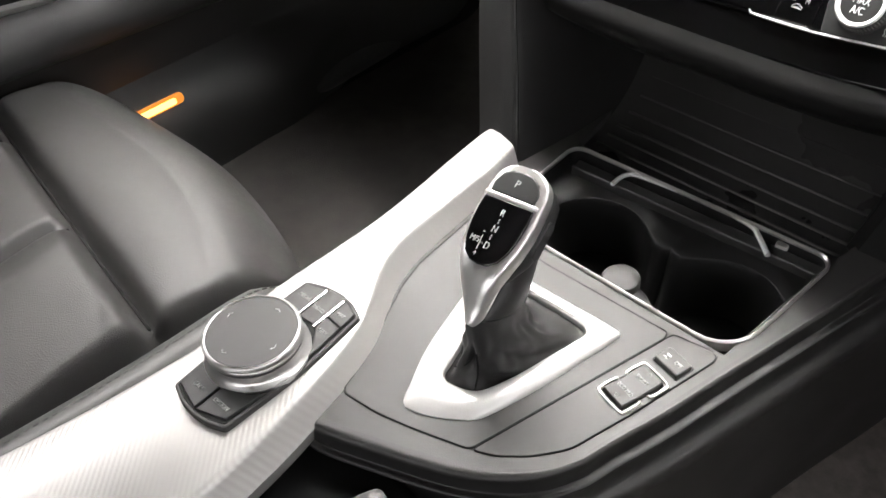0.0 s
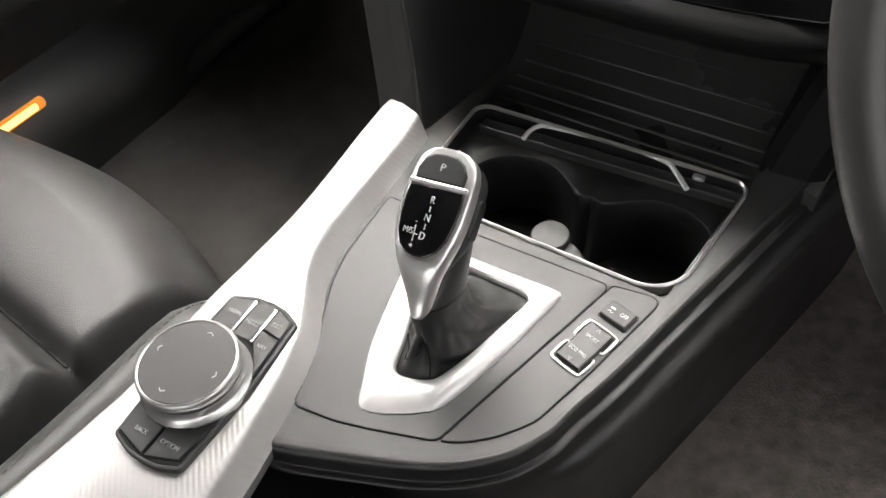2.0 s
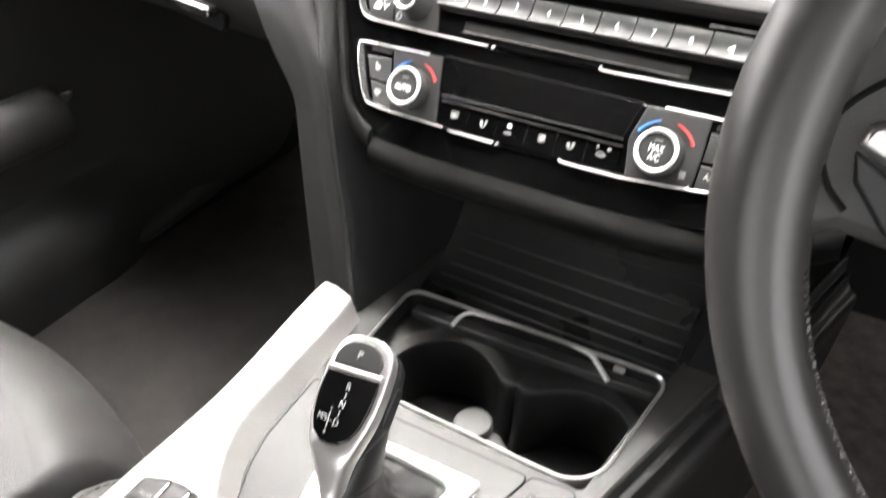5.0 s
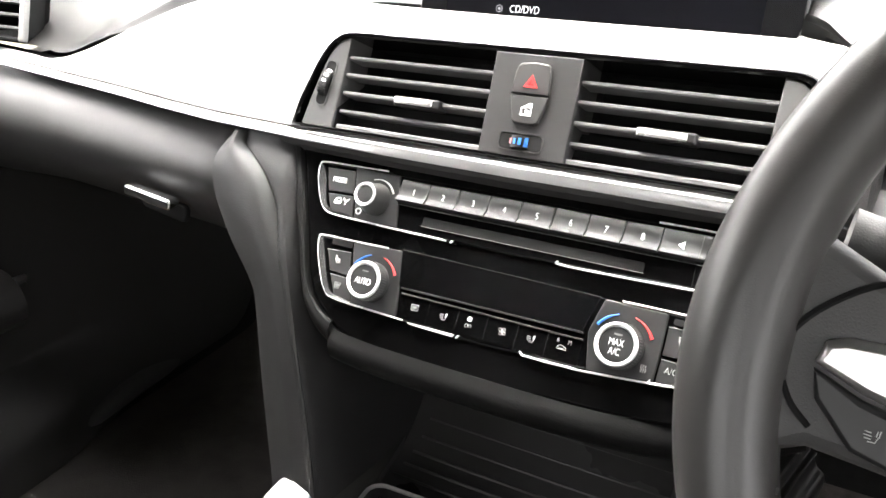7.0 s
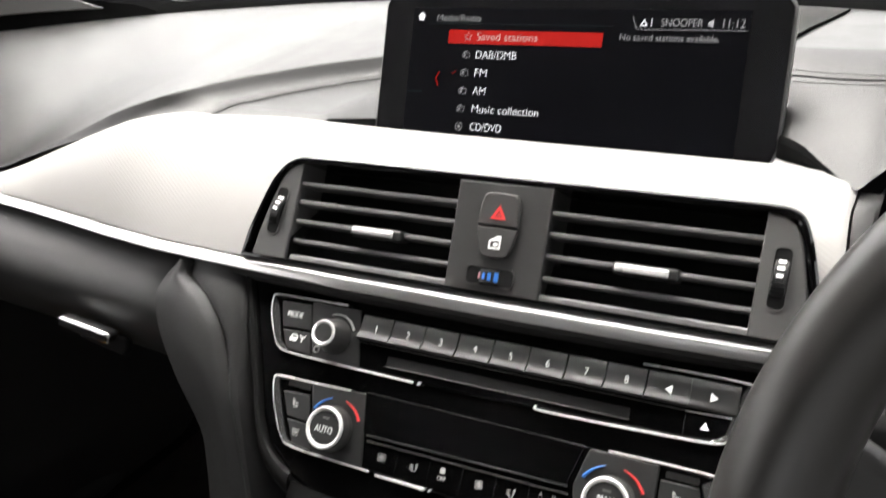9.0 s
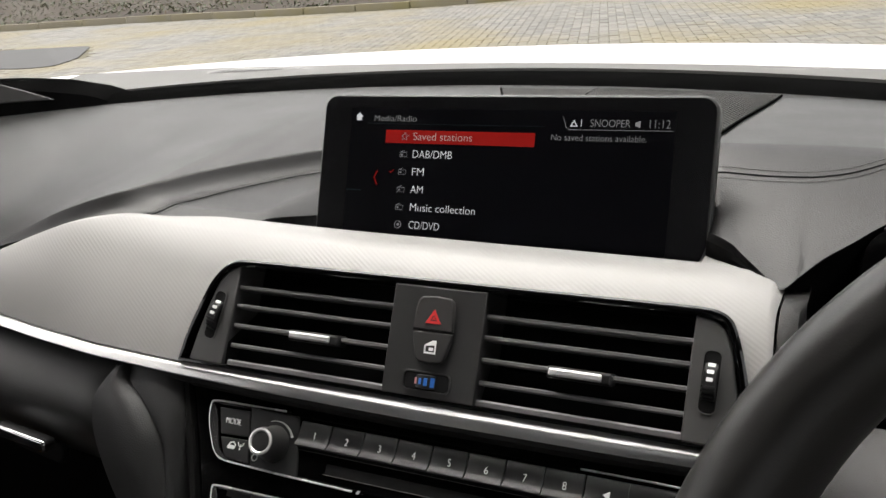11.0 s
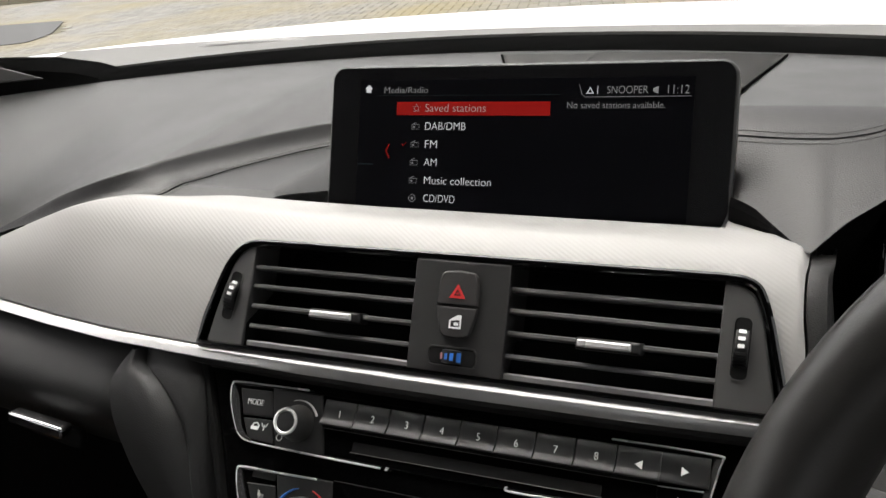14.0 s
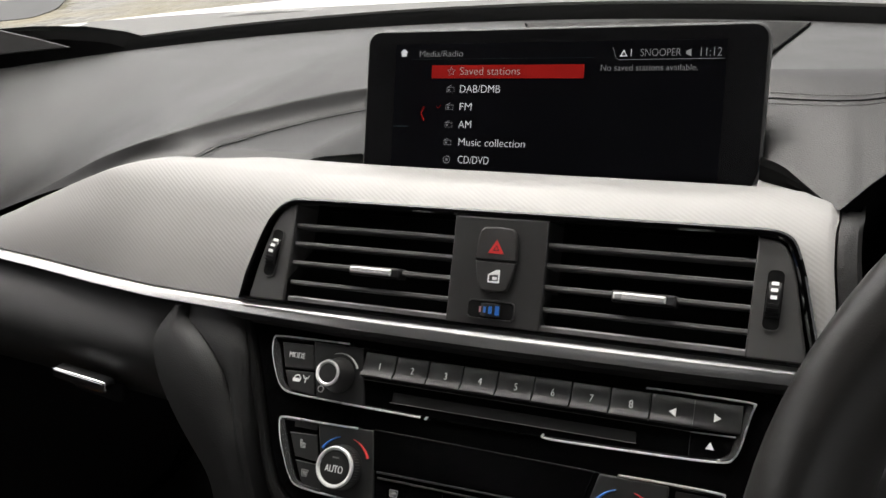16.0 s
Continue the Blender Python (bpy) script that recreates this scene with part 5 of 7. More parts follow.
wall = []
for p, t in zip(P, T):
    k = smooth((p[1] + 0.055) / 0.075)
    sec = (1 - k) * rear_sec + k * right_sec
    wall.append([(p[0] + t[1] * o, p[1] - t[0] * o, 0.5678 + 0.0179 * p[1] + u) for o, u in sec])
part("side_wall", rings(wall, closed=False), FLANK, con, "dark moulded side wall")
left_rail = [(-0.0445, -0.0700), (-0.057, -0.0290), (-0.080, 0.0040), (-0.0935, 0.0400), (-0.099, 0.1060)]
ins = [0.0100 * smooth((y + 0.055) / 0.075) for x, y in edge]
top = [(p[0] - t[1] * q, p[1] + t[0] * q) for p, t, q in zip(P, T, ins) if p[1] < 0.102] + [(0.1098, 0.1045), (-0.0985, 0.1045)] + [(x, y) for x, y in reversed(left_rail)][1:]
part("top_face", slab(top, -0.02, 0.0, CONSOLE), SOFT, con, "soft grey upper face", smooth=False)
part("rail", slab([(0.1000, 0.1045), (0.1098, 0.1045), (0.1388, 0.2345), (0.1575, 0.312), (0.1765, 0.40), (0.150, 0.40), (0.128, 0.31), (0.1075, 0.21)], -0.02, 0.0, CONSOLE), SOFT, con, smooth=False)
part("rail", slab([(-0.0985, 0.1045), (-0.0865, 0.1045), (-0.0885, 0.21), (-0.105, 0.31), (-0.115, 0.40), (-0.16, 0.40), (-0.15, 0.19), (-0.115, 0.165), (-0.1035, 0.15)], -0.02, 0.0, CONSOLE), SOFT, con, smooth=False)
main = [(-0.0418, -0.0590), (-0.018, -0.0555), (0.0048, -0.0487), (0.0370, -0.0372), (0.0683, 0.0930), (0.0668, 0.0970), (0.0640, 0.0975), (-0.0197, 0.0945), (-0.0895, 0.0960), (-0.0915, 0.0935),
        (-0.0865, 0.0417), (-0.0800, 0.0200), (-0.0718, 0.0037), (-0.0600, -0.0200), (-0.0474, -0.0490), (-0.0455, -0.0560)]
btnp = [(0.0378, -0.0370), (0.0505, -0.0305), (0.0635, -0.0186), (0.0715, -0.0080), (0.0761, -0.0005), (0.0860, 0.0380), (0.0985, 0.0965), (0.0972, 0.1010), (0.0925, 0.1022), (0.0705, 0.0985), (0.0692, 0.0935)]
for o, nm in ((main, "selector_plate"), (btnp, "button_plate")):
    o2 = roundpoly(o, 0.004, 3)
    p = part(nm, slab(inset(o2, 0.0003), -0.002, 0.0007, CONSOLE, 0.0003), SOFT, con, "soft grey inset plate")
    part("joint", tube([(x, y, 0.0004) for x, y in o2], 0.0006, 5, closed=True, m=CONSOLE), MATT, p)
# lip and recess under the rear end of the top
part("tunnel", box(-0.125, 0.03, -0.9, -0.06, 0.29, 0.535, 0.015), MATT, con)
part("left_wall", rings([[(x - 0.01, y, 0.565), (x - 0.03, y, 0.53), (x - 0.035, y, 0.42), (x - 0.03, y, 0.29)] for x, y in ((-0.115, -0.4), (-0.118, -0.1), (-0.118, 0.04), (-0.135, 0.16), (-0.15, 0.25), (-0.16, 0.4))], closed=False), FLANK, con)

# silver trim that runs past the lever
st = [(-0.42, -0.165, -0.034), (-0.30, -0.155, -0.029), (-0.173, -0.1330, -0.0275), (-0.126, -0.1270, -0.0310), (-0.105, -0.1250, -0.0338), (-0.0865, -0.1253, -0.0372), (-0.055, -0.1285, -0.0438),
      (-0.030, -0.1292, -0.0518), (-0.017, -0.1290, -0.0580), (0.0, -0.1285, -0.0690), (0.012, -0.1284, -0.0770), (0.030, -0.1282, -0.0846), (0.048, -0.1288, -0.0886), (0.08, -0.1318, -0.0928),
      (0.12, -0.1370, -0.0965), (0.140, -0.1400, -0.0988), (0.150, -0.1408, -0.1002), (0.1555, -0.1400, -0.1012), (0.1568, -0.1385, -0.1022)]
loops = []
for y, xl, xr in spline(st, 4):
    roll = lerp([-0.4, -0.10, -0.03, 0.02, 0.05, 0.09, 0.17], [0.0125, 0.0125, 0.0120, 0.0145, 0.0150, 0.0110, 0.0095])(y)
    z = 0.5835 + 0.02 * y
    w = xr - xl
    sec = [(0.0, -0.012), (0.0, -0.004), (0.0014, -0.0009), (0.004, 0.0), (0.35 * w, 0.0012), (w - 1.05 * roll, 0.0006), (w - 0.88 * roll, 0.0), (w - 0.75 * roll, -0.0014), (w - 0.64 * roll, -0.0040), (w - 0.12 * roll, -0.0155), (w, -0.0175)]
    slant = 0.26 * smooth((y - 0.115) / 0.04)
    loops.append([(xl + a, y + slant * (w - a), z + b) for a, b in sec] + [(xr - 0.003, y, z - 0.03), (xl + 0.003, y + slant * w, z - 0.03)])
part("trim_strip", rings(loops), CONSOLE_TRIM, con, "silver fine-ribbed trim strip")
# leather-covered flank beside the seat
fl = [(-0.130, 0.570), (-0.138, 0.5725), (-0.150, 0.570), (-0.163, 0.560), (-0.172, 0.543), (-0.176, 0.50), (-0.176, 0.42)]
part("leather_flank", rings([[(a - 0.02 * smooth((-y - 0.1) / 0.3), y, b - 0.03 * smooth((y + 0.07) / 0.07) ** 2) for a, b in spline(fl, 4)] for y in np.linspace(-0.5, -0.012, 30)], closed=False), LEATHER_FLANK, con, "stitched black leather flank")
part("stitching", join(*[tube([(-0.1475 - 0.02 * smooth((-y - 0.1) / 0.3), y, 0.5712 - 0.03 * smooth((y + 0.07) / 0.07) ** 2), (-0.1475 - 0.02 * smooth((-y - 0.1) / 0.3), y + 0.0032, 0.5712 - 0.03 * smooth((y + 0.0732) / 0.07) ** 2)], 0.0005, 4)
                         for y in np.arange(-0.4, -0.03, 0.0055)]), STITCH, con)
part("rear_armrest", sheet(lambda u, v: (-0.110 + 0.070 * math.cos(u), -0.232 - 0.3 * v + 0.020 * math.sin(u) * (1 - v), 0.560 + (0.012 + 0.028 * min(1, 4 * v) ** 0.5) * math.sin(u)), np.linspace(0, math.pi, 18), np.linspace(0, 1, 8)), LEATHER, con, "padded black leather armrest")

# cup holder
cups = thing("cup_holder", (0.01, 0.157, 0.49), "black double cup holder in a chrome frame", "cup holder")
CX, CY, CW, CH = 0.0105, 0.1580, 0.1950, 0.1060
co = [(CX + x + 0.07 * x * (y / CH), CY + y - 0.0016 * (y > 0) + 0.042 * x * max(0.0, y / (CH / 2))) for x, y in rrect(CW, CH, (0.013, 0.013, 0.016, 0.026), 6)]
ci = inset(co, 0.0024)
part("chrome_frame", ring_plate(co, ci, -0.006, 0.0025, CONSOLE, 0.0011), SATIN, cups, "thin chrome frame")
SHUTTER_GREY = material("glossy_grey_black_plastic", (0.030, 0.030, 0.030), 0.2, spec=0.5)
TRAY = material("black_tray_plastic", (0.013, 0.013, 0.013), 0.36, grain=0.2, grain_scale=1300, spec=0.35)


WELLS = ((-0.0285, 0.1470, 0.0385), (0.0690, 0.1490, 0.0385))
part("liner", rings([[(x, y, -0.0005) for x, y in ci], [(x, y, -0.013) for x, y in inset(ci, 0.0012)]], CONSOLE, caps=(False, False)), TRAY, cups)


def tray_depth(x, y):
    """Two round wells joined by a waisted opening, with a rolled rim."""
    d = [math.hypot(x - a, y - b) - r for a, b, r in WELLS]
    h = max(0.0, 0.045 - abs(d[0] - d[1])) / 0.045
    sd = min(d) - h * h * 0.0150
    return -0.0115 - 0.0035 * smooth((0.010 - sd) / 0.012) - 0.054 * smooth((0.0005 - sd) / 0.0060) ** 0.8 - 0.004 * smooth((0.180 - y) / 0.05) * smooth(sd / 0.01)


part("tray", sheet(lambda x, y: (x + 0.07 * (x - CX) * (y - CY) / CH, y, tray_depth(x, y)), np.linspace(CX - CW / 2 + 0.002, CX + CW / 2 - 0.002, 230), np.linspace(CY - CH / 2 + 0.002, CY + CH / 2 - 0.003, 130), CONSOLE), TRAY, cups, "black moulded tray with two wells")
# Near-black discs put the shade of the deep wells into their floors.
PIT = material("well_shade", (0.004, 0.004, 0.004), 0.75, spec=0.15)
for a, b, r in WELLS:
    part("well_floor", lathe([(r + 0.002, -0.0665), (r + 0.002, -0.0640), (r - 0.004, -0.0635), (0.004, -0.0635)], 40, CONSOLE @ at(a, b)), PIT, cups, "well floor painted black for its shade")
part("socket_cap", lathe([(0.0128, -0.020), (0.0126, -0.0105), (0.0117, -0.0092), (0.010, -0.0088), (0.002, -0.0086)], 36, CONSOLE @ at(0.0140, 0.1240)), SOFT, cups, "round black socket cap")
part("blind", slab([(-0.0795, 0.1880), (0.1070, 0.1990), (0.1085, 0.2090), (-0.0815, 0.1985)], -0.012, -0.0045, CONSOLE, 0.002), SHUTTER_GREY, cups, "glossy black retracted blind")
part("blind_handle", tube(spline([(-0.0436, 0.1894, -0.0040), (-0.0429, 0.1975, -0.0026), (-0.0386, 0.2035, -0.0012), (-0.0300, 0.2058, -0.0006), (-0.0096, 0.2080, -0.0006), (0.0318, 0.2100, -0.0006), (0.0535, 0.2092, -0.0008), (0.0626, 0.2042, -0.0018), (0.0745, 0.1950, -0.0040)], 6), 0.0021, 10, m=CONSOLE, squash=0.8), PULL, cups, "chrome pull handle")
part("latch", slab(rrect(0.008, 0.005, 0.0015), -0.005, -0.0022, CONSOLE @ at(0.0770, 0.2080, 0, 5), 0.0008), SATIN, cups)

# open tray under the stack
SHUTTER = material("grey_black_shutter_plastic", (0.034, 0.0337, 0.0334), 0.28, grain=0.08, grain_scale=1400, spec=0.5)
# Ribs get a paler grey than the tray floor to stand for glints.
RIB = material("rib_glint_grey", (0.075, 0.074, 0.073), 0.45, spec=0.4, mottle=0.08)
bin_ = thing("storage_tray", (0.01, 0.29, 0.55), "dark open storage tray with ribbed rubber floor", "storage tray")
part("floor_mat", sheet(lambda x, y: (x, y, 0.562 + 0.10 * smooth((y - 0.24) / 0.16)), np.linspace(-0.125, 0.134, 30), np.linspace(0.2115, 0.42, 40), thick=-0.004), SHUTTER, bin_)
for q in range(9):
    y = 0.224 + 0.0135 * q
    part("rib", tube([(-0.085, y, 0.5655 + 0.10 * smooth((y - 0.24) / 0.16)), (0.115, y, 0.5655 + 0.10 * smooth((y - 0.24) / 0.16))], 0.0015, 6), RIB, bin_, "tray rib, paler than the floor for its glint")
part("side_wall", box(-0.137, -0.127, 0.225, 0.42, 0.56, 0.70), PLASTIC, bin_)
part("side_wall", rings([[(x, y, z) for x, z in ((0.135, 0.555), (0.135, 0.568 + h), (0.139, 0.570 + h), (0.147, 0.568 + h), (0.147, 0.555))] for y, h in ((0.225, 0.0), (0.25, 0.002), (0.28, 0.03), (0.31, 0.09), (0.34, 0.15), (0.42, 0.15))]), PLASTIC, bin_)
part("back_wall", box(-0.137, 0.147, 0.40, 0.41, 0.56, 0.72), PLASTIC, bin_)


# ---- gear selector ----
gear = thing("gear_selector", (0.0, 0.03, 0.568), "automatic gear selector with black face and satin silver trim", "gear lever")


def polar(pts, cx, cy, n=144):
    """Resamples a closed outline by angle about a centre."""
    P = np.array(spline(pts, 6, True)) - (cx, cy)
    a = np.arctan2(P[:, 1], P[:, 0])
    o = np.argsort(a)
    a, r = a[o], np.hypot(P[:, 0], P[:, 1])[o]
    th = np.linspace(-math.pi, math.pi, n, endpoint=False)
    rr = np.interp(th, a, r, period=2 * math.pi)
    return [(cx + q * math.cos(t), cy + q * math.sin(t)) for q, t in zip(rr, th)]


g_out = polar([(-0.0130, -0.0398), (-0.0080, -0.0425), (0.0043, -0.0385), (0.0197, -0.0285), (0.0289, -0.0178), (0.0388, 0.0193), (0.0440, 0.0480), (0.0485, 0.0745), (0.0470, 0.0785), (0.0400, 0.0788),
               (0.0, 0.0765), (-0.0450, 0.0745), (-0.0505, 0.0720), (-0.0495, 0.0640), (-0.0438, 0.0399), (-0.0303, -0.0046), (-0.0170, -0.0320)], 0.0, 0.028)
g_in = polar([(-0.0078, -0.0120), (-0.0023, -0.0152), (0.0060, -0.0138), (0.0133, -0.0104), (0.0180, -0.0048), (0.0248, 0.0157), (0.0293, 0.0377), (0.0337, 0.0581), (0.0333, 0.0638), (0.0275, 0.0662), (0.0122, 0.0664),
              (-0.0290, 0.0645), (-0.0345, 0.0610), (-0.0330, 0.0540), (-0.0240, 0.0310), (-0.0150, 0.0090), (-0.0100, -0.0053)], 0.0, 0.028)
SURROUND = material("matt_silver_paint", (0.52, 0.515, 0.51), 0.36, metal=0.45, mottle=0.03)
mix2 = lambda a, b, t: [(p[0] + (q[0] - p[0]) * t, p[1] + (q[1] - p[1]) * t) for p, q in zip(a, b)]
part("selector_surround", rings([[(x, y, z) for x, y in mix2(g_out, g_in, t)] for t, z in ((0, -0.001), (0.01, 0.0016), (0.10, 0.0034), (0.30, 0.0056), (0.60, 0.0066), (0.85, 0.0060), (0.97, 0.0045), (1.0, 0.0010), (1.0, -0.004))],
                                CONSOLE, caps=(False, False)), SURROUND, gear, "satin silver surround")
neck_c, neck_r = (0.0085, 0.0160), (0.0105, 0.0205)
BOOT = material("black_boot_leather", (0.011, 0.0108, 0.0107), 0.40, grain=0.35, grain_scale=900, kind="leather", spec=0.45)
boot = []
for t in np.linspace(0, 1, 26):
    lp = []
    for i, (x, y) in enumerate(g_in):
        a = -math.pi + 2 * math.pi * i / len(g_in)
        nx, ny = neck_c[0] + neck_r[0] * math.cos(a), neck_c[1] + neck_r[1] * math.sin(a)
        k = 1 - (1 - t) ** 1.9
        wr = 0.0016 * math.sin(5 * a + 9 * t + 1.2) * math.sin(math.pi * t) + 0.0022 * noise.noise((3 * math.cos(a), 3 * math.sin(a), 4 * t)) * math.sin(math.pi * t)
        crease = -0.0040 * math.exp(-((a + 1.45) / 0.16) ** 2) * math.sin(math.pi * min(1, t * 1.1))
        lp.append((x + (nx - x) * k + math.cos(a) * (wr + crease), y + (ny - y) * k + math.sin(a) * (wr + crease), 0.001 + (0.047 - 0.007 * math.sin(a)) * t ** 1.5 + wr * 0.5))
    boot.append(lp)
for run in ([(-1.22, t) for t in np.linspace(0.02, 0.62, 9)], [(-2.30 + 1.0 * t ** 0.8, 0.03 + 0.62 * t) for t in np.linspace(0, 1, 10)]):
    pts = []
    for a, t in run:
        i, j = int(round((a + math.pi) / (2 * math.pi) * len(g_in))) % len(g_in), int(round(t * 25))
        pts.append(tuple(np.array(boot[j][i]) + np.array((0.0004 * math.cos(a), 0.0004 * math.sin(a), 0.0004))))
    part("boot_seam", tube(spline(pts[::2], 4), 0.0006, 5, m=CONSOLE), MATT, gear)
part("leather_boot", rings(boot, CONSOLE, caps=(False, True)), BOOT, gear, "creased black leather boot")
HEAD = frame_of((0.0, 0.0454, 0.678), (-0.12, 0.84, 0.54), (0, -0.54, 0.84))
lean = lambda y: 0.0040 * smooth((-y - 0.035) / 0.045)
bend = lambda y: -0.012 * smooth((-y - 0.040) / 0.036) ** 1.5
lever_w = lerp([-0.0758, -0.0748, -0.070, -0.062, -0.0535, -0.045, -0.036, -0.026, -0.014, -0.004, 0.0028, 0.006, 0.0082, 0.0092], [0.0012, 0.0032, 0.0056, 0.0082, 0.0112, 0.0146, 0.0172, 0.0185, 0.0187, 0.0181, 0.0164, 0.0138, 0.0100, 0.0055])


def lever_loft(depth, z_mid, wide, ys, power):
    """Sections of a lever body, each a rounded box in its own plane."""
    out = []
    for y in ys:
        w, d, n = wide * lever_w(y), depth(y) / 2, power(y)
        zc = z_mid(y) + bend(y)
        lp = []
        for a in np.linspace(0, 2 * math.pi, 40, endpoint=False):
            c, q = math.cos(a), math.sin(a)
            lp.append((lean(y) + w * math.copysign(abs(c) ** (2 / n), c), y, zc + d * math.copysign(abs(q) ** (2 / n), q)))
        out.append(lp)
    return out


ys = sorted(set(np.linspace(-0.0758, 0.0092, 60)) | {0.0088, 0.0082, 0.0074, -0.0750})
shell_d = lerp([-0.0758, -0.070, -0.062, -0.045, -0.03, 0.0, 0.006, 0.0092], [0.006, 0.009, 0.0115, 0.0130, 0.0130, 0.0120, 0.0090, 0.0040])
part("lever_shell", rings(lever_loft(shell_d, lambda y: -shell_d(y) / 2, 1.0, ys, lambda y: lerp([-0.075, -0.05], [2.2, 4.2])(y)), HEAD), SATIN, gear, "satin silver lever shell", sharp=60)
back_d = lerp([-0.050, -0.046, -0.035, -0.02, 0.0, 0.0045], [0.002, 0.008, 0.017, 0.020, 0.017, 0.008])
part("lever_back", rings(lever_loft(back_d, lambda y: -0.0085 - back_d(y) / 2, 0.965, np.linspace(-0.050, 0.0045, 40), lambda y: 3.2), HEAD), SATIN_BLACK, gear, "dark grip back", sharp=60)
ring_low = [Vector((neck_c[0] + 0.96 * neck_r[0] * math.cos(a), neck_c[1] + 0.96 * neck_r[1] * math.sin(a), 0.5678 + 0.046 - 0.007 * math.sin(a))) for a in np.linspace(0, 2 * math.pi, 24, endpoint=False)]
ring_high = [HEAD @ Vector((0.0155 * math.cos(a), -0.020 + 0.020 * math.sin(a), -0.017)) for a in np.linspace(0, 2 * math.pi, 24, endpoint=False)]
part("lever_neck", rings([[tuple(p.lerp(q, t) + Vector((0, 0.004 * math.sin(math.pi * t), 0))) for p, q in zip(ring_low, ring_high)] for t in np.linspace(0, 1, 8)]), FLANK, gear, "dark lever neck")
face = [(0.0150, -0.0115), (0.0156, -0.0180), (0.0152, -0.0270), (0.0136, -0.0360), (0.0105, -0.0425), (0.0055, -0.0462), (0.0, -0.0470)]
fo = face + [(-x, y) for x, y in face[::-1][1:]]
part("selector_face", slab(fo[::-1], -0.004, 0.0010, HEAD, 0.0008), GLOSS, gear, "glossy black gear display")
pb = [(0.0135, -0.0082), (0.0138, -0.0030), (0.0112, 0.0024), (0.0065, 0.0054), (0.0, 0.0062)]
po = pb + [(-x, y) for x, y in pb[::-1][1:]]
pbtn = part("park_button", slab(po, -0.004, 0.0012, HEAD, 0.0010), SATIN_BLACK, gear, "dark park button")
part("cross_bar", slab(rrect(0.0325, 0.0028, 0.001), -0.003, 0.0014, HEAD @ at(0, -0.0099), 0.0008), SATIN, gear)
lettering("P", 0.0058, HEAD @ at(0, -0.0012, 0.0013), DIM_INK, pbtn)
for word, x, y, s in (("R", 0.0002, -0.0180, 0.0056), ("N", 0.0004, -0.0272, 0.0056), ("D", 0.0006, -0.0366, 0.0056), ("M/S", -0.0078, -0.0352, 0.0048), ("+", -0.0036, -0.0424, 0.0048), ("-", -0.0046, -0.0296, 0.0060)):
    lettering(word, s, HEAD @ at(x, y, 0.0011), DIM_INK, gear, "gear_letter", squeeze=0.8)
for a, b in (((0.0003, -0.0212), (0.0004, -0.0240)), ((0.0005, -0.0302), (0.0006, -0.0332)), ((-0.0044, -0.0318), (-0.0038, -0.0400)), ((-0.0040, -0.0360), (-0.0018, -0.0363))):
    part("gear_line", tube([(*a, 0.0011), (*b, 0.0011)], 0.00025, 4, m=HEAD), DIM_INK, gear)
part("release_button", slab(rrect(0.022, 0.009, 0.003), 0, 0.0008, HEAD @ Matrix.Translation((0.0176, -0.020, -0.0185)) @ Matrix.Rotation(radians(90), 4, "Z") @ Matrix.Rotation(radians(90), 4, "X") @ Matrix.Rotation(radians(0), 4, "Y"), 0.0015), SATIN_BLACK, gear, "black release button")

# ---- rotary controller ----
rot = thing("rotary_controller", (-0.0925, -0.074, 0.580), "rotary controller with touch pad and six menu buttons", "rotary controller")
RC = at(-0.0842, -0.0762, 0.5838, 4.5)
po = roundpoly([(0.0225, -0.0505), (0.011, -0.0548), (0.0, -0.0558), (-0.012, -0.0545), (-0.0245, -0.0500), (-0.0275, 0.0), (-0.0258, 0.0510), (-0.012, 0.0560), (0.0, 0.0570), (0.011, 0.0555), (0.0232, 0.0500), (0.0262, 0.0)], 0.0025, 4)
part("base_plate", slab(po, -0.004, 0.0024, RC, 0.0010), SOFT, rot, "grey base rim")
part("base_inner", slab(inset(po, 0.0020), 0, 0.0027, RC, 0.0003), MATT, rot)
btn = {"MEDIA": [(-0.0235, 0.022), (-0.0084, 0.028), (-0.0084, 0.0532), (-0.0226, 0.0488)], "MENU": [(-0.0066, 0.028), (0.0062, 0.028), (0.0066, 0.0540), (-0.0066, 0.0540)],
       "MAP": [(0.0084, 0.0378), (0.0210, 0.0362), (0.0203, 0.0485), (0.0084, 0.0528)], "NAV": [(0.0084, 0.028), (0.0190, 0.015), (0.0225, 0.006), (0.0212, 0.0354), (0.0084, 0.0370)],
       "BACK": [(-0.0218, -0.0474), (-0.0012, -0.0530), (-0.0008, -0.0325), (-0.0160, -0.0285), (-0.0240, -0.0225)], "OPTION": [(0.0006, -0.0530), (0.0196, -0.0470), (0.0225, -0.0215), (0.0160, -0.0285), (0.0006, -0.0325)]}
place = {"MEDIA": (-0.0148, 0.0405), "MENU": (-0.0003, 0.0385), "MAP": (0.0142, 0.0430), "NAV": (0.0150, 0.0275), "BACK": (-0.0105, -0.0425), "OPTION": (0.0095, -0.0425)}
for word, o in btn.items():
    if sum(a[0] * b[1] - b[0] * a[1] for a, b in zip(o, o[1:] + o[:1])) < 0:
        o = o[::-1]
    k = key("menu_button", o, RC, rot, SOFT if word in ("MEDIA", "MENU", "MAP", "NAV") else SATIN_BLACK, 0.0040, 0.0010)
    lettering(word, 0.0039, RC @ at(*place[word], 0.0041), DULL_INK, k, squeeze=0.85)
for x in (-0.0075, 0.0075):
    part("silver_divider", slab(rrect(0.0014, 0.0250, 0.0005, 2), 0, 0.0044, RC @ at(x, 0.0395)), CHROME, rot)
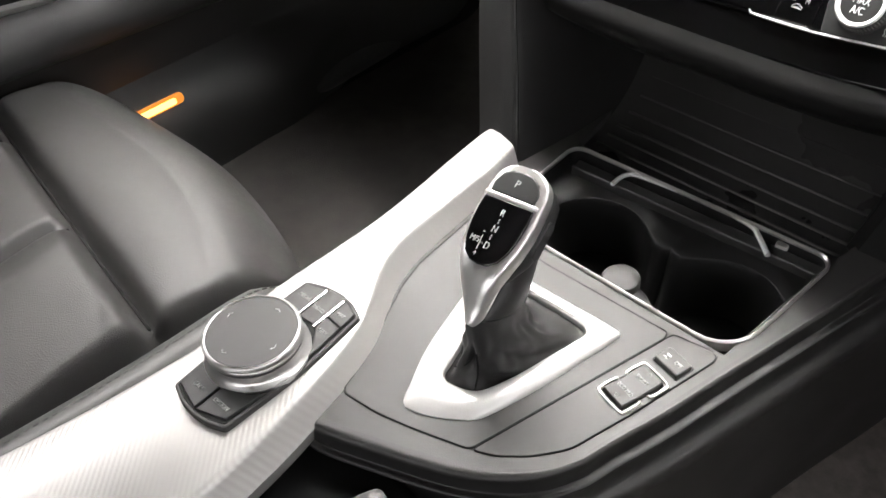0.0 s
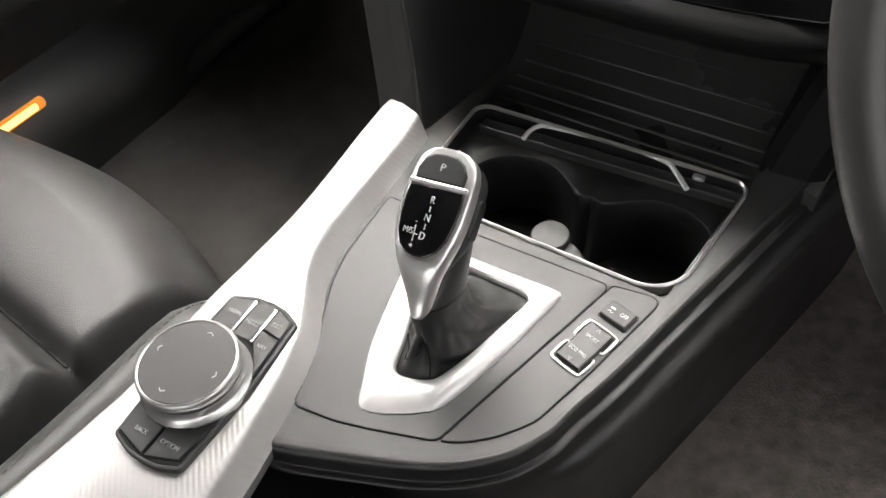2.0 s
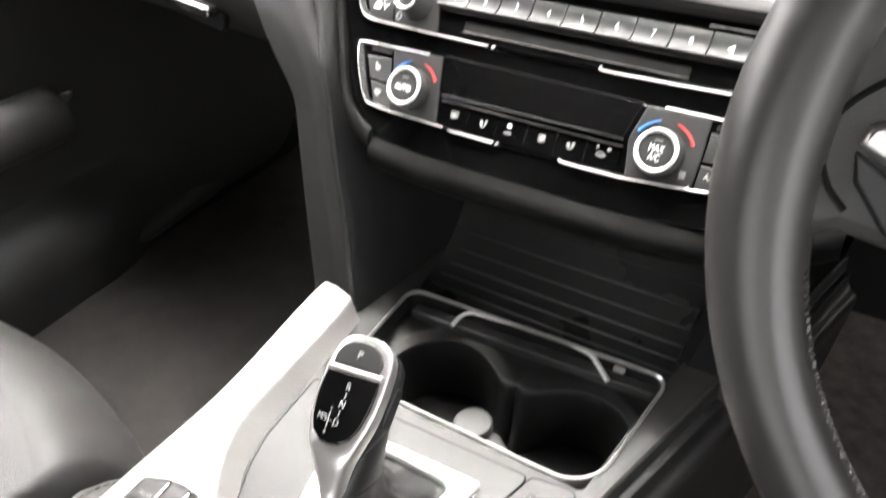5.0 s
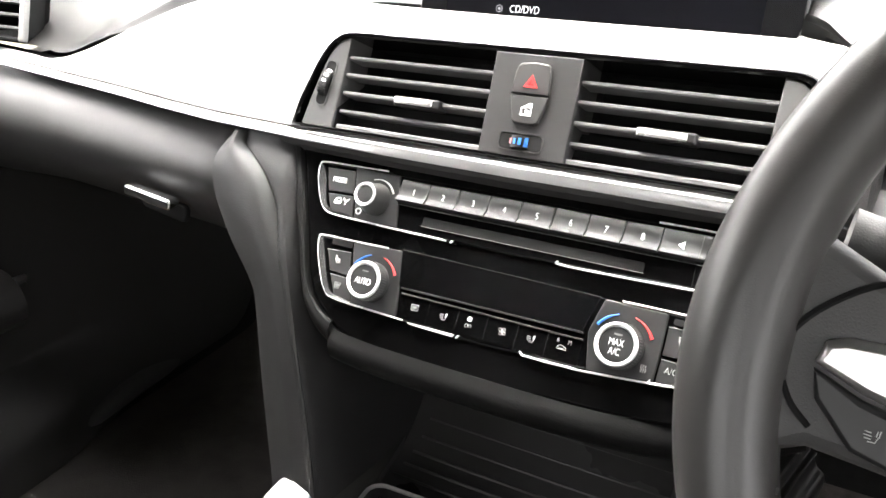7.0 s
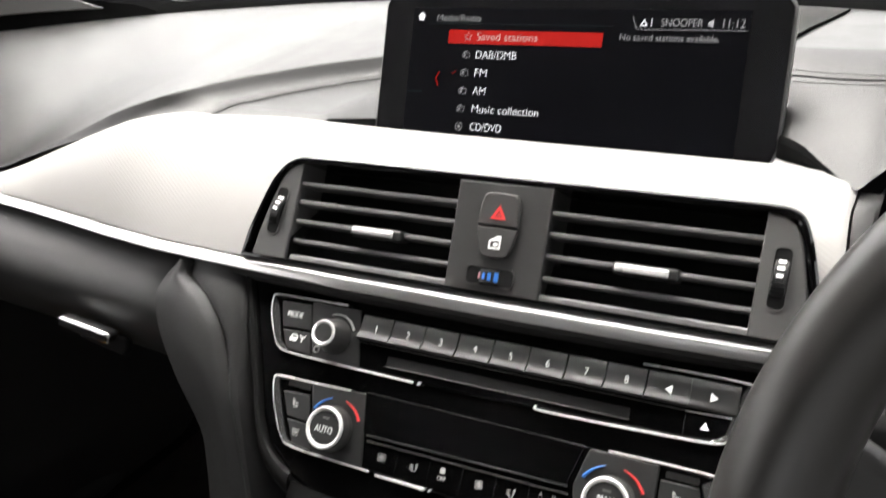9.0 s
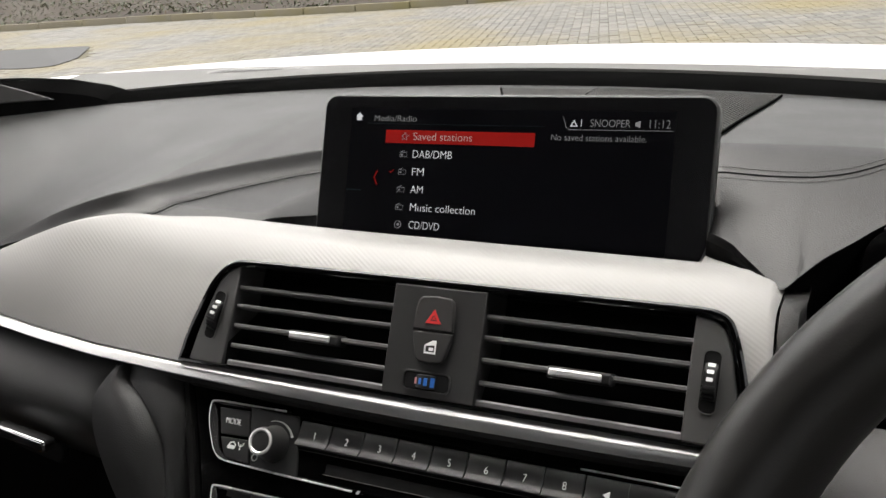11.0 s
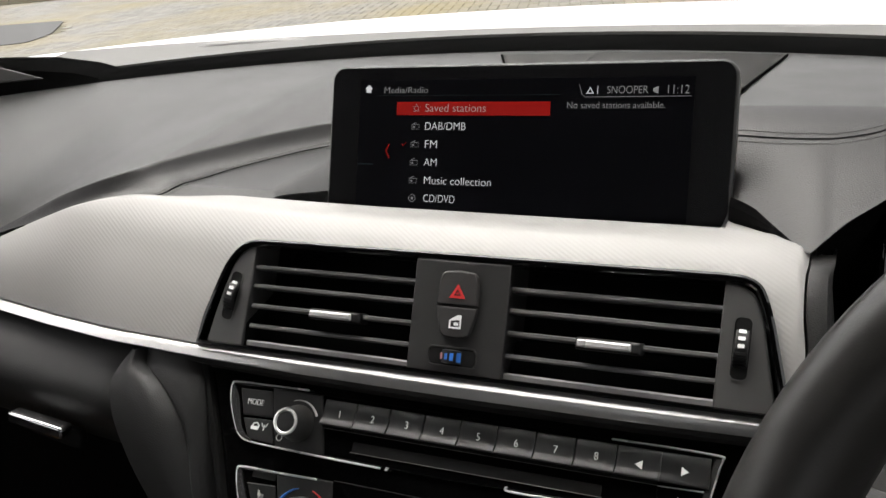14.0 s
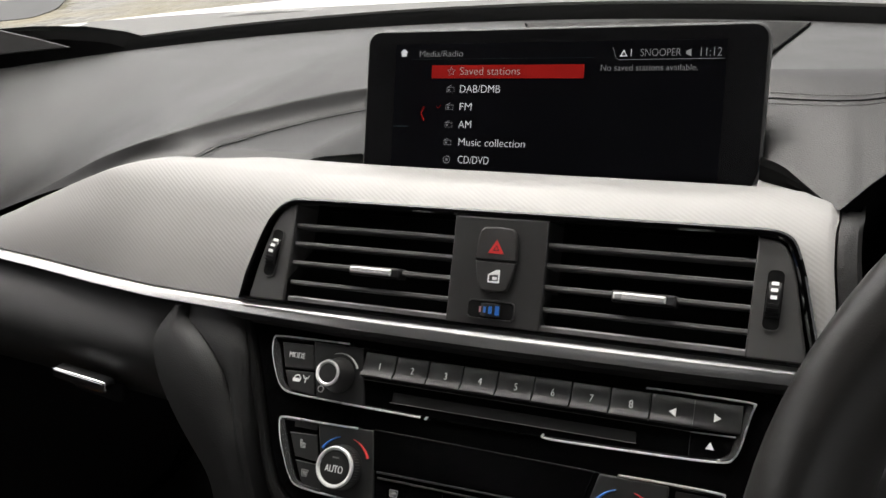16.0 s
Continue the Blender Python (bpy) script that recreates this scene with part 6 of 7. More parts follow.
KR = at(-0.0890, -0.0812, 0.5835)
knob = part("control_knob", lathe([(0.0304, 0.0), (0.0311, 0.0015), (0.0309, 0.0042), (0.0286, 0.0062), (0.0272, 0.0080), (0.0270, 0.0120), (0.0276, 0.0128)], 64, KR), SATIN, rot, "satin silver knob body")
part("knob_groove", lathe([(0.0275, 0.0122), (0.0266, 0.0132), (0.0275, 0.0142)], 64, KR, (False, False)), MATT, knob)
part("knob_ring", lathe([(0.0274, 0.0138), (0.0284, 0.0148), (0.0285, 0.0165), (0.0283, 0.0168), (0.0285, 0.0171), (0.0285, 0.0186), (0.0281, 0.0198), (0.0275, 0.0204), (0.0268, 0.0206), (0.0262, 0.0202)], 64, KR, (False, False)), SATIN, knob, "polished rim")
part("touch_pad", lathe([(0.0263, 0.0190), (0.0262, 0.0199), (0.0258, 0.0202), (0.012, 0.0203), (0.002, 0.0203)], 64, KR), SOFT, knob, "matt grey touch pad")
for a in (0, 90, 180, 270):
    part("arrow_mark", tube([(-0.0020, 0.0192, 0.0205), (0, 0.0205, 0.0205), (0.0020, 0.0192, 0.0205)], 0.00028, 4, m=KR @ at(0, 0, 0, a + 4)), FAINT_INK, knob)

# ---- switches on the console ----
sw = thing("drive_mode_switch", (0.0757, 0.0554, 0.569), "rocker switch with SPORT and ECO PRO in a chrome clasp", "switch")
SM = CONSOLE @ at(0.0763, 0.0515, 0.0006, -14) @ Matrix.Diagonal((0.92, 0.86, 1, 1))
part("rocker", rings([[(sx * (0.0088 - e), y, z - e2) for sx, e, e2 in ((-1, 0, 0.004), (-1, 0, 0.0008), (-1, 0.0008, 0.0), (1, 0.0008, 0.0), (1, 0, 0.0008), (1, 0, 0.004))]
                      for y, z in ((-0.0168, 0.0020), (-0.0162, 0.0036), (-0.011, 0.0034), (0.0, 0.0024), (0.011, 0.0034), (0.0162, 0.0036), (0.0168, 0.0020))], SM), SOFT, sw)
for s in (1, -1):
    clasp = [(-0.0092, 0.0036 * s), (-0.0112, 0.0050 * s), (-0.0112, 0.0150 * s), (-0.0088, 0.0192 * s), (0.0088, 0.0192 * s), (0.0112, 0.0150 * s), (0.0112, 0.0050 * s), (0.0092, 0.0036 * s)]
    part("chrome_clasp", tube([(x, y, 0.0008) for x, y in spline(clasp, 3)], 0.0009, 6, m=SM), SATIN, sw, "chrome clasp")
lettering("SPORT", 0.0038, SM @ at(0, 0.0070, 0.0034), FAINT_INK, sw, squeeze=0.85)
lettering("ECO PRO", 0.0038, SM @ at(0, -0.0065, 0.0034), FAINT_INK, sw, squeeze=0.8)
for s in (1, -1):
    part("arrow_mark", tube([(-0.0015, 0.0130 * s, 0.0036), (0.0015, 0.0130 * s, 0.0036), (0, 0.0152 * s, 0.0036)], 0.0002, 4, closed=True, m=SM), FAINT_INK, sw)
tb = thing("traction_switch", (0.0812, 0.0814, 0.569), "small grey traction control switch marked OFF", "switch")
TM = CONSOLE @ at(0.0829, 0.0798, 0.0006, -13) @ Matrix.Diagonal((0.89, 1, 1, 1))
part("well", slab(rrect(0.0220, 0.0142, 0.0015), -0.001, 0.0004, TM), MATT, tb)
part("cap", slab(rrect(0.0200, 0.0122, 0.0014), 0, 0.0034, TM, 0.0010), SOFT, tb)
lettering("OFF", 0.0038, TM @ at(0.0042, 0.0, 0.0035), FAINT_INK, tb, squeeze=0.85)
part("car_symbol", join(slab(rrect(0.0034, 0.0010, 0.0003), 0, 0.0002, TM @ at(-0.0048, 0.0008, 0.0034)), tube([(-0.0068, -0.0022, 0.0036), (-0.0050, -0.0012, 0.0036), (-0.0045, -0.0028, 0.0036), (-0.0028, -0.0018, 0.0036)], 0.0002, 4, m=TM)), FAINT_INK, tb)

# ---- handbrake ----
hb = thing("handbrake", (0.0, -0.2, 0.54), "handbrake lever with grey grip and push button", "handbrake")
hp = [(-0.035, -0.36, 0.541), (-0.02, -0.22, 0.548), (0.003, -0.124, 0.545), (0.009, -0.107, 0.545)]
part("grip", tube(spline(hp, 6), [0.015] * 6 + [0.015] * 6 + [0.0150 - 0.0005 * i for i in range(7)], 18), LEATHER, hb, "leather grip")
part("button", tube([(0.009, -0.107, 0.545), (0.014, -0.092, 0.545), (0.0165, -0.085, 0.545), (0.0175, -0.0825, 0.545), (0.0178, -0.0817, 0.545)], [0.0105, 0.0108, 0.0102, 0.0080, 0.0045], 18), CHEEK, hb, "grey push button")

# ---- passenger seat ----
seat = thing("passenger_seat", (-0.40, -0.25, 0.30), "black leather sports seat with raised side bolsters", "car seat")


front_line = np.array(spline([(-0.70, 0.02), (-0.654, 0.070), (-0.62, 0.092), (-0.538, 0.102), (-0.43, 0.108), (-0.37, 0.103), (-0.305, 0.088), (-0.263, 0.070), (-0.235, 0.056), (-0.19, 0.022)], 6))
seat_front = lerp(front_line[:, 0], front_line[:, 1])


def cushion(x, t):
    """t runs from the lower front edge over the front roll and back."""
    right = smooth((x + 0.236) / 0.036)          # rounded end beside the console
    left = smooth((-0.62 - x) / 0.05)
    front = seat_front(x)
    seam_y = -0.060 - 0.10 * (x + 0.45)
    if t < 0.25:
        a = t / 0.25 * math.pi / 2
        y, z = front - 0.080 + 0.080 * math.cos(a), 0.370 + 0.135 * math.sin(a)
    else:
        k = (t - 0.25) / 0.75
        y = front - 0.080 - 0.60 * k
        z = 0.505 - 0.065 * smooth((seam_y + 0.02 - y) / 0.42) + 0.006 * math.sin(math.pi * min(1, (front - 0.08 - y) / 0.09))
    f = smooth((t - 0.1) / 0.15)
    dip = 0.017 * math.exp(-((y - seam_y) / 0.0080) ** 2) + 0.004 * math.exp(-((y - seam_y) / 0.02) ** 2)
    back = smooth((seam_y - y) / 0.02)
    dip += back * 0.012 * (math.exp(-((x + 0.400) / 0.0075) ** 2) + math.exp(-((x + 0.575) / 0.0075) ** 2))
    z += back * (0.014 * smooth((x + 0.40) / 0.06) + 0.014 * smooth((-0.575 - x) / 0.04))
    drop = 0.16 * right ** 2.2 + 0.16 * left ** 2.2
    return (x - 0.018, y - 0.012, z - f * dip - drop)


part("cushion", sheet(cushion, np.linspace(-0.668, -0.197, 220), np.linspace(0, 1, 330)), LEATHER, seat, "grained black leather cushion")
def on_cushion(x, y):
    return cushion(x, 0.25 + 0.75 * (seat_front(x) - 0.080 - y) / 0.60)


# Matt black tubes along the seams deepen the shade in their creases.
for line in ([(x, -0.060 - 0.10 * (x + 0.45)) for x in np.linspace(-0.63, -0.235, 40)], [(-0.400, y) for y in np.linspace(-0.07, -0.45, 30)], [(-0.575, y) for y in np.linspace(-0.055, -0.45, 30)]):
    part("seam", tube([tuple(np.array(on_cushion(x, y)) + (0, 0, 0.0006)) for x, y in line], 0.0016, 5), MATT, seat)
part("base", box(-0.63, -0.20, -0.55, 0.0, 0.30, 0.36, 0.02), MATT, seat)


def backrest(x, t):
    z = 0.42 + 0.62 * t
    y = -0.50 - 0.26 * t - 0.02 * math.sin(3 * t)
    w = abs(x + 0.42) / (0.245 - 0.04 * t)
    return (x, y + 0.07 * smooth((w - 0.55) / 0.3) - 0.10 * smooth((w - 0.9) / 0.1), z)


part("backrest", sheet(backrest, np.linspace(-0.665, -0.175, 50), np.linspace(0, 1, 40), thick=0.09), LEATHER, seat)

# ---- steering wheel ----
SW = frame_of((0.3425, 0.0926, 0.8231), (0, math.sin(0.4108), math.cos(0.4108)), (0, -math.cos(0.4108), math.sin(0.4108)))
wheel = thing("steering_wheel", (0.3425, 0.17, 0.79), "black leather three-spoke steering wheel with silver switch panel", "steering wheel")
rim = []
for i in range(120):
    a = 2 * math.pi * i / 120
    grip = 1 + 0.14 * (math.exp(-((a - math.pi) / 0.35) ** 2) + math.exp(-((a) / 0.35) ** 2) + math.exp(-((a - 2 * math.pi) / 0.35) ** 2))
    rim.append([tuple((0.178 + 0.0165 * grip * math.cos(b)) * np.array([math.cos(a), math.sin(a), 0]) + np.array([0, 0, 0.0175 * math.sin(b)])) for b in np.linspace(0, 2 * math.pi, 22, endpoint=False)])
part("rim", rings(rim, SW, wrap=True), WHEEL_LEATHER, wheel, "thick black leather rim")
part("stitching", join(*[tube([((0.1605 - 0.0005 * (q % 2)) * math.cos(a), (0.1605) * math.sin(a), 0.004 + 0.002 * (q % 2)), ((0.1605) * math.cos(a + 0.008), 0.1605 * math.sin(a + 0.008), 0.008 - 0.003 * (q % 2))], 0.0006, 4, m=SW)
                         for q, a in enumerate(np.arange(math.radians(195), math.radians(345), 0.02))]), STITCH, wheel)
part("hub", slab([(x, y - 0.005) for x, y in rrect(0.13, 0.115, 0.045, 8)], -0.03, 0.012, SW, 0.012), PLASTIC, wheel, "black airbag cover")
for s in (-1, 1):
    sp = [(0.055, -0.030), (0.110, -0.030), (0.150, -0.026), (0.168, -0.034), (0.174, 0.0), (0.170, 0.060), (0.158, 0.047), (0.136, 0.036), (0.055, 0.040)]
    sp = [(s * x, y) for x, y in sp][::s]
    part("spoke", slab(sp, -0.016, 0.004, SW, 0.006, both=True), PLASTIC, wheel, "black spoke")
    part("airbag_joint", tube([(s * x, y, 0.0045) for x, y in spline([(0.120, 0.038), (0.140, 0.032), (0.157, 0.018), (0.163, 0.004), (0.158, -0.010), (0.150, -0.018)], 5)], 0.0012, 6, m=SW), MATT, wheel)
    sv = [(0.070, -0.008), (0.115, -0.008), (0.136, -0.003), (0.152, 0.004), (0.150, 0.0115), (0.144, 0.0140), (0.115, 0.0150), (0.070, 0.016)]
    sv = [(s * x, y) for x, y in sv][::s]
    pn = part("switch_panel", slab(sv, 0.003, 0.0085, SW, 0.003), SATIN, wheel, "satin silver switch panel")
    ks = [(0.072, -0.028), (0.115, -0.028), (0.137, -0.022), (0.150, -0.008), (0.152, 0.002), (0.136, -0.005), (0.115, -0.010), (0.072, -0.010)]
    ks = [(s * x, y) for x, y in ks][::s]
    kp = part("switch_pad", slab(ks, 0.003, 0.0075, SW, 0.002), SATIN_BLACK, wheel)
    icon(SW @ at(s * 0.131, -0.0150, 0.0076), kp, "flow")
    icon(SW @ at(s * 0.118, 0.004, 0.0086), pn, "heat")
part("lower_spoke", slab([(-0.03, -0.17), (0.03, -0.17), (0.022, -0.05), (-0.022, -0.05)], -0.012, 0.002, SW, 0.005, both=True), SATIN, wheel)
part("column", tube([(0.3425, 0.10, 0.815), (0.3425, 0.36, 0.70)], 0.045, 20), MATT, wheel)
# instrument hood behind the wheel
hood = thing("instrument_cluster", (0.36, 0.33, 0.80), "dark instrument cluster with round dials under a hood", "instrument cluster")
part("backing", slab(rrect(0.30, 0.11, 0.02), -0.02, 0, frame_of((0.36, 0.352, 0.850), (0, 0.3, 1), (0, -1, 0.3)), 0.004), GLOSS, hood)
for dx in (-0.075, 0.075):
    part("dial_ring", lathe([(0.047, 0.0), (0.047, 0.004), (0.044, 0.005), (0.043, 0.001)], 40, frame_of((0.36 + dx, 0.352, 0.853), (0, 0.3, 1), (0, -1, 0.3)), (False, False)), CHROME, hood)
part("wiper_stalk", tube([(0.27, 0.16, 0.83), (0.22, 0.15, 0.845), (0.19, 0.148, 0.85)], [0.008, 0.008, 0.011], 12), PLASTIC, hood)

# ---- floor mats ----
for nm, x0, x1, pile in (("floor_mat", -0.64, -0.18, SHADED_PILE), ("floor_mat", 0.095, 0.64, LIT_PILE)):
    single(nm, sheet(lambda x, y: (x, y, FLOOR_Z + 0.022 + 0.35 * smooth((y - 0.62) / 0.35) + 0.003 * noise.noise((11 * x, 11 * y, 3))), np.linspace(x0, x1, 30), np.linspace(-0.15, 0.66, 40), thick=-0.008),
           pile, "charcoal velour mat on the car floor", "floor mat", "floor mats")

# ---- outside: bonnet, scuttle, wipers ----
bonnet = thing("bonnet", (0, 1.3, 0.60), "glossy white car bonnet seen over the dashboard", "bonnet")


def bonnet_y(x):
    return 0.955 - 0.26 * x * x


def bonnet_z(x, y):
    d = y - bonnet_y(x)
    return 0.9165 - 0.0253 * x - 0.0113 * x * x - 0.0365 * d - 0.0236 * d * d - 0.07 * max(0.0, abs(x) - 0.7) ** 2


part("panel", sheet(lambda x, t: (x, bonnet_y(x) + (1.98 - bonnet_y(x)) * t, bonnet_z(x, bonnet_y(x) + (1.98 - bonnet_y(x)) * t)), np.linspace(-0.92, 0.92, 80), np.linspace(0, 1, 60), thick=0.008), WHITE_PAINT, bonnet)
part("nose", box(-0.84, 0.84, 1.2, 2.0, 0.25, 0.60, 0.05), WHITE_PAINT, bonnet)
single("scuttle", sheet(lambda x, t: (x, far_y(x) + 0.04 + (bonnet_y(x) + 0.01 - far_y(x) - 0.04) * t, (far_z(x) + 0.002) * (1 - t) + (bonnet_z(x, bonnet_y(x)) - 0.006) * t), np.linspace(-0.80, 0.80, 40), np.linspace(0, 1, 8), thick=-0.01), SCUTTLE, "dark grey scuttle panel under the windscreen", "scuttle panel", kind="structure")
for x0, x1 in ((-0.595, -0.02), (0.088, 0.62)):
    wp = thing("wiper", (x0, 0.86, 0.90), "parked black windscreen wiper", "wiper", "windscreen wipers")
    yy = lambda x: bonnet_y(x) - 0.045
    zz = lambda x: bonnet_z(x, bonnet_y(x)) - 0.002
    part("arm_cap", tube(spline([(x, yy(x), zz(x) + h) for x, h in ((x0, 0.0), (x0 + 0.03, 0.004), (x0 + 0.10, 0.005), (x0 + 0.17, 0.002))], 6), [0.003 + 0.0045 * math.sin(math.pi * (0.15 + 0.75 * i / 18)) for i in range(19)], 10, squash=0.7), LOUVRE, wp)
    part("arm", tube([(x, yy(x) - 0.006, zz(x) + 0.003) for x in np.linspace(x0 + 0.12, (x0 + x1) / 2 + 0.1, 14)], 0.005, 8, squash=0.6), RUBBER, wp)
    part("blade", tube([(x, yy(x) - 0.018, zz(x) - 0.002) for x in np.linspace(x0 + 0.04, x1, 20)], 0.005, 6), RUBBER, wp)


# ---- outside: paved yard, kerb, planting ----
GZ, RISE = -0.06, 0.052          # the yard rises gently ahead of the car


def ground_z(y):
    return GZ + RISE * max(-40.0, min(60.0, y))


def weathered(name, tones, rough, scale, moss):
    """Stone in several tones, one for each piece, with stains and a mossy bloom."""
    m = bpy.data.materials.new(name)
    m.use_nodes = True
    n, l = m.node_tree.nodes, m.node_tree.links
    b = n["Principled BSDF"]
    b.inputs["Roughness"].default_value = rough
    geo, info, co = n.new("ShaderNodeNewGeometry"), n.new("ShaderNodeObjectInfo"), n.new("ShaderNodeTexCoord")
    add = n.new("ShaderNodeMath")
    add.operation = "ADD"
    l.new(geo.outputs["Random Per Island"], add.inputs[0])
    l.new(info.outputs["Random"], add.inputs[1])
    frac = n.new("ShaderNodeMath")
    frac.operation = "FRACT"
    l.new(add.outputs[0], frac.inputs[0])
    ramp = n.new("ShaderNodeValToRGB")
    ramp.color_ramp.elements[0].color, ramp.color_ramp.elements[1].color = (*tones[0], 1), (*tones[-1], 1)
    for i, c in enumerate(tones[1:-1]):
        ramp.color_ramp.elements.new((i + 1) / (len(tones) - 1)).color = (*c, 1)
    l.new(frac.outputs[0], ramp.inputs[0])
    big = n.new("ShaderNodeTexNoise")
    big.inputs["Scale"].default_value, big.inputs["Detail"].default_value = scale, 6
    l.new(geo.outputs["Position"], big.inputs["Vector"])
    lim = n.new("ShaderNodeMapRange")
    lim.inputs[1].default_value, lim.inputs[2].default_value = 0.45, 0.66
    l.new(big.outputs["Fac"], lim.inputs[0])
    mix = n.new("ShaderNodeMix")
    mix.data_type = "RGBA"
    mix.inputs[7].default_value = (*moss, 1)
    l.new(lim.outputs[0], mix.inputs[0])
    l.new(ramp.outputs[0], mix.inputs[6])
    l.new(mix.outputs[2], b.inputs["Base Color"])
    fine = n.new("ShaderNodeTexNoise")
    fine.inputs["Scale"].default_value = 90
    l.new(geo.outputs["Position"], fine.inputs["Vector"])
    bump = n.new("ShaderNodeBump")
    bump.inputs["Strength"].default_value, bump.inputs["Distance"].default_value = 0.5, 0.003
    l.new(fine.outputs["Fac"], bump.inputs["Height"])
    l.new(bump.outputs[0], b.inputs["Normal"])
    return m


PAVE = weathered("pale_block_paving", ((0.14, 0.134, 0.118), (0.18, 0.172, 0.152), (0.105, 0.101, 0.09), (0.205, 0.19, 0.16)), 0.6, 0.45, (0.185, 0.150, 0.062))
KERB = weathered("weathered_concrete", ((0.25, 0.22, 0.15), (0.28, 0.255, 0.20), (0.23, 0.205, 0.145)), 0.8, 1.5, (0.26, 0.23, 0.12))
JOINT = material("mossy_joints", (0.11, 0.10, 0.06), 0.9, grain=0.6, grain_scale=80, mottle=0.4, mottle_scale=1.5)
SOIL = material("leafy_soil", (0.05, 0.038, 0.026), 0.95, grain=1.0, grain_scale=30, mottle=0.5, mottle_scale=5)
TAR = material("dark_tar", (0.040, 0.040, 0.042), 0.7, grain=0.6, grain_scale=60, mottle=0.2, mottle_scale=3)
LEAF = weathered("evergreen_leaves", ((0.035, 0.06, 0.02), (0.06, 0.085, 0.03), (0.09, 0.09, 0.035), (0.10, 0.065, 0.03)), 0.5, 2.0, (0.05, 0.06, 0.03))

ground = single("ground", sheet(lambda x, y: (x, y, ground_z(y) - 0.006), [-900, -60, -20, 0, 20, 60, 900], [-900, -40, -5, 0, 5, 20, 60, 900]), JOINT, "mossy sand bed of the block-paved yard", "ground", kind="structure")

# kerb line on the far side, with a bed behind it
kerb_path = spline([(-26.0, 7.6), (-19.0, 9.8), (-14.5, 11.2), (-11.0, 12.0), (-8.0, 12.15), (-5.0, 12.9), (-2.0, 14.8), (3.0, 18.5), (12.0, 23.0)], 14)
kerb_y = lerp([p[0] for p in kerb_path], [p[1] for p in kerb_path])
bed = single("planting_bed", sheet(lambda x, v: (x, kerb_y(x) + 0.10 + 14 * v, ground_z(kerb_y(x) + 0.10 + 14 * v) + 0.09 + 0.05 * noise.noise((x, 9 * v, 0)) + 0.6 * v), np.linspace(-26, 12, 80), np.linspace(0, 1, 14) ** 1.6),
             SOIL, "dark soil bed with leaf litter behind the kerb", "planting bed", kind="structure")

# dark tarred patch
single("tar_patch", slab(roundpoly([(-8.35, 6.85), (-8.0, 7.0), (-8.25, 7.6), (-9.2, 8.75), (-9.8, 8.65), (-12.2, 8.2), (-12.2, 6.9), (-9.8, 6.9)], 0.2), 0.0, 0.010, Matrix(((1, 0, 0, 0), (0, 1, 0, 0), (0, RISE, 1, GZ), (0, 0, 0, 1)))), TAR, "dark tarred patch in the paving", "patch", kind="structure")

# kerb stones
stone_bm = slab(rrect(0.905, 0.125, 0.012, 2), -0.05, 0.11, Matrix(), 0.012, 2)
stone_me = mesh_from(stone_bm, "kerb_stone", KERB)
dist, prev, next_at = 0.0, Vector(kerb_path[0]), 0.0
kerb = thing("kerb", (-11.0, 12.0, ground_z(12.0)), "weathered pale concrete kerb along the paving", "kerb", kind="structure")
for q in kerb_path[1:]:
    q = Vector(q)
    seg = (q - prev).length
    while next_at <= dist + seg:
        p = prev.lerp(q, (next_at - dist) / seg)
        d = q - prev
        ob = new("kerb_stone", stone_me)
        ob.matrix_basis = at(p.x, p.y, ground_z(p.y), math.degrees(math.atan2(d.y, d.x)))
        hang(ob, kerb)
        next_at += 0.915
    dist += seg
    prev = q

# herringbone blocks, 200 x 100 mm
rng = random.Random(4)
TURN = radians(14)
ct, sn = math.cos(TURN), math.sin(TURN)
blocks = []
for i in range(-170, 171):
    for j in range(-170, 171):
        # one cell of the herringbone holds a lying and a standing block
        bx, by = 0.1 * i + 0.2 * j, 0.1 * i - 0.2 * j
        for cx, cy, turn in ((bx + 0.10, by + 0.05, 0.0), (bx + 0.05 + 0.0, by + 0.20, 90.0)):
            x, y = ct * cx - sn * cy - 4.0, sn * cx + ct * cy + 9.5
            if -17.0 < x < 3.6 and 4.4 < y < kerb_y(x) - 0.10 and y < 16.0 and y > 5.6 - 0.16 * x - 1.6 and not (-12.2 < x < -8.2 and 6.9 < y < 8.6 - 0.9 * max(0.0, x + 9.1)):
                blocks.append((x, y, turn + math.degrees(TURN)))
blocks.sort(key=lambda b: (b[0] + 2.0) ** 2 + (b[1] - 8.4) ** 2)
block_me = [mesh_from(slab(rrect(0.194, 0.094, 0.004, 1), -0.02, 0.0 + 0.001 * k, Matrix(), 0.004, 1), "paving_block", PAVE, False) for k in range(4)]
slope = Matrix.Rotation(math.atan(RISE), 4, "X")
for x, y, a in blocks[:300]:
    ob = new("paving_block", rng.choice(block_me))
    ob.matrix_basis = Matrix.Translation((x, y, ground_z(y))) @ slope @ Matrix.Rotation(radians(a), 4, "Z")
    hang(ob, ground)
verts, faces = [], []
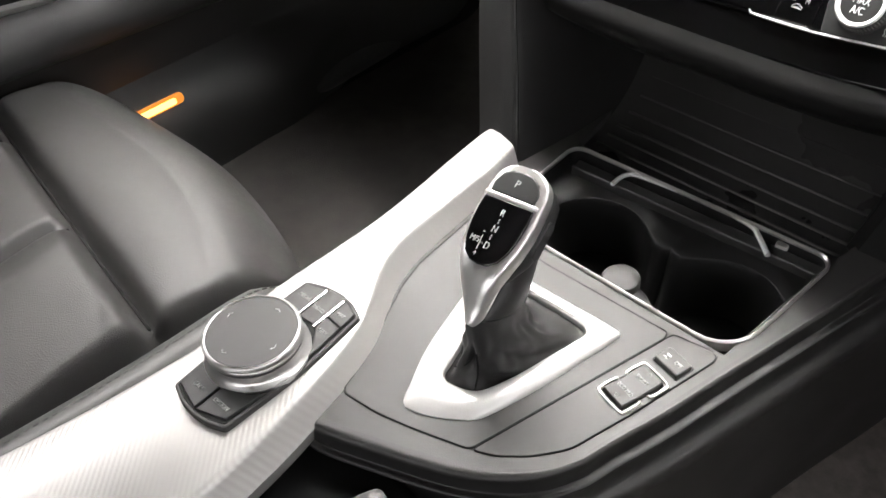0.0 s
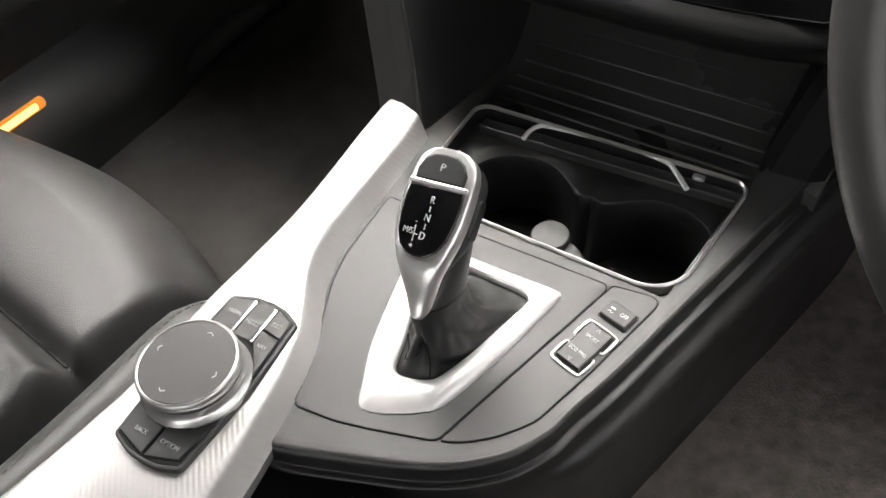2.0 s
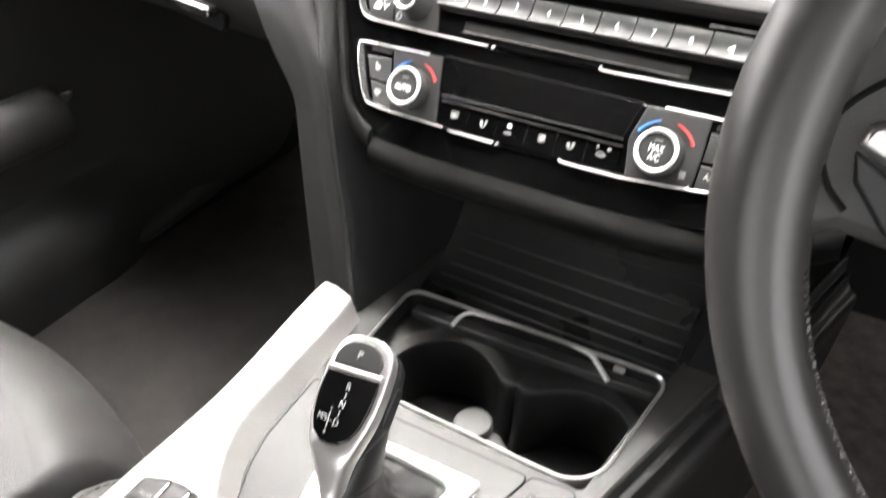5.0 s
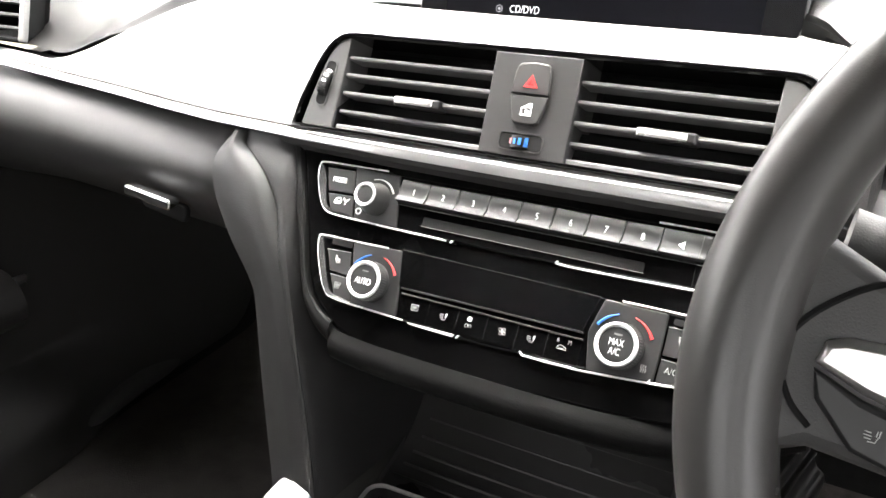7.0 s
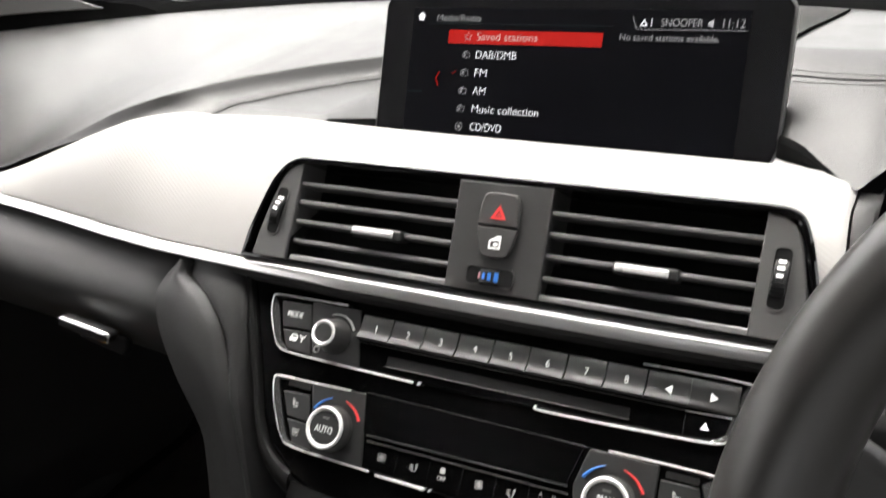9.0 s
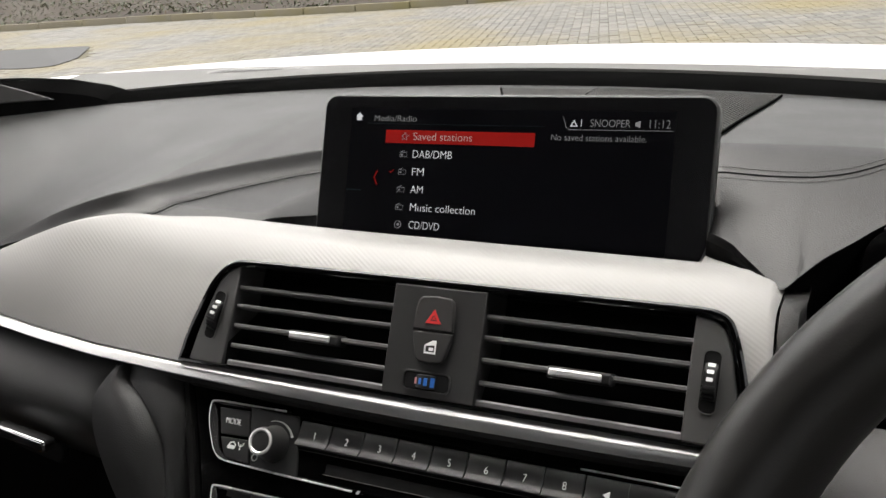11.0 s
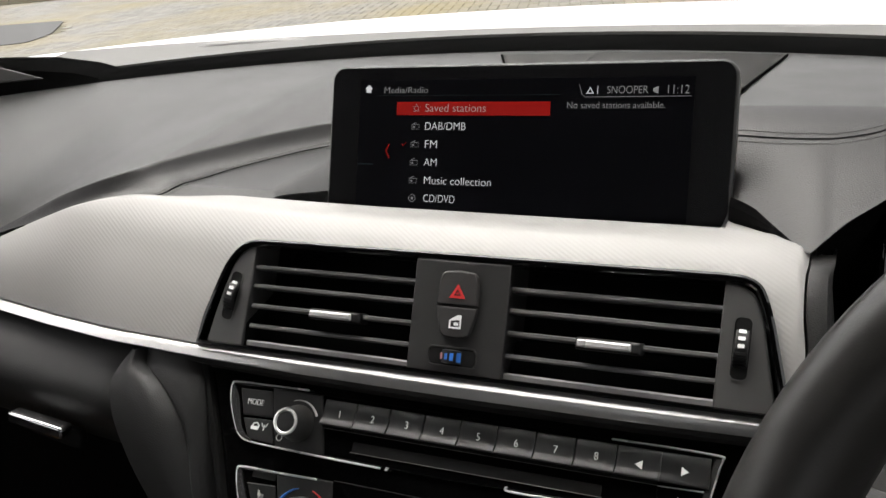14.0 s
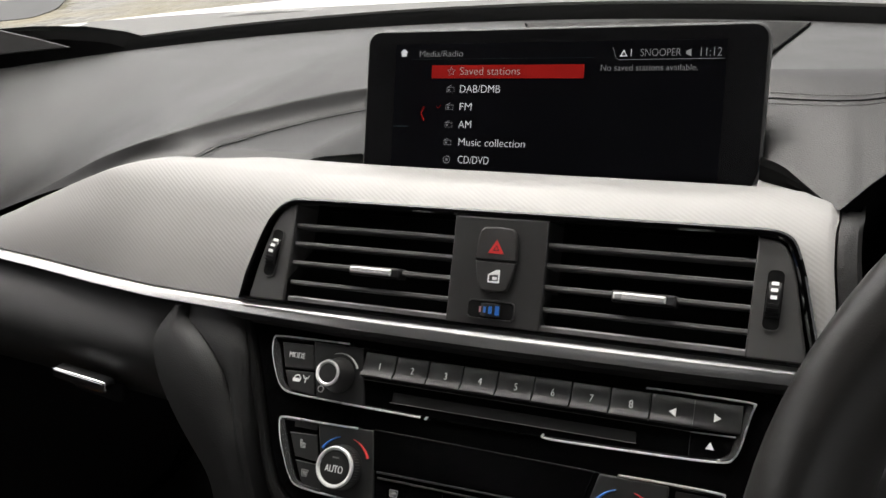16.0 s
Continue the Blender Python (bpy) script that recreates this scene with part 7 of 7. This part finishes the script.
base = np.array([(-0.097, -0.043, -0.02), (-0.097, 0.043, -0.02), (0.097, 0.043, -0.02), (0.097, -0.043, -0.02),
                 (-0.097, -0.047, -0.003), (-0.097, 0.047, -0.003), (0.097, 0.047, -0.003), (0.097, -0.047, -0.003),
                 (-0.093, -0.043, 0.001), (-0.093, 0.043, 0.001), (0.093, 0.043, 0.001), (0.093, -0.043, 0.001)])
quads = [(0, 1, 5, 4), (1, 2, 6, 5), (2, 3, 7, 6), (3, 0, 4, 7), (4, 5, 9, 8), (5, 6, 10, 9), (6, 7, 11, 10), (7, 4, 8, 11), (8, 9, 10, 11)]
for x, y, a in blocks[300:]:
    c, s_ = math.cos(radians(a)), math.sin(radians(a))
    o, lift = len(verts), rng.uniform(-0.001, 0.002)
    for u, v, w in base:
        vx, vy = c * u - s_ * v + x, s_ * u + c * v + y
        verts.append((vx, vy, ground_z(vy) + w + lift))
    faces += [tuple(o + k for k in q) for q in quads]
me = bpy.data.meshes.new("paving_blocks")
me.from_pydata(verts, [], faces)
me.materials.append(PAVE)
rest = new("paving_blocks", me)
hang(rest, ground)
tagged(rest, kind="stuff")

# low evergreen planting and litter
verts, faces = [], []
for _ in range(9000):
    x = rng.uniform(-24, 6)
    y = kerb_y(x) + 0.22 + rng.random() ** 1.7 * 6.0
    hgt = max(0.0, noise.noise((0.8 * x, 0.8 * y, 2.0)) + 0.15) * 0.7 * rng.random()
    z = ground_z(y) + 0.10 + 0.04 * (y - kerb_y(x)) + hgt
    s_, a, b = rng.uniform(0.03, 0.07), rng.uniform(0, 6.28), rng.uniform(-1.0, 1.0)
    dx, dy, dz = s_ * math.cos(a) * math.cos(b), s_ * math.sin(a) * math.cos(b), s_ * math.sin(b)
    o = len(verts)
    verts += [(x - dx, y - dy, z - dz), (x - 0.4 * dy, y + 0.4 * dx, z + 0.01), (x + dx, y + dy, z + dz), (x + 0.4 * dy, y - 0.4 * dx, z + 0.01)]
    faces.append((o, o + 1, o + 2, o + 3))
me = bpy.data.meshes.new("ground_cover")
me.from_pydata(verts, [], faces)
me.materials.append(LEAF)
tagged(new("ground_cover", me), "low evergreen plants and fallen leaves in the bed", "plants", kind="stuff")
